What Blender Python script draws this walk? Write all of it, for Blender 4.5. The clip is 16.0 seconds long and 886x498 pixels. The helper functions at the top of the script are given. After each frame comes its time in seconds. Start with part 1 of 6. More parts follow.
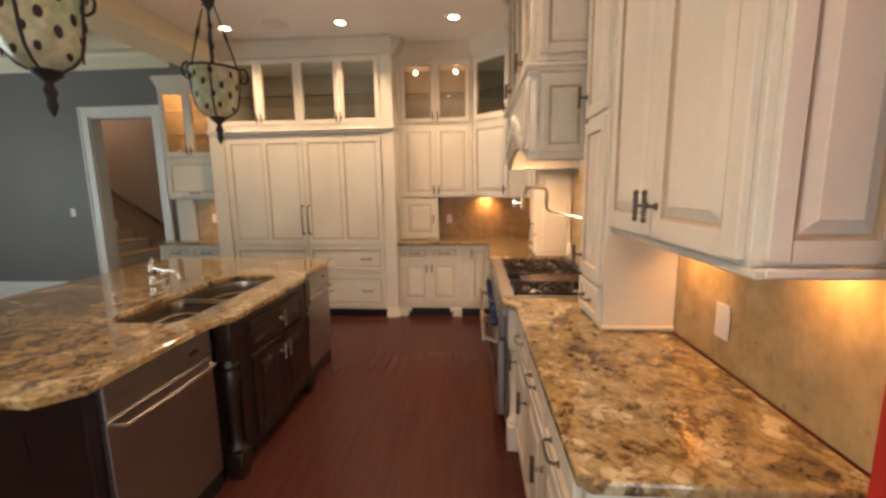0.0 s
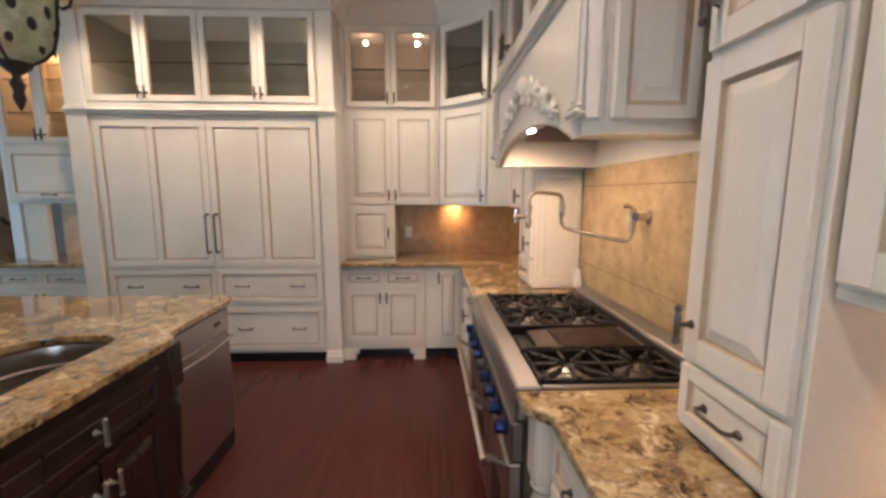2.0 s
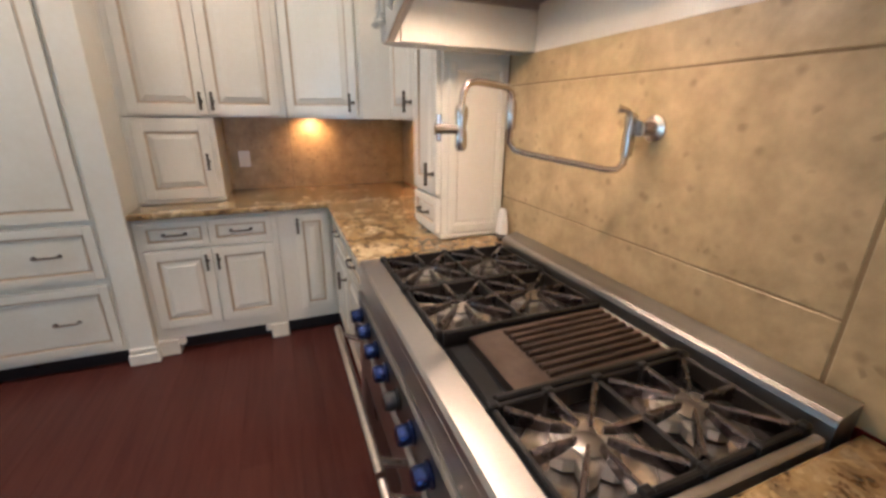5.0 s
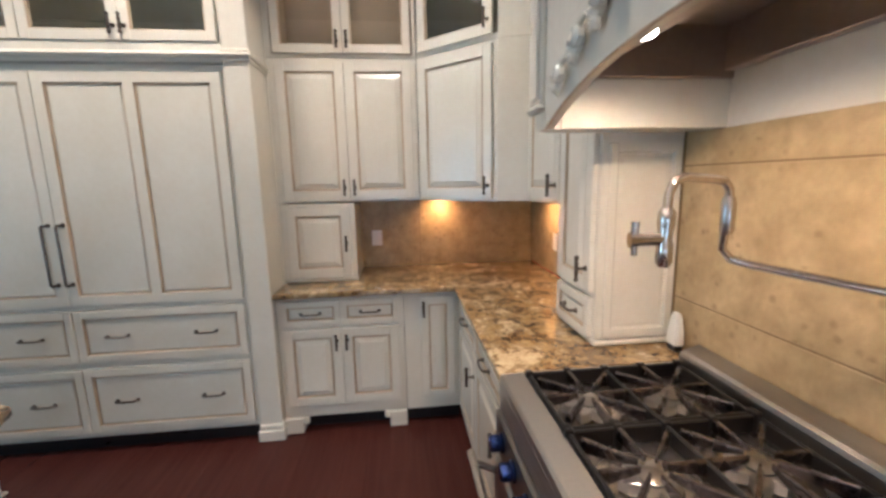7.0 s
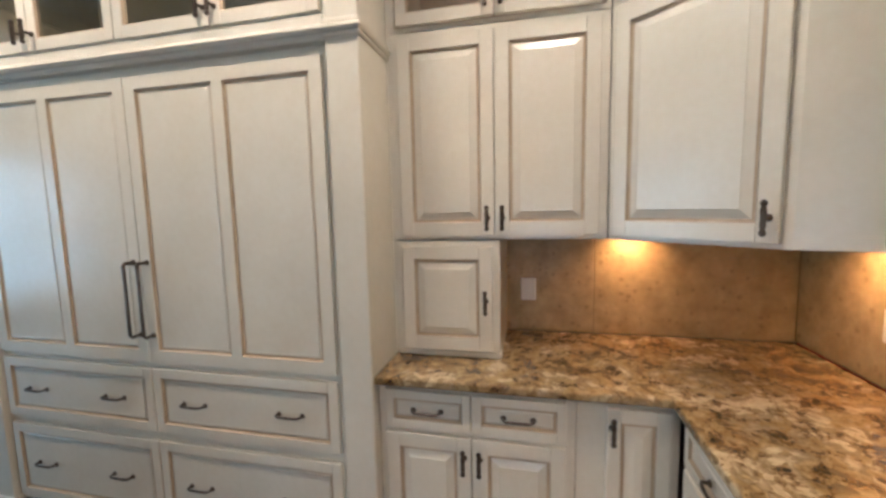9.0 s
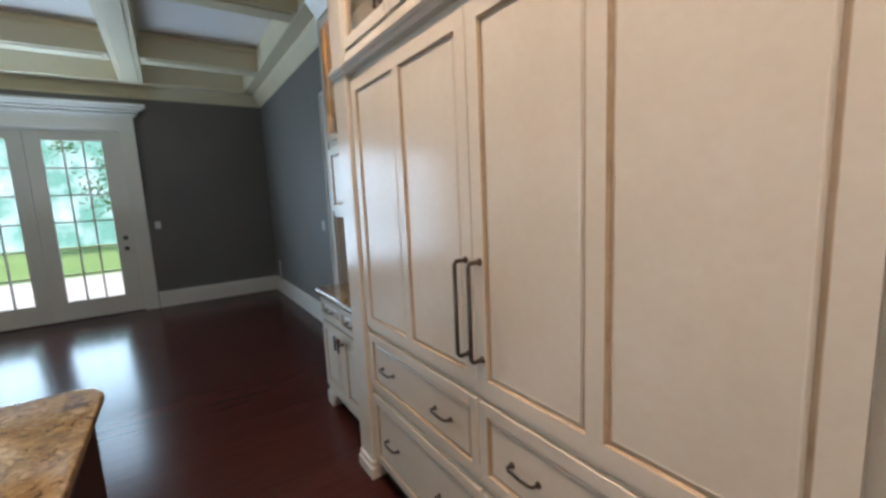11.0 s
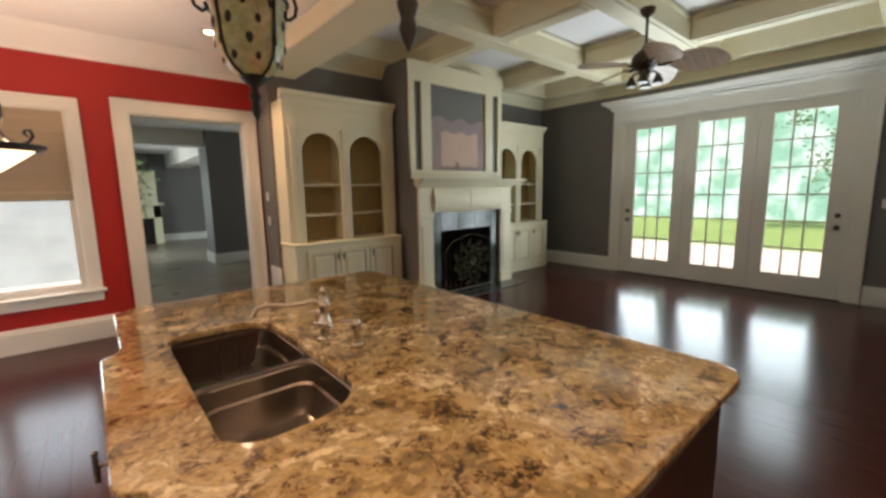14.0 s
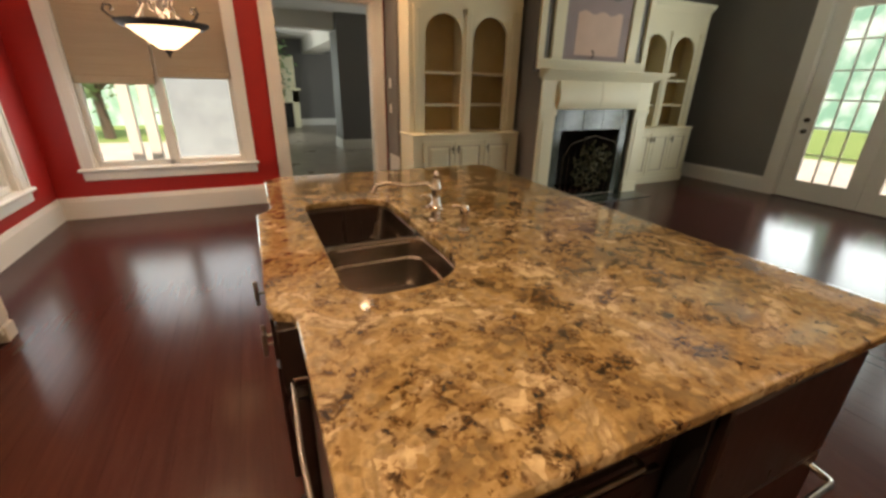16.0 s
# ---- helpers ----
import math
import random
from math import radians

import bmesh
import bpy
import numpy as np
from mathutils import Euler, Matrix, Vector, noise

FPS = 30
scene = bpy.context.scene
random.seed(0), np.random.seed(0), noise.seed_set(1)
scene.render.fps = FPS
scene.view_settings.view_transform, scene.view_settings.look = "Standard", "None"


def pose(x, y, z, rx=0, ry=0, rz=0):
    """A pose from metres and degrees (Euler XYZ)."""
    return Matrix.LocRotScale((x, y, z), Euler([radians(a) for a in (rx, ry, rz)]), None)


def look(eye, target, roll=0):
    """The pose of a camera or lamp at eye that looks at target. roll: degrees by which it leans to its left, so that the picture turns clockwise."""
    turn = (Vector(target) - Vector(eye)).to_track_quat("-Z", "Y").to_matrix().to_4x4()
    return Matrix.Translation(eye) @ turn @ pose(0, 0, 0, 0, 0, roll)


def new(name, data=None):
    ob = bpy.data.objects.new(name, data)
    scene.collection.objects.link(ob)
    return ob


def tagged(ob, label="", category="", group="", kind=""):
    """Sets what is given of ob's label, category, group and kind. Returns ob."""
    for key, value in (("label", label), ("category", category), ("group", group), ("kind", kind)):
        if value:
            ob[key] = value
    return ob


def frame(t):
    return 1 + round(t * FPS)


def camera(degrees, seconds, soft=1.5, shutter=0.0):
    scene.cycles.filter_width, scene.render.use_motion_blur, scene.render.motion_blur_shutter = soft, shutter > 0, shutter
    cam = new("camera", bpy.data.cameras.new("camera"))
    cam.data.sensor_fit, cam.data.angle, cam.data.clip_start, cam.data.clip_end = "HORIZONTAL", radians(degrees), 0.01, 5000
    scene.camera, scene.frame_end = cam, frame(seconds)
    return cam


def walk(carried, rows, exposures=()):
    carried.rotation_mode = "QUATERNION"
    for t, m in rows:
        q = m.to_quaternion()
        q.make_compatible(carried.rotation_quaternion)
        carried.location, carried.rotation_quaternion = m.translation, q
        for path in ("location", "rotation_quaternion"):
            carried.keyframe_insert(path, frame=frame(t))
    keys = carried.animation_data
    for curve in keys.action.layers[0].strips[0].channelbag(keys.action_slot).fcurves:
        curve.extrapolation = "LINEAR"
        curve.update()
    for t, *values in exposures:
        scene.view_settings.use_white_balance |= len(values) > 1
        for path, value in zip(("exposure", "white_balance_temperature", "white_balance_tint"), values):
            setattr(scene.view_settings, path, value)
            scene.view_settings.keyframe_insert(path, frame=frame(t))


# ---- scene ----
# ---------------- camera ----------------
cam = camera(95.3, 16.0, soft=3.0)
PATH = [
    (0, (0.746, 0.425, 1.565), (0.593, 2.396, 1.26), -0.8),
    (0.5, (0.666, 0.684, 1.566), (0.555, 2.661, 1.28), -0.5),
    (1, (0.658, 0.96, 1.558), (0.582, 2.939, 1.276), -0.4),
    (1.5, (0.67, 1.24, 1.561), (0.652, 3.222, 1.291), -0.3),
    (2, (0.62, 1.534, 1.546), (0.696, 3.514, 1.272), 0.1),
    (2.5, (0.607, 1.788, 1.542), (0.79, 3.761, 1.272), 0.2),
    (3, (0.633, 2.036, 1.561), (0.972, 3.987, 1.286), 0.3),
    (3.5, (0.572, 2.258, 1.543), (1.19, 4.13, 1.208), -0.0),
    (3.7, (0.554, 2.327, 1.531), (1.288, 4.147, 1.142), -0.3),
    (5.8, (0.715, 2.507, 1.46), (1.343, 4.278, 0.774), -0.4),
    (6, (0.709, 2.525, 1.481), (1.245, 4.351, 0.866), -0.8),
    (6.5, (0.684, 2.589, 1.527), (1.009, 4.512, 1.081), -1.3),
    (7, (0.599, 2.744, 1.554), (0.804, 4.706, 1.222), -1.2),
    (7.5, (0.54, 2.952, 1.571), (0.648, 4.931, 1.298), -1.2),
    (8, (0.53, 3.211, 1.587), (0.543, 5.194, 1.329), -1.3),
    (8.2, (0.53, 3.308, 1.586), (0.479, 5.292, 1.346), -1.3),
    (10.5, (-0.003, 4.22, 1.568), (-1.392, 5.64, 1.327), -1.9),
    (11, (-0.212, 4.31, 1.584), (-1.857, 5.415, 1.313), -2.6),
    (11.5, (-0.421, 4.455, 1.58), (-2.269, 5.172, 1.312), -2.8),
    (12, (-0.603, 4.471, 1.576), (-2.566, 4.755, 1.319), -2.2),
    (12.5, (-0.708, 4.472, 1.584), (-2.674, 4.211, 1.329), -2.0),
    (13, (-0.703, 4.473, 1.583), (-2.525, 3.693, 1.313), -2.2),
    (13.5, (-0.65, 4.4, 1.562), (-2.212, 3.183, 1.281), -1.9),
    (14, (-0.525, 4.354, 1.55), (-1.82, 2.857, 1.266), -1.0),
    (14.5, (-0.42, 4.304, 1.59), (-1.497, 2.654, 1.244), -0.4),
    (15, (-0.329, 4.288, 1.582), (-1.277, 2.585, 1.134), 0.7),
    (15.5, (-0.363, 4.31, 1.541), (-1.224, 2.601, 0.958), 1.0),
    (16, (-0.519, 4.363, 1.501), (-1.305, 2.684, 0.752), 1.2),
]
EXPOSURES = [(0, 0.98, 7300, 21), (1.5, 0.96, 5850, 17), (2.5, 0.93, 5600, 18), (3.7, 0.86, 5650, 19), (5.8, 1.06, 4950, 8), (7, 0.92, 5000, 9), (8.2, 0.8, 5200, 8),
             (10.5, 0.98, 5500, 16), (11.5, 0.55, 6550, 21), (12.5, 0.74, 7250, 22), (13.5, 1.15, 7150, 23), (14.2, 0.85, 7450, 22), (15, 0.8, 7700, 23), (16, 0.82, 8250, 23)]
walk(cam, [(t, look(eye, target, roll)) for t, eye, target, roll in PATH], EXPOSURES)

# ---------------- world, sun, large lights ----------------
W = bpy.data.worlds.new("sky")
scene.world = W
W.use_nodes = True
nt = W.node_tree
sky = nt.nodes.new("ShaderNodeTexSky")
sky.sky_type, sky.sun_disc = "NISHITA", False
sky.sun_elevation, sky.sun_rotation = radians(60), radians(2)
nt.nodes["Background"].inputs[1].default_value = 0.15
nt.links.new(sky.outputs[0], nt.nodes["Background"].inputs[0])
sun = new("sun", bpy.data.lights.new("sun", "SUN"))
sun.data.energy, sun.data.angle, sun.data.color = 5.0, radians(0.6), (1.0, 0.95, 0.87)
sun.matrix_world = look((0.3, 8, 12), (0, 1, 0))


def lamp(name, kind, m, power, color, size=0.1, size_y=None, spread=None, blend=0.6):
    d = bpy.data.lights.new(name, kind)
    d.energy, d.color = power, color
    if kind == "AREA":
        d.shape, d.size, d.size_y = "RECTANGLE", size, size_y or size
        if spread:
            d.spread = radians(spread)
    else:
        d.shadow_soft_size = size
        if kind == "SPOT":
            d.spot_size, d.spot_blend = radians(spread or 100), blend
    ob = new(name, d)
    ob.matrix_world = m
    return ob


WARM, WARMER, DAY = (1.0, 0.74, 0.50), (1.0, 0.50, 0.19), (0.64, 0.87, 1.0)
# daylight standing in the openings, one lamp to each glazed part
for y in (1.375, 2.335, 3.305):
    for z in (0.86, 1.98):  # sky and sunlit terrace, thrown in and upwards
        lamp("daylight_door", "AREA", look((-7.70, y, z), (-4.70, y, z + 1.05)), 10.5, DAY, 0.62, 1.10)
for x in (-0.03, 0.73):
    lamp("daylight_south_window", "AREA", look((x, -1.40, 1.08), (x, 5, 1.08)), 5.5, DAY, 0.62, 0.86)
lamp("daylight_east_window", "AREA", look((1.55, -0.05, 1.02), (-5, -0.05, 1.02)), 5.5, DAY, 1.15, 0.86)

# ---------------- mesh helpers ----------------


class Geo:
    """Collects vertices and faces of one mesh; m is the current placing."""

    def __init__(self):
        self.v, self.f, self.k, self.m = [], [], [], Matrix()

    def add(self, verts, faces, mi=0):
        n = len(self.v)
        self.v += [tuple(self.m @ Vector(p)) for p in verts]
        self.f += [tuple(n + i for i in f) for f in faces]
        self.k += [mi] * len(faces)
        return self

    def box(self, x0, x1, y0, y1, z0, z1, b=0.0, mi=0):
        lo, hi = (min(x0, x1), min(y0, y1), min(z0, z1)), (max(x0, x1), max(y0, y1), max(z0, z1))
        b = min(b, *[(hi[i] - lo[i]) * 0.45 for i in range(3)])
        if b <= 0:
            v = [(x, y, z) for x in (lo[0], hi[0]) for y in (lo[1], hi[1]) for z in (lo[2], hi[2])]
            return self.add(v, [(0, 1, 3, 2), (4, 6, 7, 5), (0, 4, 5, 1), (2, 3, 7, 6), (0, 2, 6, 4), (1, 5, 7, 3)], mi)
        v, at = [], {}
        for s in [(i, j, k) for i in (0, 1) for j in (0, 1) for k in (0, 1)]:
            for a in range(3):
                at[s, a] = len(v)
                v.append(tuple((hi[c] if s[c] else lo[c]) + (0 if c == a else (-b if s[c] else b)) for c in range(3)))
        faces = []
        for a in range(3):
            c, d = (a + 1) % 3, (a + 2) % 3
            for side in (0, 1):
                q = []
                for p, r in ((0, 0), (1, 0), (1, 1), (0, 1)):
                    s = [0, 0, 0]
                    s[a], s[c], s[d] = side, p, r
                    q.append(at[tuple(s), a])
                faces.append(tuple(q if side else q[::-1]))
            for p in (0, 1):
                for r in (0, 1):
                    s0, s1 = [0, 0, 0], [0, 0, 0]
                    s0[c] = s1[c] = p
                    s0[d] = s1[d] = r
                    s1[a] = 1
                    faces.append((at[tuple(s0), c], at[tuple(s1), c], at[tuple(s1), d], at[tuple(s0), d]))
        for s in [(i, j, k) for i in (0, 1) for j in (0, 1) for k in (0, 1)]:
            faces.append((at[s, 0], at[s, 1], at[s, 2]))
        return self.add(v, faces, mi)

    def lattice(self, xs, zs, holes, y0, y1, mi=0):
        """One frame with openings: the cells of a grid between y0 and y1; holes are (column, row)."""
        nx, nz = len(xs), len(zs)
        v = [(x, y, z) for y in (y0, y1) for z in zs for x in xs]
        at = lambda i, k, d: d * nx * nz + k * nx + i
        solid = {(i, k) for i in range(nx - 1) for k in range(nz - 1)} - set(holes)
        f = []
        for i, k in solid:
            f.append((at(i, k, 0), at(i + 1, k, 0), at(i + 1, k + 1, 0), at(i, k + 1, 0)))
            f.append((at(i, k, 1), at(i, k + 1, 1), at(i + 1, k + 1, 1), at(i + 1, k, 1)))
            for (di, dk), (p, q) in {(-1, 0): ((i, k), (i, k + 1)), (1, 0): ((i + 1, k), (i + 1, k + 1)), (0, -1): ((i, k), (i + 1, k)), (0, 1): ((i, k + 1), (i + 1, k + 1))}.items():
                if (i + di, k + dk) not in solid:
                    f.append((at(*p, 0), at(*q, 0), at(*q, 1), at(*p, 1)))
        return self.add(v, f, mi)

    def rings(self, rings, cap0=True, cap1=True, mi=0, closed=True):
        n = len(rings[0])
        v = [p for r in rings for p in r]
        f = []
        for i in range(len(rings) - 1):
            for j in range(n if closed else n - 1):
                a, b = i * n + j, i * n + (j + 1) % n
                f.append((a, b, b + n, a + n))
        if cap0:
            f.append(tuple(range(n))[::-1])
        if cap1:
            f.append(tuple((len(rings) - 1) * n + j for j in range(n)))
        return self.add(v, f, mi)

    def lathe(self, profile, n=20, c=(0, 0, 0), mi=0):
        """profile: (radius, z) from low to high, about an upright axis at c."""
        rs = [[(c[0] + max(r, 1e-4) * math.cos(2 * math.pi * j / n), c[1] + max(r, 1e-4) * math.sin(2 * math.pi * j / n), c[2] + z) for j in range(n)] for r, z in profile]
        return self.rings(rs, True, True, mi)

    def tube(self, pts, r, n=8, mi=0):
        pts = [Vector(p) for p in pts]
        rr = r if isinstance(r, (list, tuple)) else [r] * len(pts)
        rings, up = [], None
        for i, p in enumerate(pts):
            t = (pts[min(i + 1, len(pts) - 1)] - pts[max(i - 1, 0)]).normalized()
            if up is None:
                up = t.orthogonal().normalized()
            up = (up - t * up.dot(t)).normalized()
            w = t.cross(up)
            rings.append([tuple(p + rr[i] * (math.cos(2 * math.pi * j / n) * up + math.sin(2 * math.pi * j / n) * w)) for j in range(n)])
        return self.rings(rings, True, True, mi)

    def prism(self, poly, z0, z1, b=0.0, mi=0):
        """An upright prism over a 2D outline; b rounds its top and bottom edges."""
        def ring(ins, z):
            n, out = len(poly), []
            for i in range(n):
                p, q, s = (Vector(poly[(i + k) % n]) for k in (-1, 0, 1))
                e0, e1 = (q - p).normalized(), (s - q).normalized()
                n0, n1 = Vector((-e0.y, e0.x)), Vector((-e1.y, e1.x))
                k = (n0 + n1)
                k = k / max(0.3, k.length_squared / 2) 
                out.append((q.x + k.x * ins, q.y + k.y * ins, z))
            return out
        if b <= 0:
            return self.rings([ring(0, z0), ring(0, z1)], mi=mi)
        return self.rings([ring(b, z0), ring(b * 0.3, z0 + b * 0.3), ring(0, z0 + b), ring(0, z1 - b), ring(b * 0.3, z1 - b * 0.3), ring(b, z1)], mi=mi)

    def profile(self, p0, p1, outline, side=(0, 0), mi=0):
        """Sweeps an outline of (out, z) from p0 to p1 (both x, y); out is measured along side (x, y)."""
        r = [[(p[0] + side[0] * o, p[1] + side[1] * o, z) for o, z in outline] for p in (p0, p1)]
        return self.rings(r, True, True, mi)

    def mesh(self, name, mats, smooth=False):
        me = bpy.data.meshes.new(name)
        me.from_pydata(self.v, [], self.f)
        bm = bmesh.new()
        bm.from_mesh(me)
        bmesh.ops.recalc_face_normals(bm, faces=bm.faces)
        bm.to_mesh(me)
        bm.free()
        for m in mats if isinstance(mats, (list, tuple)) else [mats]:
            me.materials.append(m)
        me.polygons.foreach_set("material_index", self.k)
        if smooth:
            me.polygons.foreach_set("use_smooth", [True] * len(me.polygons))
            me.set_sharp_from_angle(angle=radians(38))
        return me


def part(name, geo, mats, parent=None, label="", smooth=False, at=None):
    ob = new(name, geo.mesh(name, mats, smooth))
    ob.parent = parent
    if at is not None:
        ob.matrix_local = at
    if label:
        ob["label"] = label
    return ob


def thing(name, label, category, x=0, y=0, z=0, rz=0, group=""):
    ob = new(name)
    ob.empty_display_size = 0.1
    ob.matrix_world = pose(x, y, z, 0, 0, rz)
    return tagged(ob, label, category, group)


def structure(name, geo, mats, label="", smooth=False):
    ob = part(name, geo, mats, None, label, smooth)
    ob["kind"] = "structure"
    return ob


# ---------------- materials ----------------


def mat(name, color, rough=0.5, metal=0.0, color2=None, scale=4.0, fine=60.0, var=0.10, bump=0.0, bump_scale=None, stretch=(1, 1, 1), coat=0.0, rough_var=0.08):
    m = bpy.data.materials.new(name)
    m.use_nodes = True
    n, l = m.node_tree.nodes, m.node_tree.links
    p = n["Principled BSDF"]
    tc, mp = n.new("ShaderNodeTexCoord"), n.new("ShaderNodeMapping")
    mp.inputs["Scale"].default_value = stretch
    l.new(tc.outputs["Object"], mp.inputs[0])
    big, small = n.new("ShaderNodeTexNoise"), n.new("ShaderNodeTexNoise")
    for t, s, d in ((big, scale, 4), (small, fine, 3)):
        t.inputs["Scale"].default_value, t.inputs["Detail"].default_value = s, d
        l.new(mp.outputs[0], t.inputs["Vector"])
    add = n.new("ShaderNodeMath")
    add.operation = "MULTIPLY_ADD"
    add.inputs[1].default_value = 0.35
    l.new(small.outputs["Fac"], add.inputs[0])
    l.new(big.outputs["Fac"], add.inputs[2])
    rng = n.new("ShaderNodeMapRange")
    rng.inputs[1].default_value, rng.inputs[2].default_value = 0.42, 0.95
    l.new(add.outputs[0], rng.inputs[0])
    mix = n.new("ShaderNodeMix")
    mix.data_type = "RGBA"
    c2 = color2 or tuple(c * (1 - var * 2) for c in color)
    mix.inputs[6].default_value, mix.inputs[7].default_value = (*color, 1), (*c2, 1)
    l.new(rng.outputs[0], mix.inputs[0])
    l.new(mix.outputs[2], p.inputs["Base Color"])
    rr = n.new("ShaderNodeMapRange")
    rr.inputs[3].default_value, rr.inputs[4].default_value = max(0.02, rough - rough_var), min(1, rough + rough_var)
    l.new(big.outputs["Fac"], rr.inputs[0])
    l.new(rr.outputs[0], p.inputs["Roughness"])
    p.inputs["Metallic"].default_value = metal
    p.inputs["Coat Weight"].default_value = coat
    if bump:
        b = n.new("ShaderNodeBump")
        b.inputs["Strength"].default_value, b.inputs["Distance"].default_value = bump, 0.004
        t = small
        if bump_scale:
            t = n.new("ShaderNodeTexNoise")
            t.inputs["Scale"].default_value = bump_scale
            l.new(mp.outputs[0], t.inputs["Vector"])
        l.new(t.outputs["Fac"], b.inputs["Height"])
        l.new(b.outputs[0], p.inputs["Normal"])
    return m


def glow(name, color, strength):
    m = bpy.data.materials.new(name)
    m.use_nodes = True
    p = m.node_tree.nodes["Principled BSDF"]
    p.inputs["Base Color"].default_value = (*color, 1)
    p.inputs["Emission Color"].default_value = (*color, 1)
    p.inputs["Emission Strength"].default_value = strength
    return m


def glass(name, color=(1, 1, 1), rough=0.0):
    m = bpy.data.materials.new(name)
    m.use_nodes = True
    p = m.node_tree.nodes["Principled BSDF"]
    p.inputs["Base Color"].default_value = (*color, 1)
    p.inputs["Roughness"].default_value = rough
    p.inputs["Transmission Weight"].default_value = 1.0
    p.inputs["IOR"].default_value = 1.3
    return m


def granite_mat():
    """Large drifts of cream, gold and grey, broken into crystals of two sizes."""
    m = bpy.data.materials.new("gold_granite")
    m.use_nodes = True
    n, l = m.node_tree.nodes, m.node_tree.links
    p = n["Principled BSDF"]
    geo = n.new("ShaderNodeNewGeometry")

    def noise(s, d, dist, rough=0.55):
        t = n.new("ShaderNodeTexNoise")
        t.inputs["Scale"].default_value, t.inputs["Detail"].default_value, t.inputs["Distortion"].default_value, t.inputs["Roughness"].default_value = s, d, dist, rough
        l.new(geo.outputs["Position"], t.inputs["Vector"])
        return t

    def sums(a, b, k):
        q = n.new("ShaderNodeMath")
        q.operation = "MULTIPLY_ADD"
        q.inputs[1].default_value = k
        l.new(a, q.inputs[0])
        l.new(b, q.inputs[2])
        return q.outputs[0]

    def ramp(fac, stops):
        q = n.new("ShaderNodeValToRGB")
        e = q.color_ramp.elements
        e[0].position, e[0].color = stops[0][0], (*stops[0][1], 1)
        e[1].position, e[1].color = stops[-1][0], (*stops[-1][1], 1)
        for pos, c in stops[1:-1]:
            e.new(pos).color = (*c, 1)
        l.new(fac, q.inputs[0])
        return q.outputs[0]

    warp = noise(14, 3, 0.0)
    shift = n.new("ShaderNodeVectorMath")
    shift.operation = "MULTIPLY_ADD"
    shift.inputs[1].default_value = (0.05, 0.05, 0.05)
    l.new(warp.outputs["Color"], shift.inputs[0])
    l.new(geo.outputs["Position"], shift.inputs[2])
    cells = []
    for s in (38, 105):
        v = n.new("ShaderNodeTexVoronoi")
        v.inputs["Scale"].default_value = s
        l.new(shift.outputs[0], v.inputs["Vector"])
        c = n.new("ShaderNodeSeparateColor")
        l.new(v.outputs["Color"], c.inputs[0])
        cells.append(c)
    drift, blot = noise(3.8, 6, 1.2), noise(10, 7, 0.7, 0.64)
    tone = ramp(sums(cells[0].outputs[0], drift.outputs["Fac"], 0.16),
                [(0.42, (0.155, 0.112, 0.058)), (0.50, (0.245, 0.168, 0.076)), (0.57, (0.335, 0.25, 0.128)), (0.63, (0.217, 0.162, 0.091)), (0.72, (0.48, 0.395, 0.255))])
    dark = ramp(sums(cells[1].outputs[1], sums(cells[0].outputs[1], blot.outputs["Fac"], 0.14), 0.16),
                [(0.44, (0.11, 0.08, 0.062)), (0.535, (0.48, 0.375, 0.275)), (0.60, (0.92, 0.85, 0.75)), (0.80, (1.18, 1.16, 1.1))])
    mix = n.new("ShaderNodeMix")
    mix.data_type, mix.blend_type = "RGBA", "MULTIPLY"
    mix.inputs[0].default_value = 1.0
    l.new(tone, mix.inputs[6])
    l.new(dark, mix.inputs[7])
    l.new(mix.outputs[2], p.inputs["Base Color"])
    p.inputs["Roughness"].default_value = 0.09
    p.inputs["Coat Weight"].default_value = 0.4
    return m


def floor_mat():
    m = bpy.data.materials.new("cherry_floor_boards")
    m.use_nodes = True
    n, l = m.node_tree.nodes, m.node_tree.links
    p = n["Principled BSDF"]
    geo, info, mp = n.new("ShaderNodeNewGeometry"), n.new("ShaderNodeObjectInfo"), n.new("ShaderNodeMapping")
    mp.inputs["Scale"].default_value = (9, 0.7, 1)
    l.new(geo.outputs["Position"], mp.inputs[0])
    grain = n.new("ShaderNodeTexNoise")
    grain.inputs["Scale"].default_value, grain.inputs["Detail"].default_value, grain.inputs["Distortion"].default_value = 3, 6, 0.6
    l.new(mp.outputs[0], grain.inputs["Vector"])
    rnd = n.new("ShaderNodeMath")
    rnd.operation = "ADD"
    l.new(info.outputs["Random"], rnd.inputs[0])
    l.new(geo.outputs["Random Per Island"], rnd.inputs[1])
    sc = n.new("ShaderNodeMath")
    sc.operation = "MULTIPLY_ADD"
    sc.inputs[1].default_value = 0.16
    l.new(rnd.outputs[0], sc.inputs[0])
    l.new(grain.outputs["Fac"], sc.inputs[2])
    r = n.new("ShaderNodeValToRGB")
    e = r.color_ramp.elements
    e[0].position, e[0].color = 0.30, (0.042, 0.0130, 0.0105, 1)
    e[1].position, e[1].color = 1.0, (0.072, 0.0225, 0.0175, 1)
    l.new(sc.outputs[0], r.inputs[0])
    l.new(r.outputs[0], p.inputs["Base Color"])
    rr = n.new("ShaderNodeMapRange")
    rr.inputs[3].default_value, rr.inputs[4].default_value = 0.15, 0.26
    l.new(grain.outputs["Fac"], rr.inputs[0])
    l.new(rr.outputs[0], p.inputs["Roughness"])
    p.inputs["Coat Weight"].default_value, p.inputs["Coat Roughness"].default_value = 0.03, 0.15
    p.inputs["Specular IOR Level"].default_value = 0.16
    return m


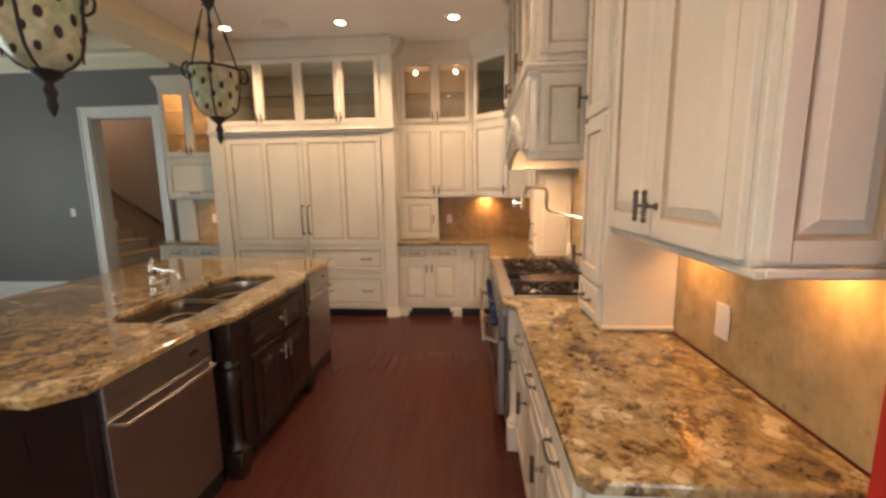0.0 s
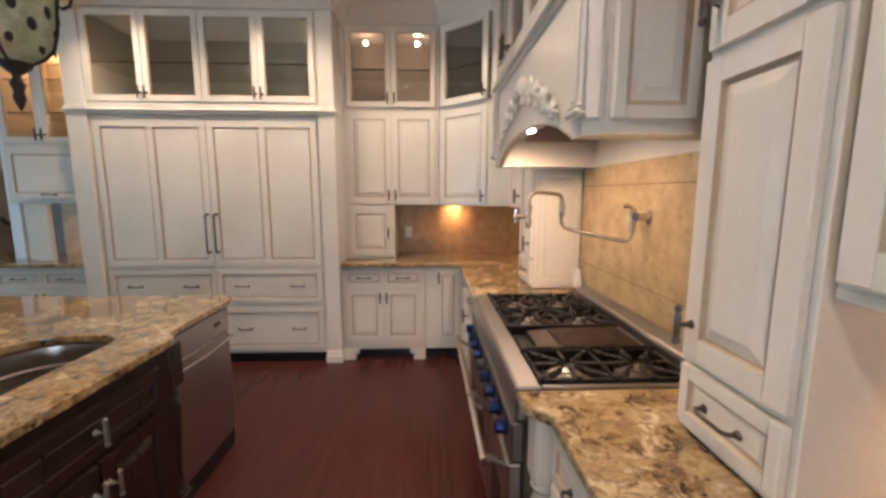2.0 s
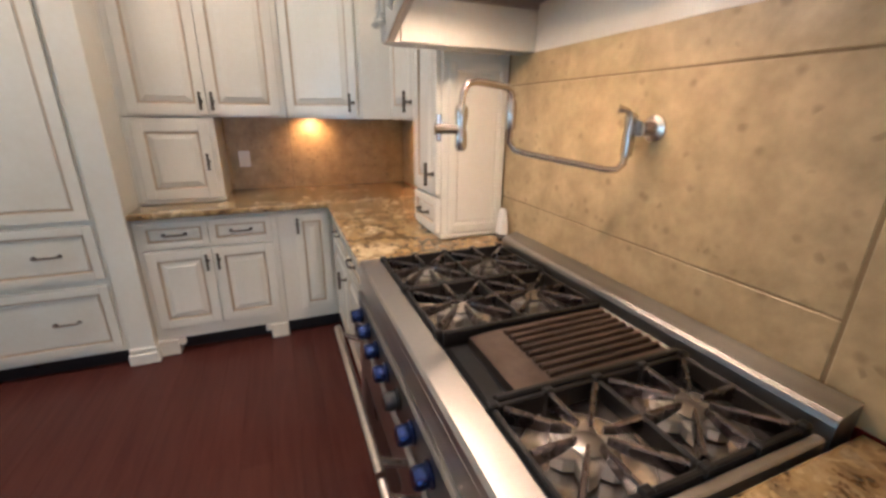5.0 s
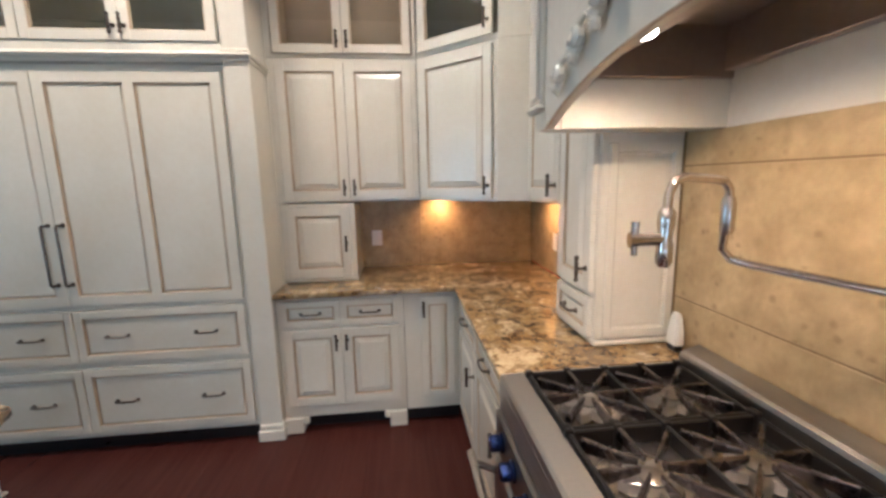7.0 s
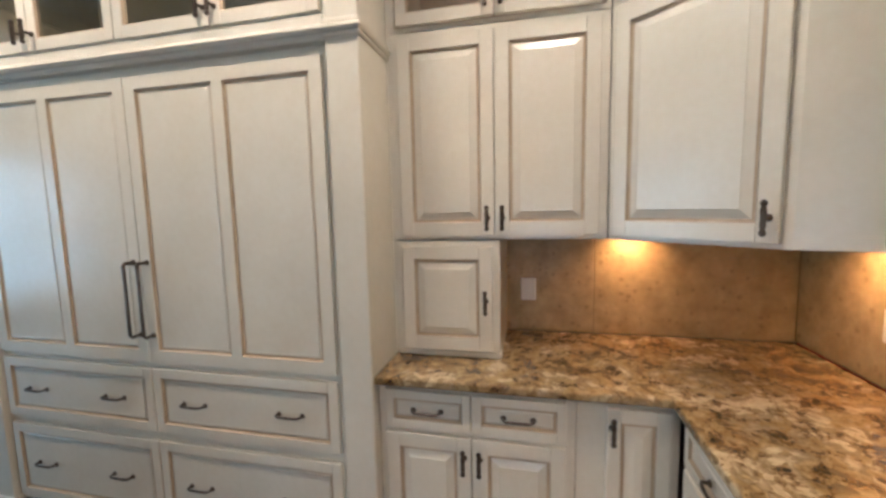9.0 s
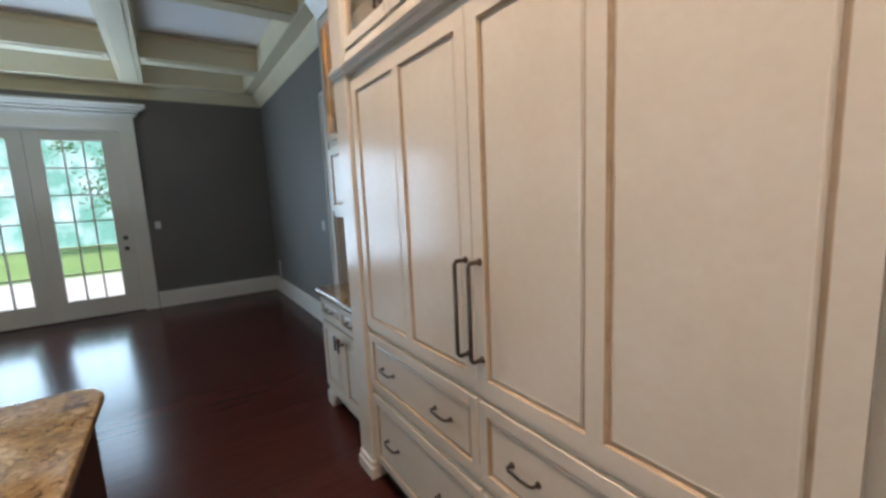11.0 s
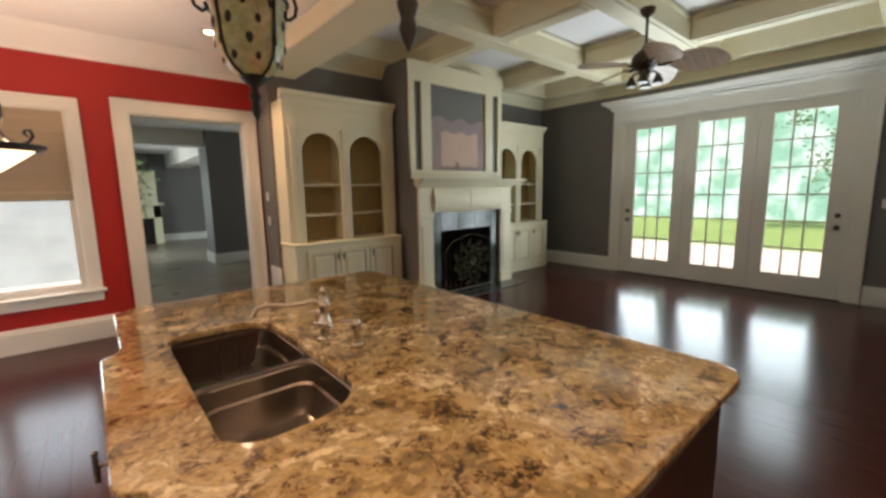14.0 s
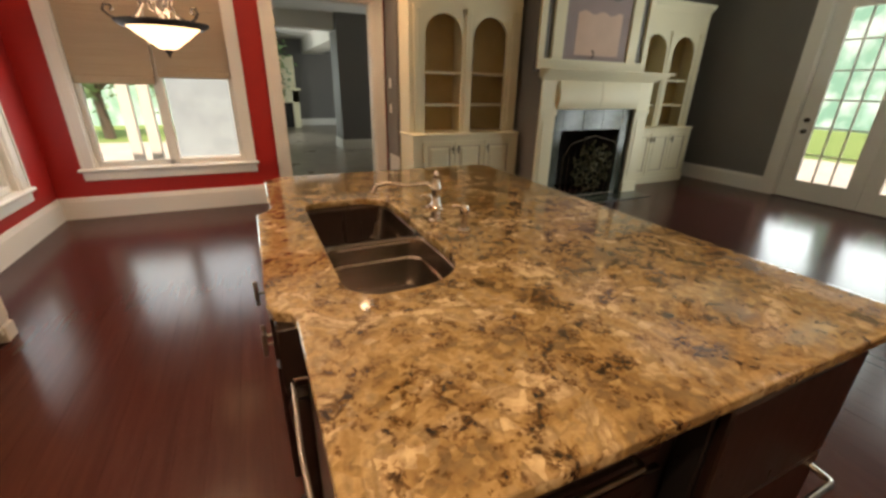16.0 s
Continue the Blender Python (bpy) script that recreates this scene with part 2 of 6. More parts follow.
CREAM = mat("cream_glazed_paint", (0.72, 0.69, 0.60), 0.20, rough_var=0.05, color2=(0.64, 0.59, 0.48), scale=2.2, fine=40, bump=0.05)
CREAM.node_tree.nodes["Principled BSDF"].inputs["Specular IOR Level"].default_value = 0.28
GLAZE = mat("brown_glaze_in_grooves", (0.38, 0.285, 0.18), 0.5, color2=(0.53, 0.43, 0.30), scale=9)
# inside of the cream cabinets, darkened in colour for the shade in there
INSIDE = mat("dim_cabinet_inside", (0.38, 0.33, 0.24), 0.6, scale=3)
TRIM = mat("white_trim_paint", (0.76, 0.73, 0.66), 0.38, scale=1.5, var=0.04)
CEIL = mat("white_ceiling_paint", (0.87, 0.84, 0.81), 0.8, scale=1.2, var=0.03, bump=0.05, bump_scale=180)
COFFER = mat("cream_beam_paint", (0.80, 0.72, 0.50), 0.5, scale=1.5, var=0.05)
GREY = mat("grey_wall_paint", (0.172, 0.158, 0.145), 0.6, color2=(0.150, 0.140, 0.130), scale=1.1, bump=0.06, bump_scale=220)
RED = mat("red_wall_paint", (0.42, 0.015, 0.012), 0.5, scale=1.1, var=0.06, bump=0.05, bump_scale=220)
TAN = mat("tan_hall_paint", (0.36, 0.29, 0.23), 0.7, scale=1.1, var=0.05)
SPLASH = mat("honed_limestone", (0.50, 0.375, 0.195), 0.42, color2=(0.31, 0.225, 0.105), scale=11, fine=40, bump=0.35, bump_scale=48)
# small pits and fossils in the stone
n, l = SPLASH.node_tree.nodes, SPLASH.node_tree.links
p = n["Principled BSDF"]
geo, pits, rnd, cut = n.new("ShaderNodeNewGeometry"), n.new("ShaderNodeTexVoronoi"), n.new("ShaderNodeSeparateColor"), n.new("ShaderNodeMath")
pits.inputs["Scale"].default_value = 31
l.new(geo.outputs["Position"], pits.inputs["Vector"])
l.new(pits.outputs["Color"], rnd.inputs[0])
cut.operation = "MULTIPLY_ADD"
cut.inputs[1].default_value = -0.9
l.new(rnd.outputs[0], cut.inputs[0])
l.new(pits.outputs["Distance"], cut.inputs[2])
rr = n.new("ShaderNodeMapRange")
rr.inputs[1].default_value, rr.inputs[2].default_value, rr.inputs[3].default_value, rr.inputs[4].default_value = -0.60, -0.36, 0.5, 0.0
l.new(cut.outputs[0], rr.inputs[0])
mix = n.new("ShaderNodeMix")
mix.data_type = "RGBA"
mix.inputs[7].default_value = (0.20, 0.135, 0.06, 1)
l.new(rr.outputs[0], mix.inputs[0])
l.new(p.inputs["Base Color"].links[0].from_socket, mix.inputs[6])
l.new(mix.outputs[2], p.inputs["Base Color"])
GROUT = mat("brown_grout", (0.25, 0.175, 0.085), 0.9)
ESPRESSO = mat("espresso_stained_wood", (0.013, 0.007, 0.006), 0.30, color2=(0.021, 0.010, 0.007), scale=5, stretch=(6, 6, 0.6), bump=0.04)
STUCCO = mat("pale_blue_stucco", (0.29, 0.35, 0.38), 0.9, scale=3, bump=0.2)
STEEL = mat("brushed_steel", (0.50, 0.48, 0.46), 0.33, 1.0, scale=3, fine=90, var=0.08, stretch=(1, 1, 12))
DARKSTEEL = mat("dull_steel", (0.30, 0.28, 0.26), 0.36, 1.0, scale=5, var=0.10)
SINKSTEEL = mat("satin_sink_steel", (0.42, 0.37, 0.33), 0.22, 1.0, scale=5, var=0.1)
CHROME = mat("polished_nickel", (0.66, 0.60, 0.54), 0.24, 1.0, scale=20, var=0.05)
BRONZE = mat("dark_bronze", (0.055, 0.042, 0.032), 0.42, 0.7, color2=(0.11, 0.08, 0.055), scale=30, bump=0.1)
PULLS = mat("oiled_bronze", (0.15, 0.12, 0.095), 0.34, 0.85, color2=(0.075, 0.058, 0.045), scale=40, bump=0.1)
WROUGHT = mat("black_wrought_iron", (0.012, 0.010, 0.009), 0.6, scale=30, bump=0.2)
PEWTER = mat("aged_pewter", (0.30, 0.26, 0.21), 0.38, 0.9, scale=40, var=0.2)
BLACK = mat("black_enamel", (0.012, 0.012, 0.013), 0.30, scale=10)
IRON = mat("cast_iron", (0.007, 0.0065, 0.0065), 0.42, 0.0, scale=40, fine=200, bump=0.2)
IRON.node_tree.nodes["Principled BSDF"].inputs["Specular IOR Level"].default_value = 0.3
WHITEPLASTIC = mat("white_plastic", (0.78, 0.76, 0.70), 0.35, var=0.02)
MAUVE = mat("mauve_undercoat", (0.34, 0.25, 0.24), 0.7, scale=3, var=0.08)
PINK = mat("bare_pink_plaster", (0.62, 0.42, 0.33), 0.75, scale=4, var=0.06)
SLATE = mat("polished_green_marble", (0.025, 0.034, 0.026), 0.16, color2=(0.085, 0.10, 0.075), scale=7, fine=26)
SOOT = mat("sooty_firebrick", (0.028, 0.024, 0.022), 0.9, scale=12, var=0.3)
TANWOOD = mat("tan_shelf_back", (0.60, 0.44, 0.21), 0.6, scale=3)
BLIND = mat("woven_bamboo_shade", (0.46, 0.36, 0.25), 0.8, color2=(0.36, 0.27, 0.18), scale=3, fine=30, stretch=(0.5, 0.5, 40), bump=0.4)
LEAF = mat("green_leaves", (0.15, 0.27, 0.11), 0.5, color2=(0.22, 0.34, 0.16), scale=1.3, fine=9)
BARK = mat("grey_bark", (0.12, 0.09, 0.065), 0.9, scale=8, bump=0.5)
GRASS = mat("lawn_grass", (0.11, 0.19, 0.045), 0.9, color2=(0.17, 0.25, 0.07), scale=0.8, fine=20)
PAVING = mat("pale_paving", (0.48, 0.45, 0.40), 0.8, scale=2, bump=0.2)
AMBERGLASS = mat("mottled_art_glass", (0.60, 0.61, 0.43), 0.25, color2=(0.28, 0.31, 0.17), scale=22, fine=80)
q = AMBERGLASS.node_tree.nodes["Principled BSDF"].inputs
q["Subsurface Weight"].default_value, q["Subsurface Scale"].default_value = 0.6, 0.2
FANBLADE = mat("carved_fan_blade", (0.72, 0.52, 0.34), 0.45, color2=(0.46, 0.31, 0.18), scale=5, stretch=(1, 8, 1))
VERDIGRIS = mat("tarnished_bronze", (0.10, 0.085, 0.045), 0.45, 0.7, color2=(0.05, 0.055, 0.03), scale=20)
GRANITE, BOARDS = granite_mat(), floor_mat()
CLEAR = glass("clear_glass", (0.96, 0.98, 0.96))
BULB = glow("lit_bulb", (1.0, 0.80, 0.55), 14)
SHADEGLOW = glow("lit_alabaster", (1.0, 0.74, 0.45), 1.6)
BLUE = mat("blue_knob", (0.025, 0.040, 0.13), 0.16, 0.85, var=0.1)
TRAY = mat("polished_steel_tray", (0.92, 0.87, 0.86), 0.34, 1.0, color2=(0.55, 0.51, 0.49), scale=14, fine=50, rough_var=0.06)

# ---------------- large structure ----------------
EX, NY, WX, SY, LY, RX = 1.64, 5.83, -7.93, -1.40, -0.95, -2.30  # wall faces: east, north, west, red south, living south, return
KC, LC = 3.20, 3.66  # ceilings: kitchen, living room


def wall_with_holes(name, m, axis, face, back, a0, a1, z1, holes, label, z0=0.0):
    """An upright wall between face and back; holes are (a0, a1, z0, z1) along it."""
    g = Geo()
    cuts = sorted({a0, a1, *[v for h in holes for v in h[:2]]})
    for u, w in zip(cuts, cuts[1:]):
        zs = [(z0, z1)]
        for h in holes:
            if h[0] < (u + w) / 2 < h[1]:
                zs = [(z0, h[2]), (h[3], z1)]
        for p, q in zs:
            if q - p > 0.001:
                if axis == "x":
                    g.box(u, w, face, back, p, q)
                else:
                    g.box(face, back, u, w, p, q)
    return structure(name, g, m, label)


wall_with_holes("wall_north", GREY, "x", NY, NY + 0.16, WX - 0.16, EX + 0.16, 3.8, [(-4.55, -3.62, 0, 2.58)], "dark grey painted wall")
wall_with_holes("wall_west", GREY, "y", WX, WX - 0.16, LY, NY, 3.8, [(0.84, 3.86, 0, 2.72)], "dark grey painted wall with french doors")
wall_with_holes("wall_south_living", GREY, "x", LY, LY - 0.14, WX - 0.16, RX + 0.001, 3.8, [], "dark grey painted wall")
wall_with_holes("wall_return", GREY, "y", RX, RX - 0.14, SY, LY - 0.141, 3.8, [], "grey painted return wall")
wall_with_holes("wall_south_red", RED, "x", SY, SY - 0.16, RX - 0.14, EX + 0.16, 3.4, [(-2.13, -0.94, 0, 2.46), (-0.42, 1.12, 0.56, 2.44)], "bright red painted wall")
wall_with_holes("wall_east", RED, "y", EX, EX + 0.16, 1.22, NY, 3.4, [], "bright red painted wall")
NX = 1.54  # red nook wall, standing a little proud of the kitchen wall
wall_with_holes("wall_nook", RED, "y", NX, NX + 0.26, SY, 1.22, 3.4, [(-0.72, 0.62, 0.50, 2.44)], "bright red painted wall")

g = Geo().box(RX, EX, SY, NY, KC, KC + 0.12)
structure("ceiling", g, CEIL, "smooth white kitchen ceiling")
g = Geo().box(WX, -2.65, LY, NY, LC, LC + 0.12)
structure("ceiling_living", g, CEIL, "white coffered ceiling panels")
g = Geo().box(-2.65, -2.20, LY + 0.002, NY - 0.002, 3.0, 3.19, 0.006).box(-2.65, -2.304, LY + 0.002, NY - 0.002, 3.19, 3.80)
g.box(-2.664, -2.186, LY + 0.004, NY - 0.004, 2.985, 3.05, 0.012)
structure("trim_header_beam", g, COFFER, "cream boxed beam between kitchen and living room")


def coffer_beam(x0, x1, y0, y1):
    g = Geo().box(x0, x1, y0, y1, 3.36, LC + 0.01, 0.004)
    g.box(x0 - 0.03, x1 + 0.03, y0 - 0.03, y1 + 0.03, LC - 0.07, LC - 0.002, 0.02)
    g.box(x0 + 0.05, x1 - 0.05, y0 + 0.05, y1 - 0.05, 3.345, 3.362, 0.006)
    structure("trim_coffer_beam", g, COFFER, "cream boxed coffer beam")


for y in (0.75, 2.20, 4.09):
    coffer_beam(-7.65, -2.66, y - 0.14, y + 0.14)
for x in (-6.55, -4.50):
    for y0, y1 in ((LY + 0.28, 0.60), (0.90, 2.05), (2.35, 3.94), (4.24, NY - 0.28)):
        coffer_beam(x - 0.14, x + 0.14, y0 + 0.001, y1 - 0.001)

CROWN = [(0.0, -0.20), (0.015, -0.20), (0.02, -0.17), (0.045, -0.15), (0.10, -0.07), (0.13, -0.045), (0.14, 0.0), (0.0, 0.0)]


def crown(name, p0, p1, side, top, m=TRIM, size=1.0):
    g = Geo().profile(p0, p1, [(o * size, top + z * size) for o, z in CROWN], side)
    return structure(name, g, m, "painted crown moulding", True)


# perimeter soffit of the coffered ceiling with its crown
g = Geo()
g.box(WX, WX + 0.28, LY, NY, 3.36, LC + 0.005, 0.004)
g.box(WX, -2.66, LY, LY + 0.28, 3.36, LC + 0.005, 0.004)
g.box(WX, -2.66, NY - 0.28, NY, 3.36, LC + 0.005, 0.004)
structure("trim_ceiling_soffit", g, COFFER, "cream soffit round the coffered ceiling")
crown("trim_crown_west", (WX, LY), (WX, NY), (1, 0), 3.36, COFFER, 0.85)
crown("trim_crown_north", (WX, NY), (-3.3, NY), (0, -1), 3.36, COFFER, 0.85)
crown("trim_crown_living_south", (WX, LY), (-2.66, LY), (0, 1), 3.36, COFFER, 0.85)
crown("trim_crown_red_south", (RX, SY), (EX, SY), (0, 1), KC, CEIL, 1.2)
crown("trim_crown_red_east", (NX, SY), (NX, 1.20), (-1, 0), KC, CEIL, 1.2)

BASE = [(0.0, 0.0), (0.024, 0.0), (0.024, 0.20), (0.018, 0.215), (0.012, 0.245), (0.0, 0.25)]


def baseboard(p0, p1, side):
    structure("baseboard", Geo().profile(p0, p1, BASE, side), TRIM, "tall white painted baseboard")


baseboard((WX, LY), (WX, 0.66), (1, 0))
baseboard((WX, 4.05), (WX, NY), (1, 0))
baseboard((WX, NY), (-4.70, NY), (0, -1))
baseboard((-0.78, SY), (NX, SY), (0, 1))
baseboard((NX, SY), (NX, 1.215), (-1, 0))
baseboard((RX, SY + 0.03), (RX, -0.46), (1, 0))


def casing(name, axis, face, out, a0, a1, z0, z1, w=0.13, head=0.14, t=0.028, cap=0.0, sill=False):
    """Flat casing with a raised outer band round an opening; out is +1 or -1 along the wall's normal."""
    g = Geo()

    def bx(u0, u1, d0, d1, p, q, b=0.004):
        d0, d1 = face + out * d0, face + out * d1
        if axis == "x":
            g.box(u0, u1, d0, d1, p, q, b)
        else:
            g.box(d0, d1, u0, u1, p, q, b)

    for u0, u1, s in ((a0 - w, a0, -1), (a1, a1 + w, 1)):
        bx(u0, u1, 0, t, z0, z1)
        bx(u0 if s < 0 else u1 - 0.03, u0 + 0.03 if s < 0 else u1, t, t + 0.012, z0, z1 + head)
    bx(a0 - w, a1 + w, 0, t, z1, z1 + head)
    bx(a0 - w, a1 + w, t, t + 0.012, z1 + head - 0.03, z1 + head)
    # lining of the opening
    bx(a0 - 0.002, a0 + 0.018, -0.16, 0.002, z0, z1, 0)
    bx(a1 - 0.018, a1 + 0.002, -0.16, 0.002, z0, z1, 0)
    bx(a0 - 0.002, a1 + 0.002, -0.16, 0.002, z1 - 0.018, z1 + 0.002, 0)
    if sill:
        bx(a0 - w - 0.03, a1 + w + 0.03, -0.10, 0.07, z0 - 0.03, z0 + 0.004, 0.01)
        bx(a0 - w, a1 + w, 0, 0.03, z0 - 0.13, z0 - 0.03)
    if cap:
        steps = [(0.0, 0.05), (0.05, 0.08), (0.09, 0.13), (0.12, 0.17)]
        for dz, o in steps:
            bx(a0 - w - o, a1 + w + o, 0, 0.03 + o, z1 + head + dz, z1 + head + dz + 0.04, 0.012)
    return structure(name, g, TRIM, "white painted casing")


casing("trim_stair_door", "x", NY, -1, -4.55, -3.62, 0, 2.58, 0.13, 0.13)
casing("trim_hall_door", "x", SY, 1, -2.13, -0.94, 0, 2.46, 0.145, 0.15)
casing("trim_french_doors", "y", WX, 1, 0.84, 3.86, 0, 2.72, 0.18, 0.20, 0.03, cap=1)


# ---------------- openings: french doors and windows ----------------
def lites(name, parent, x0, x1, z0, z1, nx, nz, bar, depth, mats=TRIM):
    """Glazing bars and single panes between x0..x1, z0..z1 in the parent's frame (front at y < 0)."""
    g = Geo()
    for i in range(1, nx):
        x = x0 + (x1 - x0) * i / nx
        g.box(x - bar / 2, x + bar / 2, -depth / 2, depth / 2, z0, z1, 0.003)
    for j in range(1, nz):
        z = z0 + (z1 - z0) * j / nz
        g.box(x0, x1, -depth / 2 - 0.001, depth / 2 + 0.001, z - bar / 2, z + bar / 2, 0.003)
    if nx * nz > 1:
        part("glazing_bar", g, mats, parent)
    pw, ph = (x1 - x0) / nx - bar, (z1 - z0) / nz - bar
    me = Geo().box(-pw / 2, pw / 2, -0.003, 0.003, -ph / 2, ph / 2).mesh("pane", CLEAR)
    for i in range(nx):
        for j in range(nz):
            ob = new("pane", me)
            ob.parent, ob.visible_shadow = parent, False
            ob.matrix_local = pose(x0 + (i + 0.5) * (x1 - x0) / nx, 0, z0 + (j + 0.5) * (z1 - z0) / nz)


def french_leaf(i, y0, y1, gy0, gy1, knob):
    t = tagged(new("door_%d" % i), "white french door with fifteen glass lites", "door", "french doors", "structure")
    t.matrix_world = pose(WX - 0.05, y0, 0, 0, 0, 90)
    w, a, b = y1 - y0, gy0 - y0, gy1 - y0
    g = Geo()
    g.box(0.002, a, -0.022, 0.022, 0.01, 2.70, 0.003).box(b, w - 0.002, -0.022, 0.022, 0.01, 2.70, 0.003)
    g.box(a, b, -0.022, 0.022, 0.01, 0.28, 0.003).box(a, b, -0.022, 0.022, 2.56, 2.70, 0.003)
    g.box(a - 0.02, a, -0.03, -0.02, 0.26, 2.58).box(b, b + 0.02, -0.03, -0.02, 0.26, 2.58)
    part("leaf", g, TRIM, t)
    lites("lites", t, a, b, 0.28, 2.56, 3, 6, 0.022, 0.03)
    if knob is not None:
        k = knob - y0
        for z in (0.98, 1.14):
            g = Geo()
            g.m = pose(k, -0.022, z, 90)
            g.lathe([(0.032, 0.0), (0.032, 0.008), (0.012, 0.012), (0.012, 0.035), (0.028, 0.042), (0.030, 0.055), (0.018, 0.066)], 16)
            part("door_knob", g, BRONZE, t, "dark bronze knob", True)
    return t


french_leaf(1, 0.86, 1.86, 1.06, 1.69, 0.97)
french_leaf(2, 1.86, 2.81, 2.03, 2.64, None)
french_leaf(3, 2.81, 3.84, 2.98, 3.63, 3.74)
g = Geo().box(WX - 0.15, WX + 0.03, 0.84, 3.86, 0.0, 0.012, 0.004)
structure("trim_door_threshold", g, BRONZE, "dark metal threshold")


def window(i, m, w, z0, z1, label):
    t = tagged(new("window_%d" % i), label, "window", "", "structure")
    t.matrix_world = m
    g = Geo()
    for u0, u1 in ((0.018, 0.06), (w / 2 - 0.05, w / 2 + 0.05), (w - 0.06, w - 0.018)):
        g.box(u0, u1, -0.04, 0.04, z0, z1 - 0.018, 0.004)
    g.box(0.06, w - 0.06, -0.04, 0.04, z0, z0 + 0.06, 0.004).box(0.06, w - 0.06, -0.04, 0.04, z1 - 0.078, z1 - 0.018, 0.004)
    zm = (z0 + z1) / 2 + 0.05
    g.box(0.06, w - 0.06, -0.03, 0.03, zm - 0.025, zm + 0.025, 0.004)
    part("window_frame", g, TRIM, t)
    for u0, u1 in ((0.06, w / 2 - 0.05), (w / 2 + 0.05, w - 0.06)):
        lites("panes", t, u0, u1, z0 + 0.06, z1 - 0.078, 1, 1, 0.0, 0.02)
    return t


casing("trim_south_window", "x", SY, 1, -0.42, 1.12, 0.56, 2.44, 0.12, 0.12, sill=True)
window(1, pose(1.12, SY - 0.09, 0, 0, 0, 180), 1.54, 0.56, 2.44, "white double window behind woven shades")
casing("trim_east_window", "y", NX, -1, -0.72, 0.62, 0.50, 2.44, 0.12, 0.12, sill=True)
window(2, pose(NX + 0.09, 0.62, 0, 0, 0, -90), 1.34, 0.50, 2.44, "white double window in the red wall")


def shade(m, w, drop, label):
    t = thing("roman_shade", label, "window shade", group="woven shades")
    t.matrix_world = m
    for k in range(6):
        z = -drop * (k + 1) / 6
        part("pleat", Geo().box(0, w, -0.006 - 0.003 * (k % 2), 0.004, z - 0.004, z + drop / 6, 0.0), BLIND, t)
    part("fold", Geo().box(0.0, w, -0.035, 0.002, -drop - 0.05, -drop + 0.04, 0.016), BLIND, t)
    part("valance", Geo().box(-0.005, w + 0.005, -0.03, -0.008, -0.22, 0, 0.004), BLIND, t)


shade(pose(1.10, SY - 0.035, 2.42, 0, 0, 180), 0.735, 0.92, "tan woven shade drawn halfway over a window")
shade(pose(0.335, SY - 0.035, 2.42, 0, 0, 180), 0.735, 0.85, "tan woven shade drawn halfway over a window")
shade(pose(NX + 0.035, 0.60, 2.42, 0, 0, -90), 1.30, 0.90, "tan woven shade on the side window")

# ---------------- cabinet kit (local frame: x right, y into the wall, z up, front at y = 0) ----------------


def rect(w, h, i, y):
    return [(i, y, i), (w - i, y, i), (w - i, y, h - i), (i, y, h - i)]


def pull(kind, parent, x, z, y=-0.022, m=None):
    """kind: cross (small iron latch pull), bail (drawer bar), bar (long upright bar), ring."""
    m = m or PULLS
    g = Geo()
    g.m = pose(x, y, z)
    if kind == "cross":
        g.tube([(0, -0.038, -0.034), (0, -0.038, -0.02), (0, -0.038, 0), (0, -0.038, 0.02), (0, -0.038, 0.034)], [0.006, 0.009, 0.0075, 0.009, 0.006], 8)
        for s in (-1, 1):
            g.tube([(0, -0.038, s * 0.033), (0, -0.038, s * 0.040), (0, -0.038, s * 0.047), (0, -0.038, s * 0.052)], [0.006, 0.010, 0.009, 0.003], 8)
        g.tube([(0, -0.036, 0), (0, -0.012, 0), (0, -0.004, 0), (0, 0, 0)], [0.006, 0.006, 0.011, 0.012], 8)
    elif kind == "bail":
        w = 0.055
        g.tube([(-w, 0, 0), (-w, -0.022, 0.002), (-w + 0.012, -0.028, 0), (0, -0.031, 0.0015), (w - 0.012, -0.028, 0), (w, -0.022, 0.002), (w, 0, 0)], 0.0055, 8)
        for s in (-1, 1):
            g.tube([(s * w, 0.0, 0), (s * w, -0.006, 0)], [0.012, 0.009], 10)
    elif kind == "hbar":
        w = 0.16
        g.tube([(-w, 0, 0), (-w, -0.035, 0), (-w + 0.006, -0.042, 0), (w - 0.006, -0.042, 0), (w, -0.035, 0), (w, 0, 0)], 0.008, 8)
    elif kind == "bar":
        h = 0.165
        g.tube([(0, 0, -h), (0, -0.04, -h), (0, -0.048, -h + 0.01), (0, -0.048, h - 0.01), (0, -0.04, h), (0, 0, h)], 0.0075, 8)
        for s in (-1, 1):
            g.tube([(0, 0, s * h), (0, -0.007, s * h)], [0.013, 0.010], 10)
    return part("handle", g, m, parent, "", True)


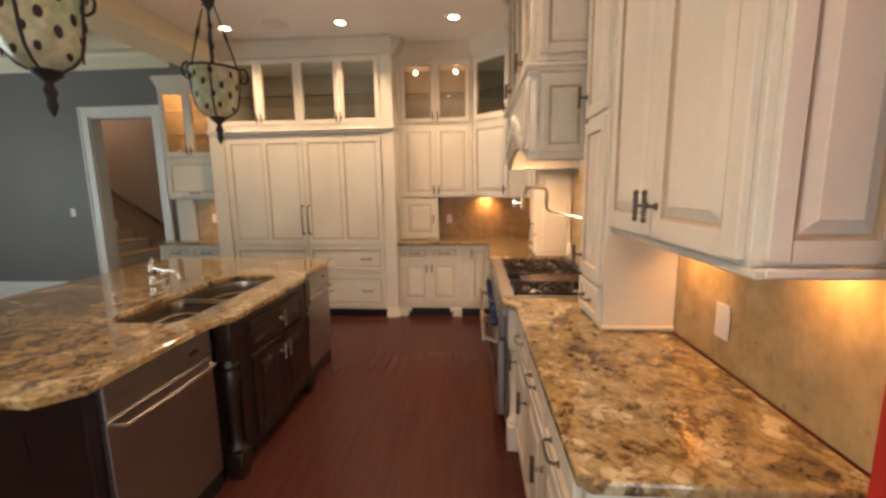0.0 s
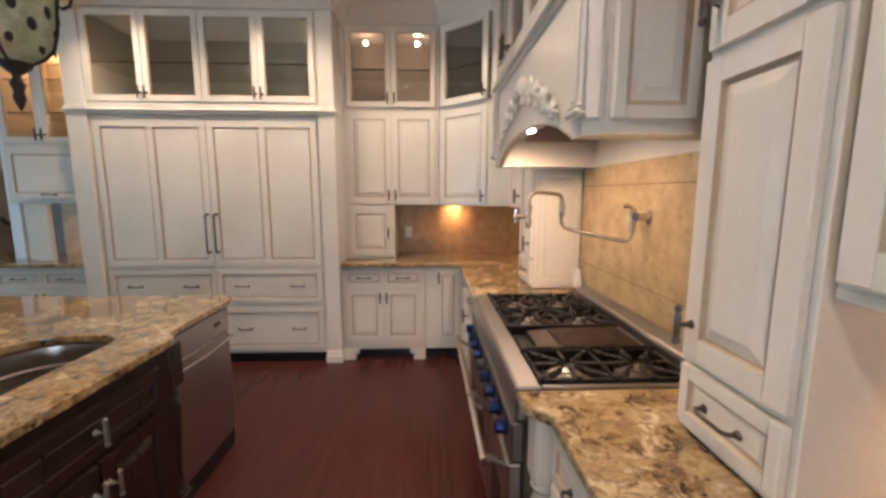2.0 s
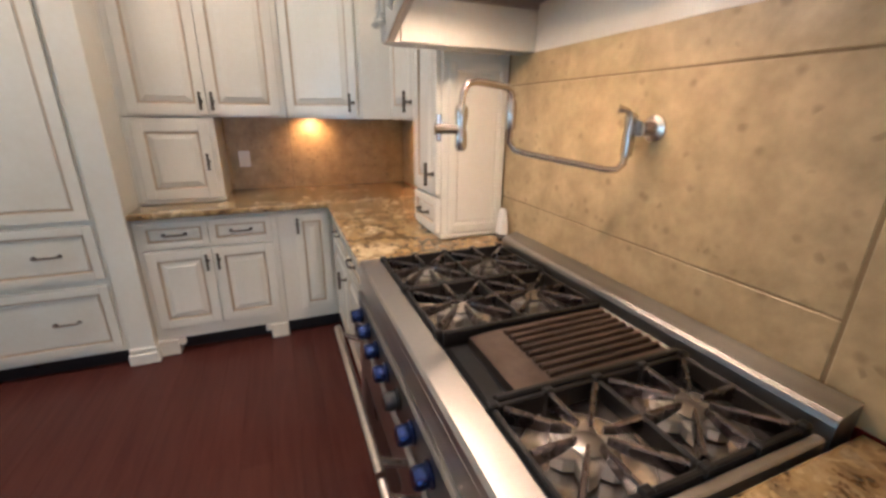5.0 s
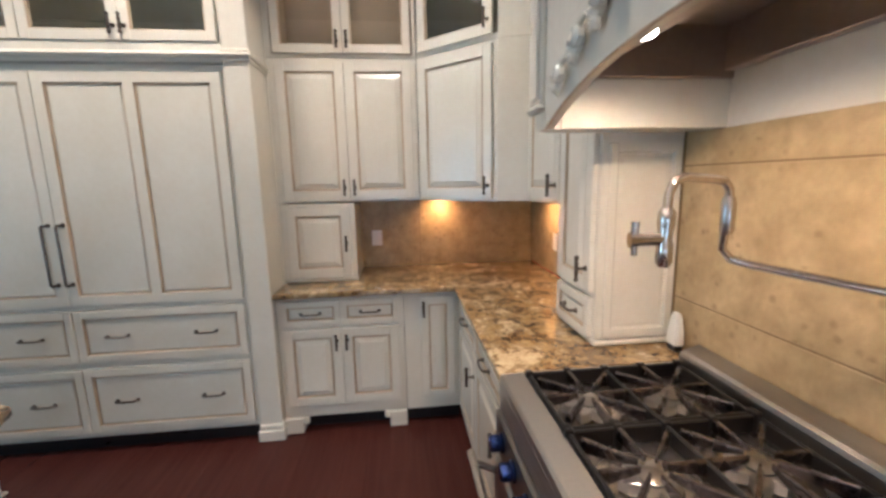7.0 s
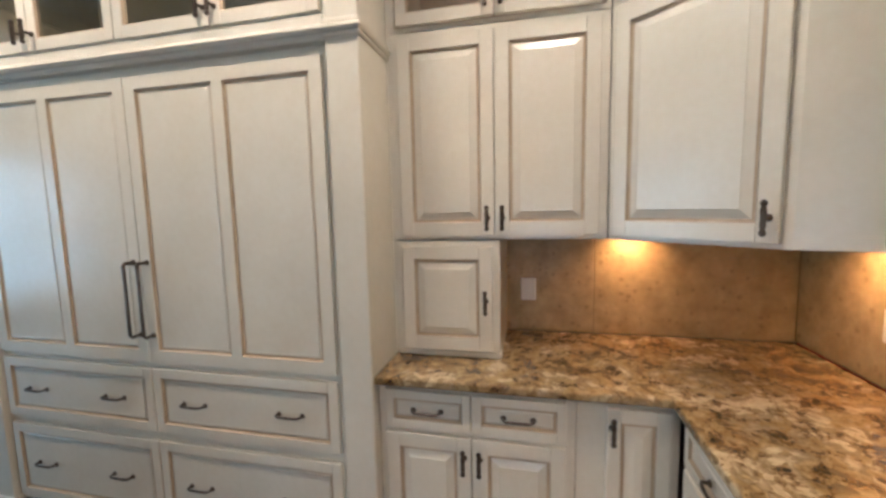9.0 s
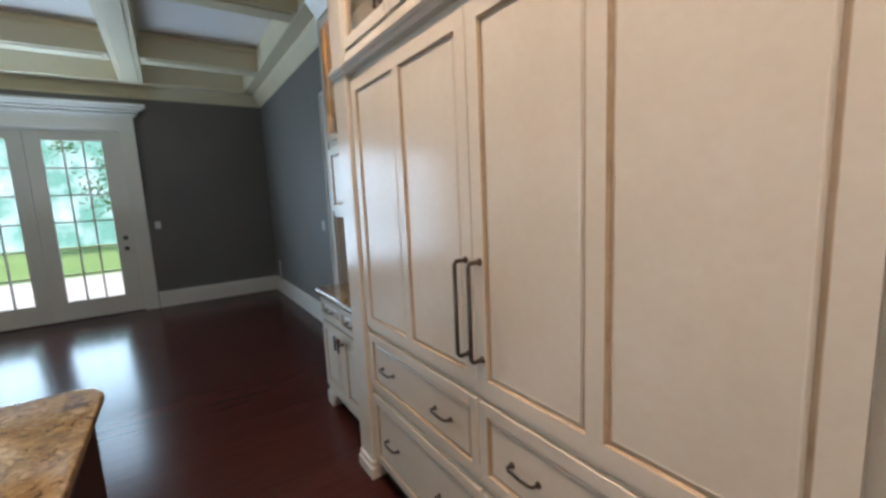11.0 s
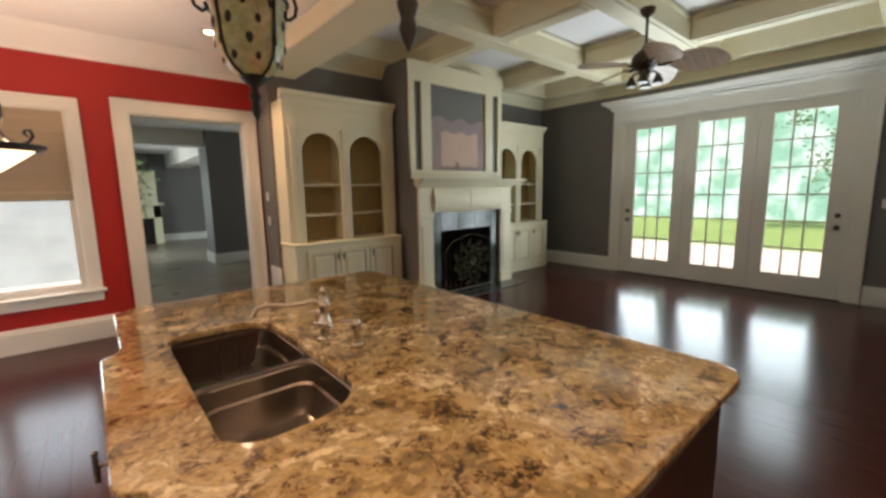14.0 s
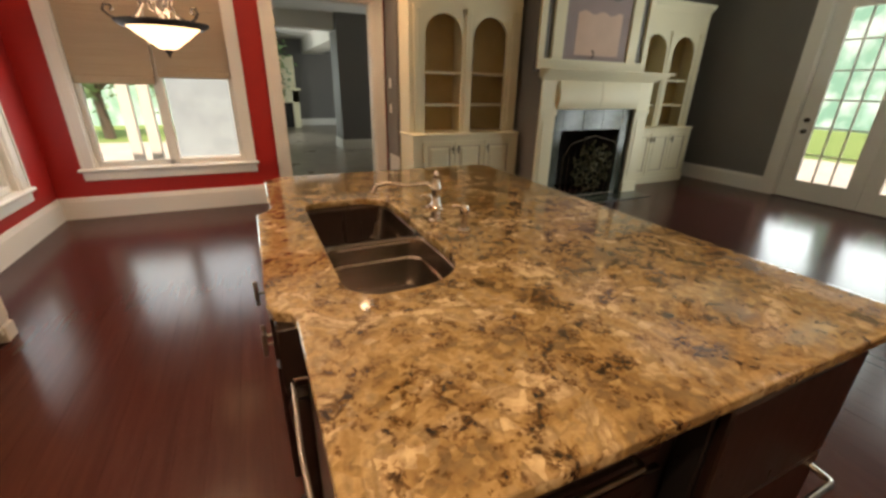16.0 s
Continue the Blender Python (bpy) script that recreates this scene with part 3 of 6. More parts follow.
def door(parent, x, z, w, h, y=0.0, kind="raised", pulls=(), fw=0.058, t=0.022, name="door", mats=None, split=0):
    """A framed door or drawer front with its lower left corner at x, z."""
    frame_m, glaze_m = mats or (CREAM, GLAZE)
    g = Geo()
    gap = 0.0015
    if kind == "flat2":  # two tall recessed panels in one leaf
        mid = 0.05
        cells = [(fw, (w - mid) / 2 - 0.001), ((w + mid) / 2 + 0.001, w - fw)]
    else:
        cells = [(fw, w - fw)]
    if kind == "flat2":
        g.lattice([gap, fw, cells[0][1], cells[1][0], w - fw, w - gap], [gap, fw, h - fw, h - gap], [(1, 1), (3, 1)], -t, 0)
    else:
        g.box(gap, fw, -t, 0, gap, h - gap, 0.003).box(w - fw, w - gap, -t, 0, gap, h - gap, 0.003)
        g.box(fw, w - fw, -t, 0, gap, fw, 0.0).box(fw, w - fw, -t, 0, h - fw, h - gap, 0.0)
    d = part(name, g, frame_m, parent, "", False, pose(x, y, z))
    for a, b in cells:
        cw, ch = b - a, h - 2 * fw
        gg = Geo()
        gg.m = pose(a, 0, fw)
        if kind == "glass":
            gg.rings([rect(cw, ch, 0, -t + 0.001), rect(cw, ch, 0.007, -t + 0.008), rect(cw, ch, 0.007, 0)], False, False)
            part("bead", gg, glaze_m, d)
            p = part("pane", Geo().box(a, b, -0.010, -0.006, fw, h - fw), CLEAR, d, "clear glass pane")
            p.visible_shadow = False
            continue
        gg.rings([rect(cw, ch, 0, -t + 0.0005), rect(cw, ch, 0.004, -t + 0.010), rect(cw, ch, 0.0135, -t + 0.010)], False, False)
        part("glaze_line", gg, glaze_m, d)
        gp = Geo()
        gp.m = pose(a, 0, fw)
        if kind == "raised":
            gp.rings([rect(cw, ch, 0.0125, -t + 0.0101), rect(cw, ch, 0.040, -t + 0.001), rect(cw, ch, 0.042, -t - 0.001)], False, True)
        else:
            gp.rings([rect(cw, ch, 0.0125, -t + 0.0101), rect(cw, ch, 0.020, -t + 0.006), rect(cw, ch, 0.024, -t + 0.007)], False, True)
        part("panel", gp, frame_m, d)
    for kind_p, px, pz in pulls:
        pull(kind_p, d, px, pz, -t)
    return d


def carcass(parent, w, d, z0, z1, open_front=False, mats=CREAM, y0=0.0, shelves=()):
    g = Geo()
    if not open_front:
        g.box(0, w, y0, d, z0, z1, 0.002)
        return part("body", g, mats, parent)
    s = 0.018
    g.box(0, s, y0, d, z0, z1).box(w - s, w, y0, d, z0, z1).box(s, w - s, y0, d, z0, z0 + s).box(s, w - s, y0, d, z1 - s, z1)
    b = part("body", g, mats, parent)
    # back and thin linings carry the unlit inside's shade in their colour
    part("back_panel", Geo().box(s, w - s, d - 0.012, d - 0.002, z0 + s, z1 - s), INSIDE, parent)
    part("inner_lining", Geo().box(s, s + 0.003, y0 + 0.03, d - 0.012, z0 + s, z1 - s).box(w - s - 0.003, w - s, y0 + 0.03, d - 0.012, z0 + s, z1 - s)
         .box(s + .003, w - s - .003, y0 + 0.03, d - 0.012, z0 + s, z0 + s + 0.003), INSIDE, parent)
    for z in shelves:
        p = part("shelf", Geo().box(s + 0.004, w - s - 0.004, y0 + 0.05, d - 0.014, z, z + 0.008), CLEAR, parent, "glass shelf")
        p.visible_shadow = False
    return b


def feet(parent, w, h=0.105, m=CREAM, y=0.0, d=0.5):
    """Bracket feet with a recessed dark kick between them."""
    for x0, x1, s in ((0.0, 0.11, 1), (w - 0.11, w, -1)):
        g = Geo().box(x0, x1, y - 0.018, y + 0.10, 0, h, 0.006)
        a = x1 if s > 0 else x0
        g.box(min(a, a + s * 0.035), max(a, a + s * 0.035), y - 0.010, y + 0.02, h * 0.55, h, 0.006)
        part("foot", g, m, parent)
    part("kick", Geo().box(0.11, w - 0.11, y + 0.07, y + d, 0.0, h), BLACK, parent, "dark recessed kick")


# ---------------- north run ----------------
FY = 5.12
# panelled refrigerator
t = thing("refrigerator", "built-in refrigerator behind cream glazed cabinet panels", "refrigerator", -2.20, FY, 0)
part("body", Geo().box(0.0, 1.90, 0.024, 0.68, 0.09, 2.19, 0.002), CREAM, t)
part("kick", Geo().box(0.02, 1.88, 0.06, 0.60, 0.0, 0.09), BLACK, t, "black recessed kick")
for i in (0, 1):
    x = 0.025 + i * 0.927
    door(t, x, 0.905, 0.923, 1.245, 0.024, "flat2", [("bar", 0.923 - 0.035 if i == 0 else 0.035, 0.29)], 0.055)
    door(t, x, 0.565, 0.923, 0.31, 0.024, "flat", [("bail", 0.22, 0.155), ("bail", 0.70, 0.155)], 0.045, name="drawer")
    door(t, x, 0.125, 0.923, 0.40, 0.024, "flat", [("bail", 0.22, 0.20), ("bail", 0.70, 0.20)], 0.045, name="drawer")

# upright end panels of the refrigerator
for x0, x1 in ((-2.37, -2.203), (-0.297, -0.165)):
    t = thing("end_panel", "tall cream end panel with a plinth block", "cabinet panel", x0, FY, 0, group="tall end panels")
    w = x1 - x0
    part("stile", Geo().box(0, w, -0.012, NY - FY - 0.003, 0.10, 3.03, 0.004), CREAM, t)
    part("capital", Geo().box(-0.010, w + 0.010, -0.024, NY - FY - 0.004, 2.195, 2.215, 0.006).box(-0.018, w + 0.018, -0.034, NY - FY - 0.0045, 2.215, 2.240, 0.009).box(-0.008, w + 0.008, -0.020, NY - FY - 0.005, 2.240, 2.262, 0.006), CREAM, t)
    part("plinth", Geo().box(-0.012, w + 0.012, -0.028, 0.12, 0, 0.07, 0.005).box(-0.006, w + 0.006, -0.02, 0.12, 0.07, 0.11, 0.008), CREAM, t)

# glass cabinet above the refrigerator
t = thing("glass_wall_cabinet", "cream glass-door cabinet with glass shelves above the refrigerator", "cabinet", -2.20, FY + 0.01, 0)
carcass(t, 1.90, 0.68, 2.285, 3.03, True, shelves=(2.62,), y0=0.0)
for i in range(4):
    door(t, 0.012 + i * 0.469, 2.295, 0.467, 0.72, 0.0, "glass", [("cross", 0.467 - 0.025 if i % 2 == 0 else 0.025, 0.07)], 0.05)
g = Geo().box(0, 1.90, -0.02, 0.60, 2.192, 2.283, 0.004).box(0, 1.90, -0.04, 0.04, 2.215, 2.245, 0.012)
part("ledge_moulding", g, CREAM, t)


def cab_crown(name, pts, top=KC, z0=3.03):
    """Crown along the tops of cabinets; pts are the corners of the front, walked with the room on the left of the path."""
    for p, q in zip(pts, pts[1:]):
        d = (Vector(q) - Vector(p)).normalized()
        out = (d.y, -d.x)
        h = top - z0
        o = [(-0.10, z0), (0.012, z0), (0.016, z0 + 0.02), (0.045, z0 + 0.05), (0.085, z0 + h - 0.045), (0.11, z0 + h - 0.03), (0.115, top - 0.002), (-0.10, top - 0.002)]
        g = Geo().profile((p[0] - d.x * .0, p[1] - d.y * .0), (q[0] + d.x * 0.11 * 0, q[1]), o, out)
        structure(name, g, CREAM, "cream crown moulding above cabinets", True)


# uppers between refrigerator and corner
UY = 5.39
t = thing("glass_wall_cabinet", "lit cream glass-door cabinet above the wall cabinet", "cabinet", -0.145, UY, 0)
carcass(t, 0.875, NY - UY - 0.003, 2.30, 3.03, True, shelves=(2.66,))
part("filler", Geo().box(-0.0195, -0.0005, 0.004, 0.03, 2.30, 3.03), CREAM, t)
for i in (0, 1):
    door(t, 0.03 + i * 0.408, 2.32, 0.406, 0.69, 0.0, "glass", [("cross", 0.406 - 0.028 if i == 0 else 0.028, 0.07)], 0.048)
t = thing("wall_cabinet", "cream glazed two-door wall cabinet", "cabinet", -0.145, UY, 0)
carcass(t, 0.875, NY - UY - 0.003, 1.435, 2.298)
part("filler", Geo().box(-0.0195, -0.0005, 0.004, 0.03, 1.435, 2.298), CREAM, t)
for i in (0, 1):
    door(t, 0.03 + i * 0.408, 1.45, 0.406, 0.825, 0.0, "raised", [("cross", 0.406 - 0.03 if i == 0 else 0.03, 0.075)])
t = thing("counter_cabinet", "small cream cabinet standing on the granite counter", "cabinet", -0.145, UY - 0.01, 0)
carcass(t, 0.455, NY - UY - 0.0, 0.923, 1.432)
part("filler", Geo().box(-0.0195, -0.0005, 0.014, 0.04, 0.923, 1.432), CREAM, t)
door(t, 0.03, 0.955, 0.395, 0.455, 0.0, "raised", [("cross", 0.395 - 0.028, 0.22)])
part("base_rail", Geo().box(-0.0, 0.46, -0.012, 0.05, 0.923, 0.945, 0.004), CREAM, t)

# base cabinets under the north counter
LYF = 5.165
t = thing("base_cabinet", "cream base cabinet with two drawers over two doors", "cabinet", -0.162, LYF, 0)
carcass(t, 0.76, NY - LYF - 0.003, 0.105, 0.883)
for i in (0, 1):
    door(t, 0.03 + i * 0.352, 0.705, 0.347, 0.155, 0.0, "flat", [("bail", 0.173, 0.078)], 0.035, name="drawer")
    door(t, 0.03 + i * 0.352, 0.185, 0.347, 0.50, 0.0, "raised", [("cross", 0.347 - 0.028 if i == 0 else 0.028, 0.42)])
feet(t, 0.76)
t = thing("base_cabinet", "narrow cream corner base cabinet door", "cabinet", 0.60, LYF, 0)
carcass(t, 0.345, NY - LYF - 0.003, 0.105, 0.883)
door(t, 0.10, 0.185, 0.215, 0.67, 0.0, "raised", [("cross", 0.0 + 0.02, 0.60)], 0.05)
part("kick", Geo().box(0, 0.345, 0.06, 0.5, 0.0, 0.105), BLACK, t)

# diagonal corner wall cabinet
a = math.degrees(math.atan2(4.995 - 5.385, 1.15 - 0.735))
t = thing("corner_wall_cabinet", "cream diagonal corner wall cabinet with a glass upper door", "cabinet", 0.0, 0.0, 0)
out = [(0.735, 5.385), (1.15, 4.995), (1.32, 4.945), (EX - 0.003, 4.945), (EX - 0.003, NY - 0.003), (0.735, NY - 0.003)]
part("body", Geo().prism(out, 1.435, 2.298), CREAM, t)
g = Geo().prism(out, 2.30, 2.325).prism(out, 3.0, 3.03)
g.prism([(0.735, 5.385), (0.76, 5.42), (0.76, NY - 0.003), (0.735, NY - 0.003)], 2.325, 3.0)
g.prism([(1.15, 4.995), (1.32, 4.945), (1.34, 5.05), (1.18, 5.05)], 2.325, 3.0)
part("upper_frame", g, CREAM, t)
# shade of the unlit inside, put into the panel's colour
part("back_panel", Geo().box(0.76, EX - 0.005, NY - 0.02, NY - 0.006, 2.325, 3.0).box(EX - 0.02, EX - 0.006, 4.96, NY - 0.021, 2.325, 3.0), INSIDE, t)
sub = math.hypot(0.415, 0.39)
for z0, h, k in ((1.45, 0.825, "raised"), (2.32, 0.69, "glass")):
    d = door(t, 0, 0, sub - 0.05, h, 0, k, [("cross", sub - 0.05 - 0.028, 0.075)])
    d.matrix_local = pose(0.735, 5.385, z0, 0, 0, a) @ pose(0.025, -0.001, 0)
p = part("shelf", Geo().prism([(0.78, 5.46), (1.17, 5.09), (1.58, 5.06), (1.58, 5.78), (0.78, 5.78)], 2.66, 2.668), CLEAR, t, "glass shelf")
p.visible_shadow = False

# wall cabinet between the corner and the counter tower
t = thing("wall_cabinet", "narrow cream wall cabinet beside the corner", "cabinet", 1.32, 4.943, 0, -90)
carcass(t, 0.465, EX - 1.32 - 0.003, 1.435, 3.03)
door(t, 0.03, 1.45, 0.425, 0.825, 0.0, "raised", [("cross", 0.425 - 0.03, 0.075)])
door(t, 0.03, 2.32, 0.425, 0.69, 0.0, "raised", [], 0.05)


def tower(y0, label, w=0.345):
    """Tall cabinet on the counter, facing west; y0 is its northern end."""
    t = thing("counter_tower_cabinet", label, "cabinet", 1.315, y0, 0, -90, "towers beside the range")
    carcass(t, w, EX - 1.315 - 0.003, 0.923, 3.03)
    door(t, 0.015, 0.945, w - 0.03, 0.16, 0.0, "flat", [("bail", (w - 0.03) / 2, 0.08)], 0.035, name="drawer")
    door(t, 0.015, 1.125, w - 0.03, 0.735, 0.0, "raised", [("cross", 0.03 if y0 < 3 else w - 0.06, 0.09)])
    door(t, 0.015, 1.88, w - 0.03, 1.12, 0.0, "raised", [("cross", 0.03 if y0 < 3 else w - 0.06, 0.10)])
    if y0 > 3:
        d = door(t, 0, 0, 0.275, 0.72, 0, "flat", [], 0.032, t=0.014, name="side_panel", mats=(CREAM, CREAM))
        d.matrix_local = pose(w, 0.025, 0.955, 0, 0, 90)
    part("base_rail", Geo().box(-0.002, w + 0.014, -0.008, EX - 1.315 - 0.004, 0.923, 0.943, 0.005), CREAM, t)
    return t


tower(2.55, "tall cream counter cabinet with a small drawer beside the range")
tower(4.475, "tall cream counter cabinet beside the pot filler", 0.34)

# near wall cabinet over the long counter
t = thing("wall_cabinet", "large cream two-door wall cabinet with a panelled end", "cabinet", 1.335, 2.198, 0, -90)
carcass(t, 0.875, EX - 1.335 - 0.003, 1.385, 3.03)
for x, w, px in ((0.012, 0.415, 0.383), (0.431, 0.430, 0.032)):
    door(t, x, 1.395, w, 1.60, 0.0, "raised", [("cross", px, 0.10)], 0.062)
d = door(t, 0, 0, 0.27, 1.60, 0, "raised", [], 0.05, name="end_panel")
d.matrix_local = pose(0.875, 0.018, 1.395, 0, 0, 90)
part("light_rail", Geo().box(0.0, 0.897, -0.004, 0.02, 1.362, 1.385, 0.004).box(0.875, 0.897, 0.02, 0.30, 1.362, 1.385, 0.004), CREAM, t)

# base cabinets on the east side
EXF = 0.985
t = thing("base_cabinet", "long cream base cabinet of drawers with a turned corner post", "cabinet", EXF + 0.02, 2.745, 0, -90)
carcass(t, 1.46, EX - EXF - 0.023, 0.105, 0.883)
for i in range(3):
    door(t, 0.13 + i * 0.435, 0.715, 0.43, 0.15, 0.0, "flat", [("bail", 0.215, 0.075)], 0.035, name="drawer")
    door(t, 0.13 + i * 0.435, 0.15, 0.43, 0.55, 0.0, "raised", [("cross", 0.03, 0.44)])
feet(t, 1.46)
g = Geo()
g.m = pose(0.06, -0.02, 0)
g.box(-0.045, 0.045, -0.045, 0.045, 0.0, 0.16, 0.005).box(-0.045, 0.045, -0.045, 0.045, 0.66, 0.88, 0.005)
g.lathe([(0.034, 0.16), (0.042, 0.18), (0.030, 0.20), (0.026, 0.30), (0.038, 0.50), (0.040, 0.58), (0.028, 0.61), (0.043, 0.635), (0.034, 0.66)], 18)
part("turned_post", g, CREAM, t, "turned cream post", True)
t = thing("base_cabinet", "cream base cabinet between range and corner", "cabinet", EXF - 0.03, 5.14, 0, -90)
carcass(t, 1.14, EX - EXF, 0.105, 0.883, y0=0.0)
for i in (0, 1):
    door(t, 0.05 + i * 0.53, 0.715, 0.525, 0.15, 0.0, "flat", [("bail", 0.26, 0.075)], 0.035, name="drawer")
    door(t, 0.05 + i * 0.53, 0.15, 0.525, 0.55, 0.0, "raised", [("cross", 0.495, 0.44)])
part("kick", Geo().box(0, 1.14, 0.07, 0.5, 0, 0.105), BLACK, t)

# counters
t = thing("granite_counter", "polished gold and brown granite corner counter", "countertop")
part("slab", Geo().prism([(-0.163, NY - 0.022), (-0.163, 5.115), (0.905, 5.115), (0.905, 3.975), (EX - 0.022, 3.975), (EX - 0.022, NY - 0.022)], 0.884, 0.92, 0.008), GRANITE, t)
t = thing("granite_counter", "polished gold and brown granite counter beside the range", "countertop")
part("slab", Geo().prism([(0.975, 1.275), (1.005, 1.245), (EX - 0.022, 1.245), (EX - 0.022, 2.745), (0.905, 2.745), (0.905, 2.66), (0.970, 2.59)], 0.884, 0.92, 0.008), GRANITE, t)
# stone splash behind the counters, laid in large slabs
g = Geo()
structure("trim_splash_bed", Geo().box(EX - 0.0180, EX - 0.001, 1.25, NY - 0.001, 0.922, 1.738).box(-0.158, EX - 0.019, NY - 0.0180, NY - 0.001, 0.922, 1.438), GROUT, "grout bed of the stone splash")
s = tagged(new("trim_stone_splash"), "honed tan limestone slabs", "", "", "structure")
for y0, y1, z0, z1 in ((1.25, 2.20, 0.921, 1.42), (2.545, 2.822, 0.921, 1.74), (2.826, 4.12, 1.592, 1.74), (2.826, 4.12, 1.112, 1.588), (2.826, 4.12, 0.921, 1.108), (4.48, NY - 0.02, 0.921, 1.44)):
    part("slab", Geo().box(EX - 0.020, EX - 0.009, y0 + 0.0015, y1 - 0.0015, z0, z1 - 0.0015, 0.002), SPLASH, s)
for x0, x1 in ((-0.16, 0.74), (0.744, EX - 0.021)):
    part("slab", Geo().box(x0, x1, NY - 0.020, NY - 0.009, 0.921, 1.44, 0.002), SPLASH, s)
cab_crown("trim_cabinet_crown", [(-2.39, 5.11), (-0.15, 5.11), (-0.15, 5.385), (0.735, 5.385), (1.15, 4.995), (1.32, 4.945), (1.32, 4.478), (1.315, 4.478), (1.315, 4.04), (1.02, 4.04), (1.02, 2.63), (1.315, 2.63), (1.315, 2.20), (1.335, 2.20), (1.335, 1.30), (EX, 1.30)])
structure("trim_soffit_north", Geo().box(-2.36, -0.17, 5.2, NY, 3.032, KC - 0.004).box(-0.17, EX, 5.46, NY, 3.032, KC - 0.004).box(1.40, EX, 1.30, 5.46, 3.032, KC - 0.004), CREAM, "closed top above cabinets")

# ---------------- island ----------------
t = thing("kitchen_island", "espresso stained wooden kitchen island with panelled cabinets", "kitchen island")
part("body", Geo().box(-1.95, -1.16, 1.62, 3.92, 0.10, 0.882, 0.004).box(-1.16, -0.60, 1.62, 2.28, 0.10, 0.882, 0.004).box(-1.16, -0.60, 3.41, 3.92, 0.10, 0.882, 0.004).box(-1.16, -0.60, 2.28, 3.41, 0.10, 0.60), ESPRESSO, t)
part("sink_bay", Geo().box(-0.635, -0.515, 2.40, 3.26, 0.10, 0.882, 0.004), ESPRESSO, t)
part("kick", Geo().box(-1.90, -0.66, 1.68, 3.86, 0.0, 0.10).box(-0.66, -0.58, 2.45, 3.2, 0, 0.10), BLACK, t)
ESP = (ESPRESSO, ESPRESSO)
for i in (0, 1):
    d = door(t, 0, 0, 0.34, 0.50, 0, "raised", [("cross", 0.34 - 0.03 if i == 0 else 0.03, 0.40)], 0.055, mats=ESP)
    d.matrix_local = pose(-0.515, 2.49 + i * 0.345, 0.14, 0, 0, 90)
    for c in d.children:
        if c.name.startswith("handle"):
            c.data.materials[0] = PEWTER
d = door(t, 0, 0, 0.685, 0.16, 0, "flat", [("cross", 0.34, 0.08)], 0.035, name="drawer", mats=ESP)
d.matrix_local = pose(-0.515, 2.49, 0.67, 0, 0, 90)
for c in d.children:
    if c.name.startswith("handle"):
        c.data.materials[0] = PEWTER
for y in (2.36, 3.30):  # turned posts either side of the sink bay
    g = Geo()
    g.m = pose(-0.55, y, 0)
    g.box(-0.045, 0.045, -0.045, 0.045, 0.0, 0.15, 0.005).box(-0.045, 0.045, -0.045, 0.045, 0.68, 0.882, 0.005)
    g.lathe([(0.034, 0.15), (0.044, 0.17), (0.030, 0.19), (0.024, 0.26), (0.036, 0.48), (0.042, 0.58), (0.028, 0.62), (0.045, 0.645), (0.034, 0.68)], 18)
    part("turned_post", g, ESPRESSO, t, "turned dark wooden post", True)
for x in (-1.90, -0.66):
    part("foot", Geo().box(x - 0.06, x + 0.06, 1.60, 1.72, 0, 0.12, 0.006), ESPRESSO, t)
# north end: drawer and door facing the refrigerator
d = door(t, 0, 0, 0.60, 0.16, 0, "flat", [("hbar", 0.30, 0.08)], 0.035, name="drawer", mats=ESP)
d.matrix_local = pose(-0.72, 3.92, 0.68, 0, 0, 180)
d = door(t, 0, 0, 0.60, 0.50, 0, "raised", [], 0.055, mats=ESP)
d.matrix_local = pose(-0.72, 3.92, 0.15, 0, 0, 180)
for i in range(3):  # living-room side panels under the overhang
    d = door(t, 0, 0, 0.74, 0.69, 0, "flat", [], 0.06, mats=ESP, name="back_panel")
    d.matrix_local = pose(-1.95, 3.90 - i * 0.76, 0.15, 0, 0, -90)
for y in (1.66, 3.88):
    g = Geo()
    g.m = pose(-2.09, y, 0)
    g.prism([(0, -0.035), (0.14, -0.035), (0.14, 0.035), (0, 0.035)], 0.80, 0.882, 0.008)
    g.prism([(0.06, -0.03), (0.14, -0.03), (0.14, 0.03), (0.06, 0.03)], 0.68, 0.80, 0.008)
    part("corbel", g, ESPRESSO, t)


u = thing("undercounter_drawers", "dark glossy undercounter appliance drawers with a steel handle", "appliance", -1.37, 3.923, 0, 180)
part("case", Geo().box(0.0, 0.60, -0.07, -0.001, 0.13, 0.87, 0.004), BLACK, u)
part("top_drawer", Geo().box(0.006, 0.594, -0.10, -0.0705, 0.50, 0.865, 0.006), ESPRESSO, u)
part("low_drawer", Geo().box(0.006, 0.594, -0.10, -0.0705, 0.135, 0.495, 0.006), ESPRESSO, u)
part("handle", Geo().tube([(0.03, -0.10, 0.44), (0.03, -0.15, 0.435), (0.05, -0.16, 0.435), (0.55, -0.16, 0.435), (0.57, -0.15, 0.435), (0.57, -0.10, 0.44)], 0.011, 10), CHROME, u, "steel bar handle", True)


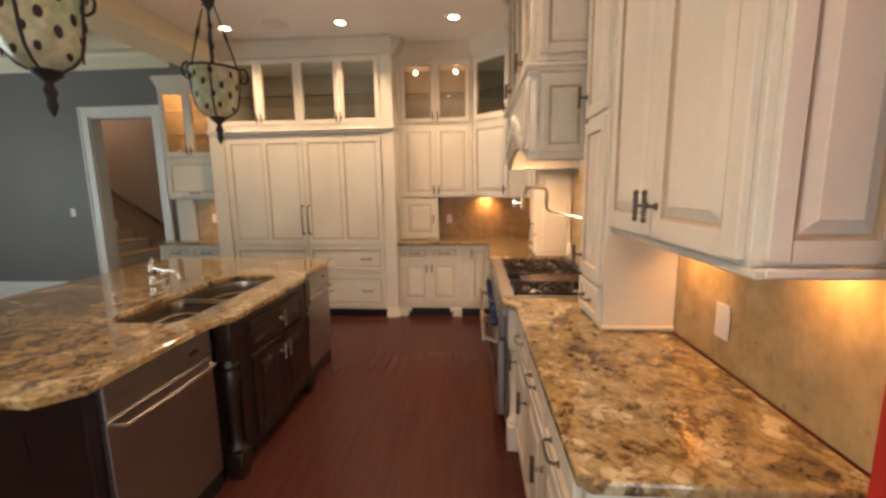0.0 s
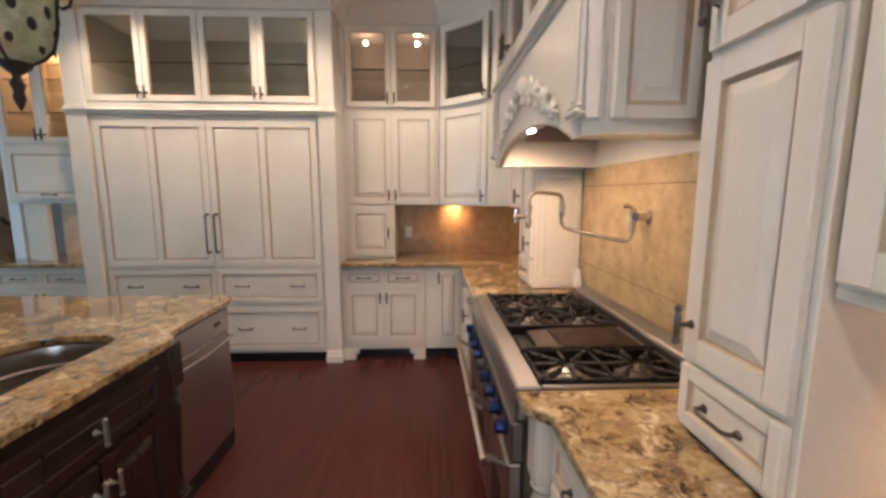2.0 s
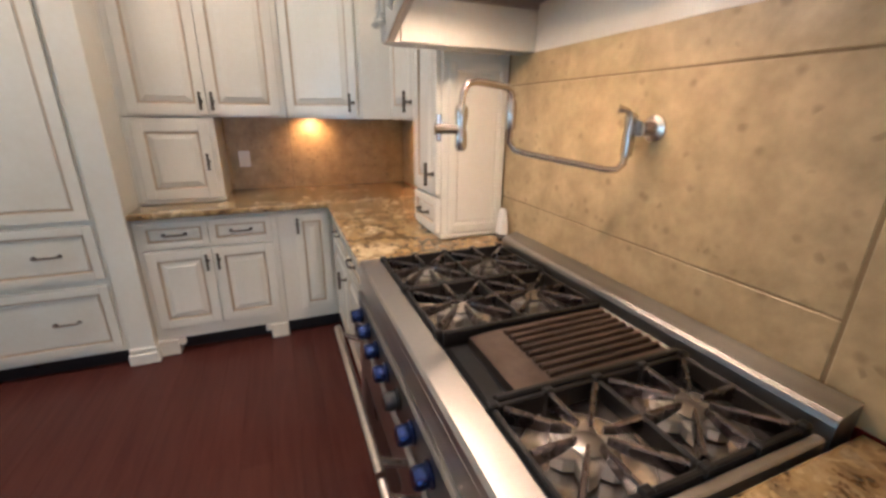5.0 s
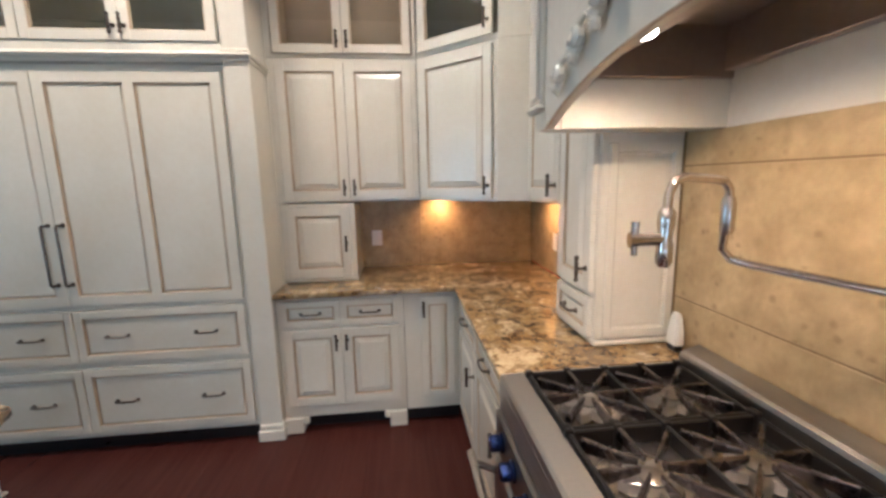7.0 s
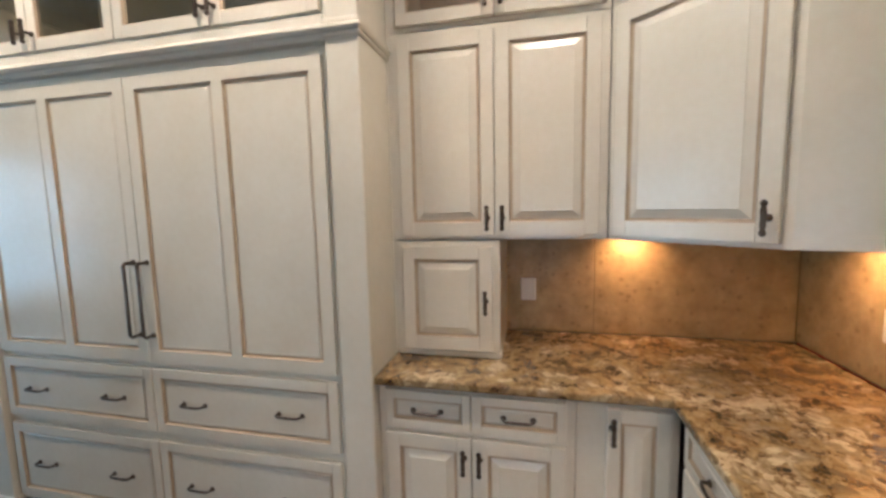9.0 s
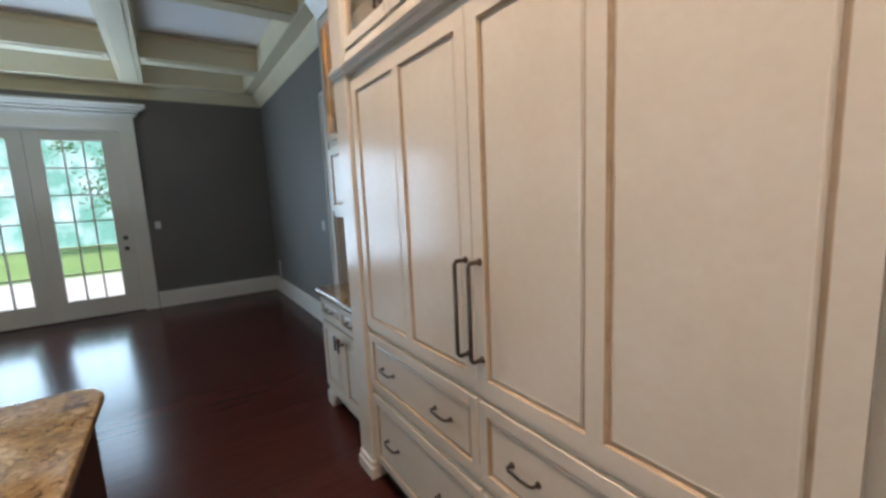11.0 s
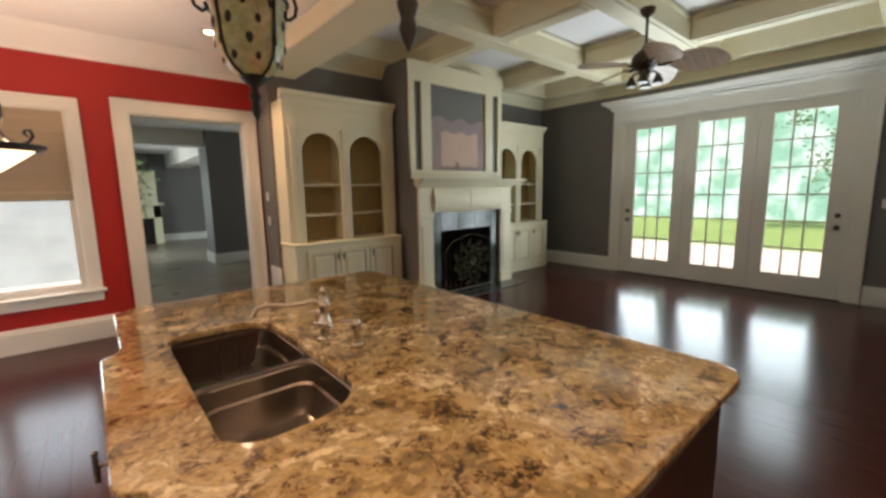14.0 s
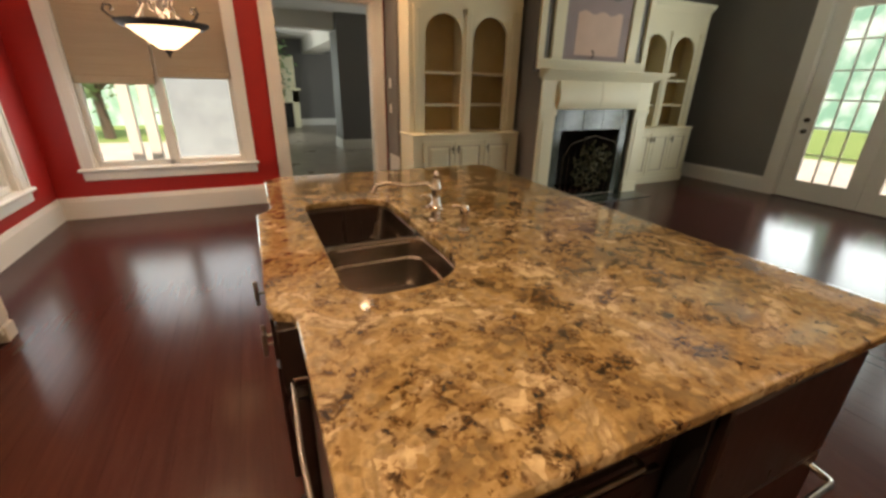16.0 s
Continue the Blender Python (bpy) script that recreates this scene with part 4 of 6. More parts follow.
def dishwasher(y0, label):
    t = thing("dishwasher", label, "dishwasher", -0.60, y0, 0, 90, "island dishwashers")
    part("front", Geo().box(0.005, 0.60, -0.028, -0.001, 0.11, 0.74, 0.004), STEEL, t)
    part("control_strip", Geo().box(0.005, 0.60, -0.030, -0.001, 0.745, 0.875, 0.004), STEEL, t)
    part("badge", Geo().box(0.44, 0.50, -0.034, -0.030, 0.80, 0.822, 0.001), BLACK, t)
    g = Geo().tube([(0.04, -0.03, 0.715), (0.04, -0.07, 0.715), (0.30, -0.078, 0.715), (0.565, -0.07, 0.715), (0.565, -0.03, 0.715)], 0.007, 10)
    part("handle", g, CHROME, t, "curved steel bar handle", True)
    part("kick", Geo().box(0.005, 0.60, 0.02 - 0.04, -0.001, 0.01, 0.105), BLACK, t)


dishwasher(1.66, "stainless steel dishwasher in the dark island")
dishwasher(3.31, "stainless steel dishwasher at the end of the island")


# island slab with the sink opening cut through
def slab_with_hole(outline, hole, z0, z1, b):
    bm = bmesh.new()
    loops = []
    for pts in (outline, hole):
        vs = [bm.verts.new((x, y, z1)) for x, y in pts]
        loops.append([bm.edges.new((vs[i], vs[(i + 1) % len(vs)])) for i in range(len(vs))])
    bmesh.ops.triangle_fill(bm, use_beauty=True, edges=loops[0] + loops[1], normal=(0, 0, 1))
    geom = bmesh.ops.extrude_face_region(bm, geom=bm.faces[:])
    for v in [e for e in geom["geom"] if isinstance(e, bmesh.types.BMVert)]:
        v.co.z = z0
    bmesh.ops.recalc_face_normals(bm, faces=bm.faces)
    sharp = [e for e in bm.edges if e.is_manifold and len(e.link_faces) == 2 and e.calc_face_angle() > 1.2 and abs(e.verts[0].co.z - e.verts[1].co.z) < 1e-4]
    bmesh.ops.bevel(bm, geom=sharp, offset=b, segments=3, affect="EDGES", profile=0.6)
    me = bpy.data.meshes.new("slab")
    bm.to_mesh(me)
    bm.free()
    return me


ISL = [(-2.12, 1.50), (-0.66, 1.50), (-0.555, 1.60), (-0.555, 2.24), (-0.535, 2.30), (-0.49, 2.345), (-0.49, 2.40), (-0.49, 3.25), (-0.505, 3.30), (-0.55, 3.325), (-0.56, 3.38), (-0.56, 3.93), (-0.58, 3.99), (-0.64, 4.015), (-2.09, 4.04), (-2.155, 4.015), (-2.185, 3.95), (-2.20, 1.60), (-2.17, 1.53)]


def sink_line(y0, y1, r):
    """An outline with its own corner radii: r = (south-east, north-east, north-west, south-west)."""
    x0, x1, n, out = -1.14, -0.715, 7, []
    for (cx, sx), (cy, sy), a0, q in (((x1, -1), (y0, 1), -90, r[0]), ((x1, -1), (y1, -1), 0, r[1]), ((x0, 1), (y1, -1), 90, r[2]), ((x0, 1), (y0, 1), 180, r[3])):
        out += [(cx + sx * q + q * math.cos(radians(a0 + 90 * i / n)), cy + sy * q + q * math.sin(radians(a0 + 90 * i / n))) for i in range(n + 1)]
    return out


hole = sink_line(2.225, 3.315, (0.08, 0.12, 0.22, 0.16))
t = thing("granite_counter", "polished gold and brown granite island slab with a clipped outline", "countertop")
ob = new("slab", slab_with_hole(ISL, hole, 0.884, 0.92, 0.008))
ob.data.materials.append(GRANITE)
ob.parent = t

t = thing("double_sink", "satin steel undermounted double bowl sink", "sink")
for y0, y1, dep, rad in ((2.213, 2.775, 0.19, (0.09, 0.07, 0.07, 0.17)), (2.795, 3.327, 0.22, (0.07, 0.13, 0.23, 0.07))):
    r0 = sink_line(y0, y1, rad)
    g = Geo()
    rs = []
    cx, cy, hx, hy = -0.9275, (y0 + y1) / 2, 0.2125, (y1 - y0) / 2
    for ins, z in ((-0.012, 0.8835), (0.002, 0.876), (0.008, 0.845), (0.012, 0.80), (0.020, 0.792), (0.024, 0.884 - dep + 0.05), (0.040, 0.884 - dep + 0.014), (0.075, 0.884 - dep)):
        rs.append([(cx + (x - cx) * (hx - ins) / hx, cy + (y - cy) * (hy - ins) / hy, z) for x, y in r0])
    g.rings(rs, False, True)
    b = part("bowl", g, SINKSTEEL, t, "", True)
    g = Geo().lathe([(0.052, -0.002), (0.050, 0.003), (0.036, 0.004), (0.030, -0.004)], 20, (-0.95, cy, 0.884 - dep + 0.003))
    part("drain", g, CHROME, b, "round drain", True)
part("divider", Geo().box(-1.10, -0.76, 2.765, 2.805, 0.80, 0.872, 0.010), SINKSTEEL, t)

# bridge faucet with side lever and sprayer
t = thing("kitchen_faucet", "polished nickel faucet with a curved spout on the island", "faucet", -1.24, 2.735, 0.92, 0)
g = Geo().lathe([(0.032, 0), (0.034, 0.008), (0.022, 0.016), (0.020, 0.05), (0.028, 0.06), (0.030, 0.075), (0.020, 0.09), (0.017, 0.14), (0.024, 0.155), (0.020, 0.17), (0.012, 0.20), (0.016, 0.215), (0.006, 0.235)], 20)
part("body", g, CHROME, t, "", True)
g = Geo().tube([(0.0, 0.0, 0.15), (0.04, -0.02, 0.175), (0.12, -0.05, 0.165), (0.20, -0.085, 0.175), (0.245, -0.10, 0.165), (0.26, -0.105, 0.13)], [0.012, 0.011, 0.010, 0.010, 0.010, 0.012], 12)
part("spout", g, CHROME, t, "", True)
g = Geo().tube([(0.0, 0.02, 0.068), (0.0, 0.055, 0.072), (0.01, 0.10, 0.085)], [0.012, 0.009, 0.006], 10)
part("lever", g, CHROME, t, "", True)
t = thing("side_sprayer", "nickel side sprayer standing on the island", "faucet sprayer", -1.30, 2.90, 0.92)
g = Geo().lathe([(0.026, 0), (0.027, 0.008), (0.016, 0.016), (0.013, 0.05), (0.018, 0.07), (0.020, 0.10), (0.014, 0.115)], 16)
part("body", g, CHROME, t, "", True)
g = Geo().tube([(0, 0, 0.10), (0.03, -0.01, 0.112), (0.05, -0.015, 0.11)], [0.010, 0.008, 0.006], 8)
part("nozzle", g, CHROME, t, "", True)
t = thing("soap_pump", "nickel soap pump standing on the island", "soap dispenser", -1.30, 2.52, 0.92)
g = Geo().lathe([(0.022, 0), (0.022, 0.008), (0.012, 0.014), (0.010, 0.05), (0.014, 0.06), (0.008, 0.075)], 14)
part("body", g, CHROME, t, "", True)
part("nozzle", Geo().tube([(0, 0, 0.066), (0.04, 0, 0.07), (0.055, 0, 0.062)], 0.005, 8), CHROME, t, "", True)

# ---------------- range ----------------
RY0, RY1, RF = 2.755, 3.965, 0.905
t = thing("gas_range", "wide stainless steel gas range with black grates and grill", "range", RF, RY1, 0, -90)
RW = RY1 - RY0
part("body", Geo().box(0.0, RW, 0.03, 0.70, 0.12, 0.853, 0.004), DARKSTEEL, t)
part("kick", Geo().box(0.02, RW - 0.02, 0.06, 0.66, 0.0, 0.12), BLACK, t)
g = Geo().box(0, RW, 0.0, 0.085, 0.885, 0.925, 0.008).box(0, RW, 0.0, 0.05, 0.80, 0.90, 0.01)
g.box(0, 0.02, 0.085, 0.62, 0.885, 0.925, 0.004).box(RW - 0.02, RW, 0.085, 0.62, 0.885, 0.925, 0.004)
part("top_rim", g, STEEL, t)
part("cooktop", Geo().box(0.02, RW - 0.02, 0.085, 0.62, 0.855, 0.872, 0.004), TRAY, t, "polished steel burner tray")
part("tray_wall", Geo().box(0.02, RW - 0.02, 0.082, 0.088, 0.86, 0.915, 0.001), BLACK, t, "black inner wall of the tray")
g = Geo().rings([[(u, y, z) for y, z in ((0.634, 0.856), (0.634, 0.944), (0.638, 0.956), (0.648, 0.963), (0.705, 0.978), (0.705, 0.856))] for u in (0, RW)])
part("backguard", g, mat("brushed_backguard_steel", (0.38, 0.36, 0.335), 0.40, 1.0, scale=3, fine=90, stretch=(1, 12, 12)), t, "stainless backguard")
part("rear_vent", Geo().box(0.02, RW - 0.02, 0.604, 0.633, 0.86, 0.912, 0.003), BLACK, t, "black slotted rear vent")
part("vent_strip", Geo().box(0.02, RW - 0.02, 0.600, 0.606, 0.90, 0.930, 0.002), STEEL, t, "thin steel strip")
part("control_panel", Geo().box(0.0, RW, -0.012, 0.03, 0.66, 0.80, 0.006), DARKSTEEL, t)
for i in range(9):
    g = Geo()
    g.m = pose(0.09 + i * (RW - 0.18) / 8, -0.012, 0.735, 90)
    g.lathe([(0.030, 0.0), (0.032, 0.006), (0.026, 0.010), (0.026, 0.034), (0.022, 0.042)], 16)
    part("knob", g, BLUE if i != 4 else BLACK, t, "dark blue reflecting knob", True)
for x0, x1 in ((0.01, 0.76), (0.77, RW - 0.01)):
    d = part("oven_door", Geo().box(x0, x1, -0.020, 0.03, 0.16, 0.645, 0.008), STEEL, t)
    if x1 - x0 > 0.3:
        part("window", Geo().box(x0 + 0.12, x1 - 0.12, -0.023, -0.020, 0.27, 0.48, 0.002), BLACK, d, "dark oven window")
    g = Geo().tube([(x0 + 0.05, -0.02, 0.615), (x0 + 0.05, -0.10, 0.655)], 0.011, 10)
    g.tube([(x0 + 0.005, -0.10, 0.655), (x1 - 0.005, -0.10, 0.655)], 0.014, 12)
    g.tube([(x1 - 0.05, -0.02, 0.615), (x1 - 0.05, -0.10, 0.655)], 0.011, 10)
    part("handle", g, CHROME, d, "long steel bar handle", True)


def burner(x, y, turn):
    """Star-shaped burner over a round bowl in the tray."""
    part("burner_bowl", Geo().lathe([(0.125, 0.8725), (0.120, 0.882), (0.095, 0.880), (0.060, 0.8745)], 24, (x, y, 0)), CHROME, t, "shiny burner bowl", True)
    pts = []
    for k in range(24):
        a = 2 * math.pi * k / 24 + turn
        q = (0.074, 0.060, 0.044)[min(k % 4, 4 - k % 4)]
        pts.append((x + q * math.cos(a), y + q * math.sin(a)))
    part("burner", Geo().prism(pts, 0.876, 0.908, 0.006), STEEL, t, "star-shaped steel burner")
    part("burner_cap", Geo().lathe([(0.030, 0.908), (0.032, 0.914), (0.022, 0.919)], 16, (x, y, 0)), DARKSTEEL, t, "", True)


FINGER = mat("worn_iron", (0.26, 0.225, 0.225), 0.27, 1.0, color2=(0.07, 0.06, 0.06), scale=30, bump=0.1)


def grate(x0, x1, y0, y1):
    """Cast frame with upright flanges, lugs along its edges and fingers that reach over two burners."""
    g = Geo()
    for x in (x0, x1):
        g.box(x - 0.006, x + 0.006, y0, y1, 0.885, 0.936, 0.003)
    for y in (y0, (y0 + y1) / 2, y1):
        g.box(x0 + 0.005, x1 - 0.005, y - 0.006, y + 0.006, 0.890, 0.935, 0.003)
    for k in range(5):
        y = y0 + (y1 - y0) * k / 4
        for x in (x0, x1):
            g.box(x - 0.010, x + 0.010, y - 0.012, y + 0.012, 0.873, 0.944, 0.004)
    part("grate", g, IRON, t, "black cast-iron grate")
    for cy in ((3 * y0 + y1) / 4, (y0 + 3 * y1) / 4):
        cx = (x0 + x1) / 2
        for k in range(8):
            a = math.pi * k / 4
            reach = (x1 - x0) / 2 - 0.006 if k % 4 == 0 else (y1 - y0) / 4 - 0.006 if k % 4 == 2 else 0.155
            g = Geo()
            g.m = pose(cx, cy, 0, 0, 0, 45 * k)
            g.rings([[(q, s_ * w_, z) for s_, z in ((-1, lo), (1, lo), (1, 0.936), (0.6, 0.940), (-0.6, 0.940), (-1, 0.936))] for q, w_, lo in ((0.030, 0.003, 0.926), (0.060, 0.0055, 0.918), (reach, 0.0065, 0.905))])
            part("grate_finger", g, FINGER, t, "worn shiny iron finger")
        burner(cx, cy, 0.4)


grate(0.035, 0.330, 0.09, 0.60)
grate(0.345, 0.635, 0.09, 0.60)
grate(0.930, RW - 0.030, 0.09, 0.60)
GX0, GX1 = 0.648, 0.916
GRILL = mat("seasoned_steel", (0.085, 0.066, 0.056), 0.38, 0.85, color2=(0.15, 0.115, 0.095), scale=18)
part("griddle_frame", Geo().box(GX0, GX1, 0.10, 0.60, 0.872, 0.898, 0.006).box(GX0, GX1, 0.588, 0.600, 0.898, 0.928, 0.003), BLACK, t)
g = Geo()
g.rings([[(u, y, z) for y, z in ((0.165, 0.899), (0.165, 0.922), (0.245, 0.928), (0.585, 0.934), (0.585, 0.899))] for u in (GX0 + 0.014, GX1 - 0.014)])
part("griddle_plate", g, GRILL, t, "dark seasoned griddle plate")
for k in range(8):
    u = GX0 + 0.042 + k * (GX1 - GX0 - 0.080) / 7
    g = Geo()
    g.rings([[(u + q, y, z + dz) for q, dz in ((-0.009, -0.004), (0.009, -0.004), (0.006, 0.008), (0.0, 0.011), (-0.006, 0.008))] for y, z in ((0.255, 0.930), (0.575, 0.936))])
    part("grill_bar", g, GRILL, t)
part("trough", Geo().box(GX0 + 0.02, GX1 - 0.02, 0.105, 0.155, 0.898, 0.906, 0.003), BLACK, t, "black grease trough")
for u in (GX0, GX1):
    part("side_bar", Geo().box(u - 0.008, u + 0.008, 0.10, 0.60, 0.898, 0.944, 0.004), IRON, t)

# pot filler on the splash
t = thing("pot_filler", "folding polished nickel pot filler on the stone splash", "faucet", EX - 0.02, 3.326, 1.44)
g = Geo()
g.m = pose(0, 0, 0, 0, -90, 0)
g.lathe([(0.036, 0), (0.036, 0.006), (0.019, 0.012), (0.016, 0.05), (0.020, 0.056)], 18)
part("flange", g, CHROME, t, "", True)
g = Geo()
g.m = pose(-0.06, 0.03, 0)
g.lathe([(0.016, -0.075), (0.018, -0.03), (0.015, 0), (0.019, 0.03), (0.012, 0.04)], 16)
g.tube([(0, 0, 0.03), (-0.006, 0.008, 0.045), (-0.03, 0.03, 0.05)], [0.009, 0.008, 0.013], 8)
g.tube([(0, 0, 0), (0.03, -0.015, 0), (0.06, -0.03, 0)], 0.014, 8)
part("valve", g, CHROME, t, "", True)
g = Geo().tube([(-0.06, 0.03, -0.06), (-0.062, 0.032, -0.095), (-0.078, 0.046, -0.112), (-0.10, 0.068, -0.113), (-0.27, 0.24, -0.078), (-0.30, 0.268, -0.068), (-0.318, 0.275, -0.045), (-0.323, 0.268, 0.0)], 0.0098, 12)
part("lower_arm", g, CHROME, t, "", True)
part("joint", Geo().lathe([(0.013, -0.03), (0.016, -0.02), (0.016, 0.035), (0.012, 0.05)], 14, (-0.323, 0.264, 0.02)), CHROME, t, "", True)
g = Geo().tube([(-0.323, 0.264, 0.06), (-0.325, 0.264, 0.085), (-0.342, 0.262, 0.102), (-0.37, 0.262, 0.106), (-0.455, 0.25, 0.112), (-0.485, 0.245, 0.105), (-0.502, 0.24, 0.08), (-0.505, 0.238, 0.045)], 0.0098, 12)
part("upper_arm", g, CHROME, t, "", True)
g = Geo().lathe([(0.011, -0.055), (0.017, -0.045), (0.017, -0.012), (0.013, 0.0), (0.018, 0.03), (0.018, 0.05), (0.012, 0.06)], 14, (-0.505, 0.238, -0.005))
g.tube([(-0.505, 0.238, -0.005), (-0.545, 0.25, -0.005), (-0.575, 0.258, -0.005)], [0.012, 0.012, 0.016], 10)
g.tube([(-0.565, 0.255, -0.035), (-0.565, 0.255, 0.03)], [0.006, 0.009], 8)
part("spout_valve", g, CHROME, t, "", True)
for c in t.children:  # the arms stand out from the wall
    for v in c.data.vertices:
        if v.co.x < -0.07:
            v.co.y -= 0.10 * (-v.co.x / 0.505) ** 1.2
            v.co.x *= 1.02


# ---------------- range hood ----------------
HOODSTEEL = mat("smoky_steel", (0.52, 0.43, 0.37), 0.32, 0.9, scale=4, var=0.12)
HY0, HY1, HX = 2.605, 4.05, 1.035
t = thing("range_hood", "cream mantel hood with carved leaves and an arched front", "range hood", HX, HY1, 0, -90)
HW, HD = HY1 - HY0, EX - HX - 0.003
part("side", Geo().prism([(0, 0.05), (0.04, 0), (0.10, 0), (0.10, HD), (0, HD)], 1.70, 2.13), CREAM, t)
part("side", Geo().prism([(HW - 0.10, 0), (HW - 0.04, 0), (HW, 0.05), (HW, HD), (HW - 0.10, HD)], 1.70, 2.13), CREAM, t)
# arched valance
bot = []
N = 28
for i in range(N + 1):
    u = 0.10 + (HW - 0.20) * i / N
    s = abs(2 * i / N - 1)
    bot.append((u, 1.70 + 0.115 * (1 - s ** 2.4)))
g = Geo()
for i in range(N):
    (u0, z0), (u1, z1) = bot[i], bot[i + 1]
    g.add([(u0, 0.002, z0), (u1, 0.002, z1), (u1, 0.002, 2.13), (u0, 0.002, 2.13)], [(0, 1, 2, 3)])
    g.add([(u0, 0.03, z0), (u1, 0.03, z1), (u1, 0.03, 2.13), (u0, 0.03, 2.13)], [(3, 2, 1, 0)])
    g.add([(u0, 0.002, z0), (u1, 0.002, z1), (u1, 0.03, z1), (u0, 0.03, z0)], [(0, 3, 2, 1)])
part("valance", g, CREAM, t)
for u in (0.062, HW - 0.062):
    g = Geo().box(u - 0.036, u + 0.036, -0.012, 0.003, 1.77, 2.12, 0.005).box(u - 0.020, u + 0.020, -0.020, -0.011, 1.79, 2.11, 0.006)
    g.box(u - 0.048, u + 0.048, -0.030, 0.003, 1.748, 1.772, 0.010).box(u - 0.040, u + 0.040, -0.022, 0.003, 1.772, 1.786, 0.006)
    part("pilaster", g, CREAM, t, "small moulded pilaster")
part("edge_bead", Geo().tube([(u, 0.004, z - 0.001) for u, z in bot], 0.004, 6), GLAZE, t, "brown glazed edge of the arch")
# narrow strips at the two front corners
for s_ in (-1, 1):
    g = Geo()
    g.m = pose(HW / 2 + s_ * (HW / 2 - 0.02), 0.025, 0, 0, 0, s_ * 51.3)
    g.box(-0.024, 0.024, -0.014, 0.002, 1.735, 2.10, 0.010)
    part("corner_panel", g, CREAM, t)
g = Geo()
for z, o in ((2.125, 0.012), (2.145, 0.03), (2.17, 0.018)):
    g.box(-o, HW + o, -o, HD, z, z + 0.024, 0.008)
part("ledge", g, CREAM, t)
for s in (0, 1):
    d = door(t, 0, 0, 0.225 if s else 0.10, 0.36, 0, "raised", [], 0.035 if s else 0.02, name="side_panel")
    d.matrix_local = pose(HW, 0.058, 1.735, 0, 0, 90) if s else pose(0, HD - 0.40, 1.735, 0, 0, -90) @ pose(0, 0, 0)
part("liner_band", Geo().box(0.10, HW - 0.10, HD - 0.02, HD, 1.70, 1.95, 0.002).box(0.10, 0.112, 0.05, HD - 0.02, 1.70, 1.84, 0.002).box(HW - 0.112, HW - 0.10, 0.05, HD - 0.02, 1.70, 1.84, 0.002), CREAM, t, "cream inner band")
part("insert", Geo().box(0.112, HW - 0.112, 0.032, HD - 0.022, 1.99, 2.02, 0.004), HOODSTEEL, t, "dark steel hood insert")
part("lamp_ledge", Geo().box(0.112, HW - 0.112, 0.032, 0.155, 1.866, 1.989, 0.004), HOODSTEEL, t, "dark steel lamp ledge")
for u0, u1, y0, y1, z0 in ((0.112, 0.125, 0.156, HD - 0.022, 1.842), (HW - 0.125, HW - 0.112, 0.156, HD - 0.022, 1.842), (0.126, HW - 0.126, HD - 0.060, HD - 0.023, 1.862)):
    part("inner_wall", Geo().box(u0, u1, y0, y1, z0, 1.989, 0.003), HOODSTEEL, t, "dark steel inner wall")
for k in range(3):
    part("filter", Geo().box(0.20 + k * 0.37, 0.54 + k * 0.37, 0.19, HD - 0.10, 1.975, 1.989, 0.004), HOODSTEEL, t)
for u in (0.416, 0.75):
    part("hood_lamp", Geo().lathe([(0.024, -0.006), (0.028, 0.0), (0.028, 0.006)], 18, (u, 0.105, 1.860)), BULB, t, "lit round hood lamp", True)
part("knob", Geo().lathe([(0.010, -0.03), (0.012, 0), ], 10, (HW - 0.22, HD - 0.06, 1.86)), WHITEPLASTIC, t, "", True)
# carved leaf onlay: curling acanthus leaves spreading from the middle
rng = random.Random(4)
g = Geo()


def curl(x, z, sx, size, turns=1.3, r=0.012):
    pts, rad = [], []
    for i in range(15):
        a = i / 14
        rr = size * (1 - 0.72 * a)
        th = turns * 2 * math.pi * a
        pts.append((x + sx * (size * 0.9 * a + rr * math.sin(th) * 0.55), -0.010 - 0.012 * math.sin(math.pi * a), z + rr * math.cos(th) * 0.5 - size * 0.3 * a))
        rad.append(r * (0.45 + math.sin(math.pi * min(1, a * 1.15)) * 0.8))
    g.tube(pts, rad, 7)


for s in (-1, 1):
    for k in range(5):
        curl(HW / 2 + s * (0.03 + k * 0.105), 1.99 - 0.016 * k - 0.006 * k * k, s, 0.072 - 0.006 * k, 1.3, 0.013)
        curl(HW / 2 + s * (0.05 + k * 0.105), 1.935 - 0.018 * k - 0.004 * k * k, s, 0.052 - 0.005 * k, 1.1, 0.010)
        for q in range(3):
            a = radians(-70 + 55 * q + rng.uniform(-12, 12))
            x0, z0 = HW / 2 + s * (0.06 + k * 0.105), 1.955 - 0.018 * k - 0.005 * k * k
            L = 0.055 - 0.004 * k
            g.tube([(x0, -0.004, z0), (x0 + s * L * 0.5 * math.cos(a), -0.022, z0 + L * 0.55 * math.sin(a)), (x0 + s * L * math.cos(a), -0.012, z0 + L * math.sin(a))], [0.006, 0.013, 0.003], 6)
curl(HW / 2, 2.01, 1, 0.05, 1.0, 0.013)
curl(HW / 2, 2.01, -1, 0.05, 1.0, 0.013)
g.lathe([(0.001, -0.03), (0.024, -0.01), (0.026, 0.01), (0.001, 0.035)], 10, (HW / 2, -0.014, 1.99))
part("carved_leaves", g, CREAM, t, "carved acanthus leaf onlay", True)
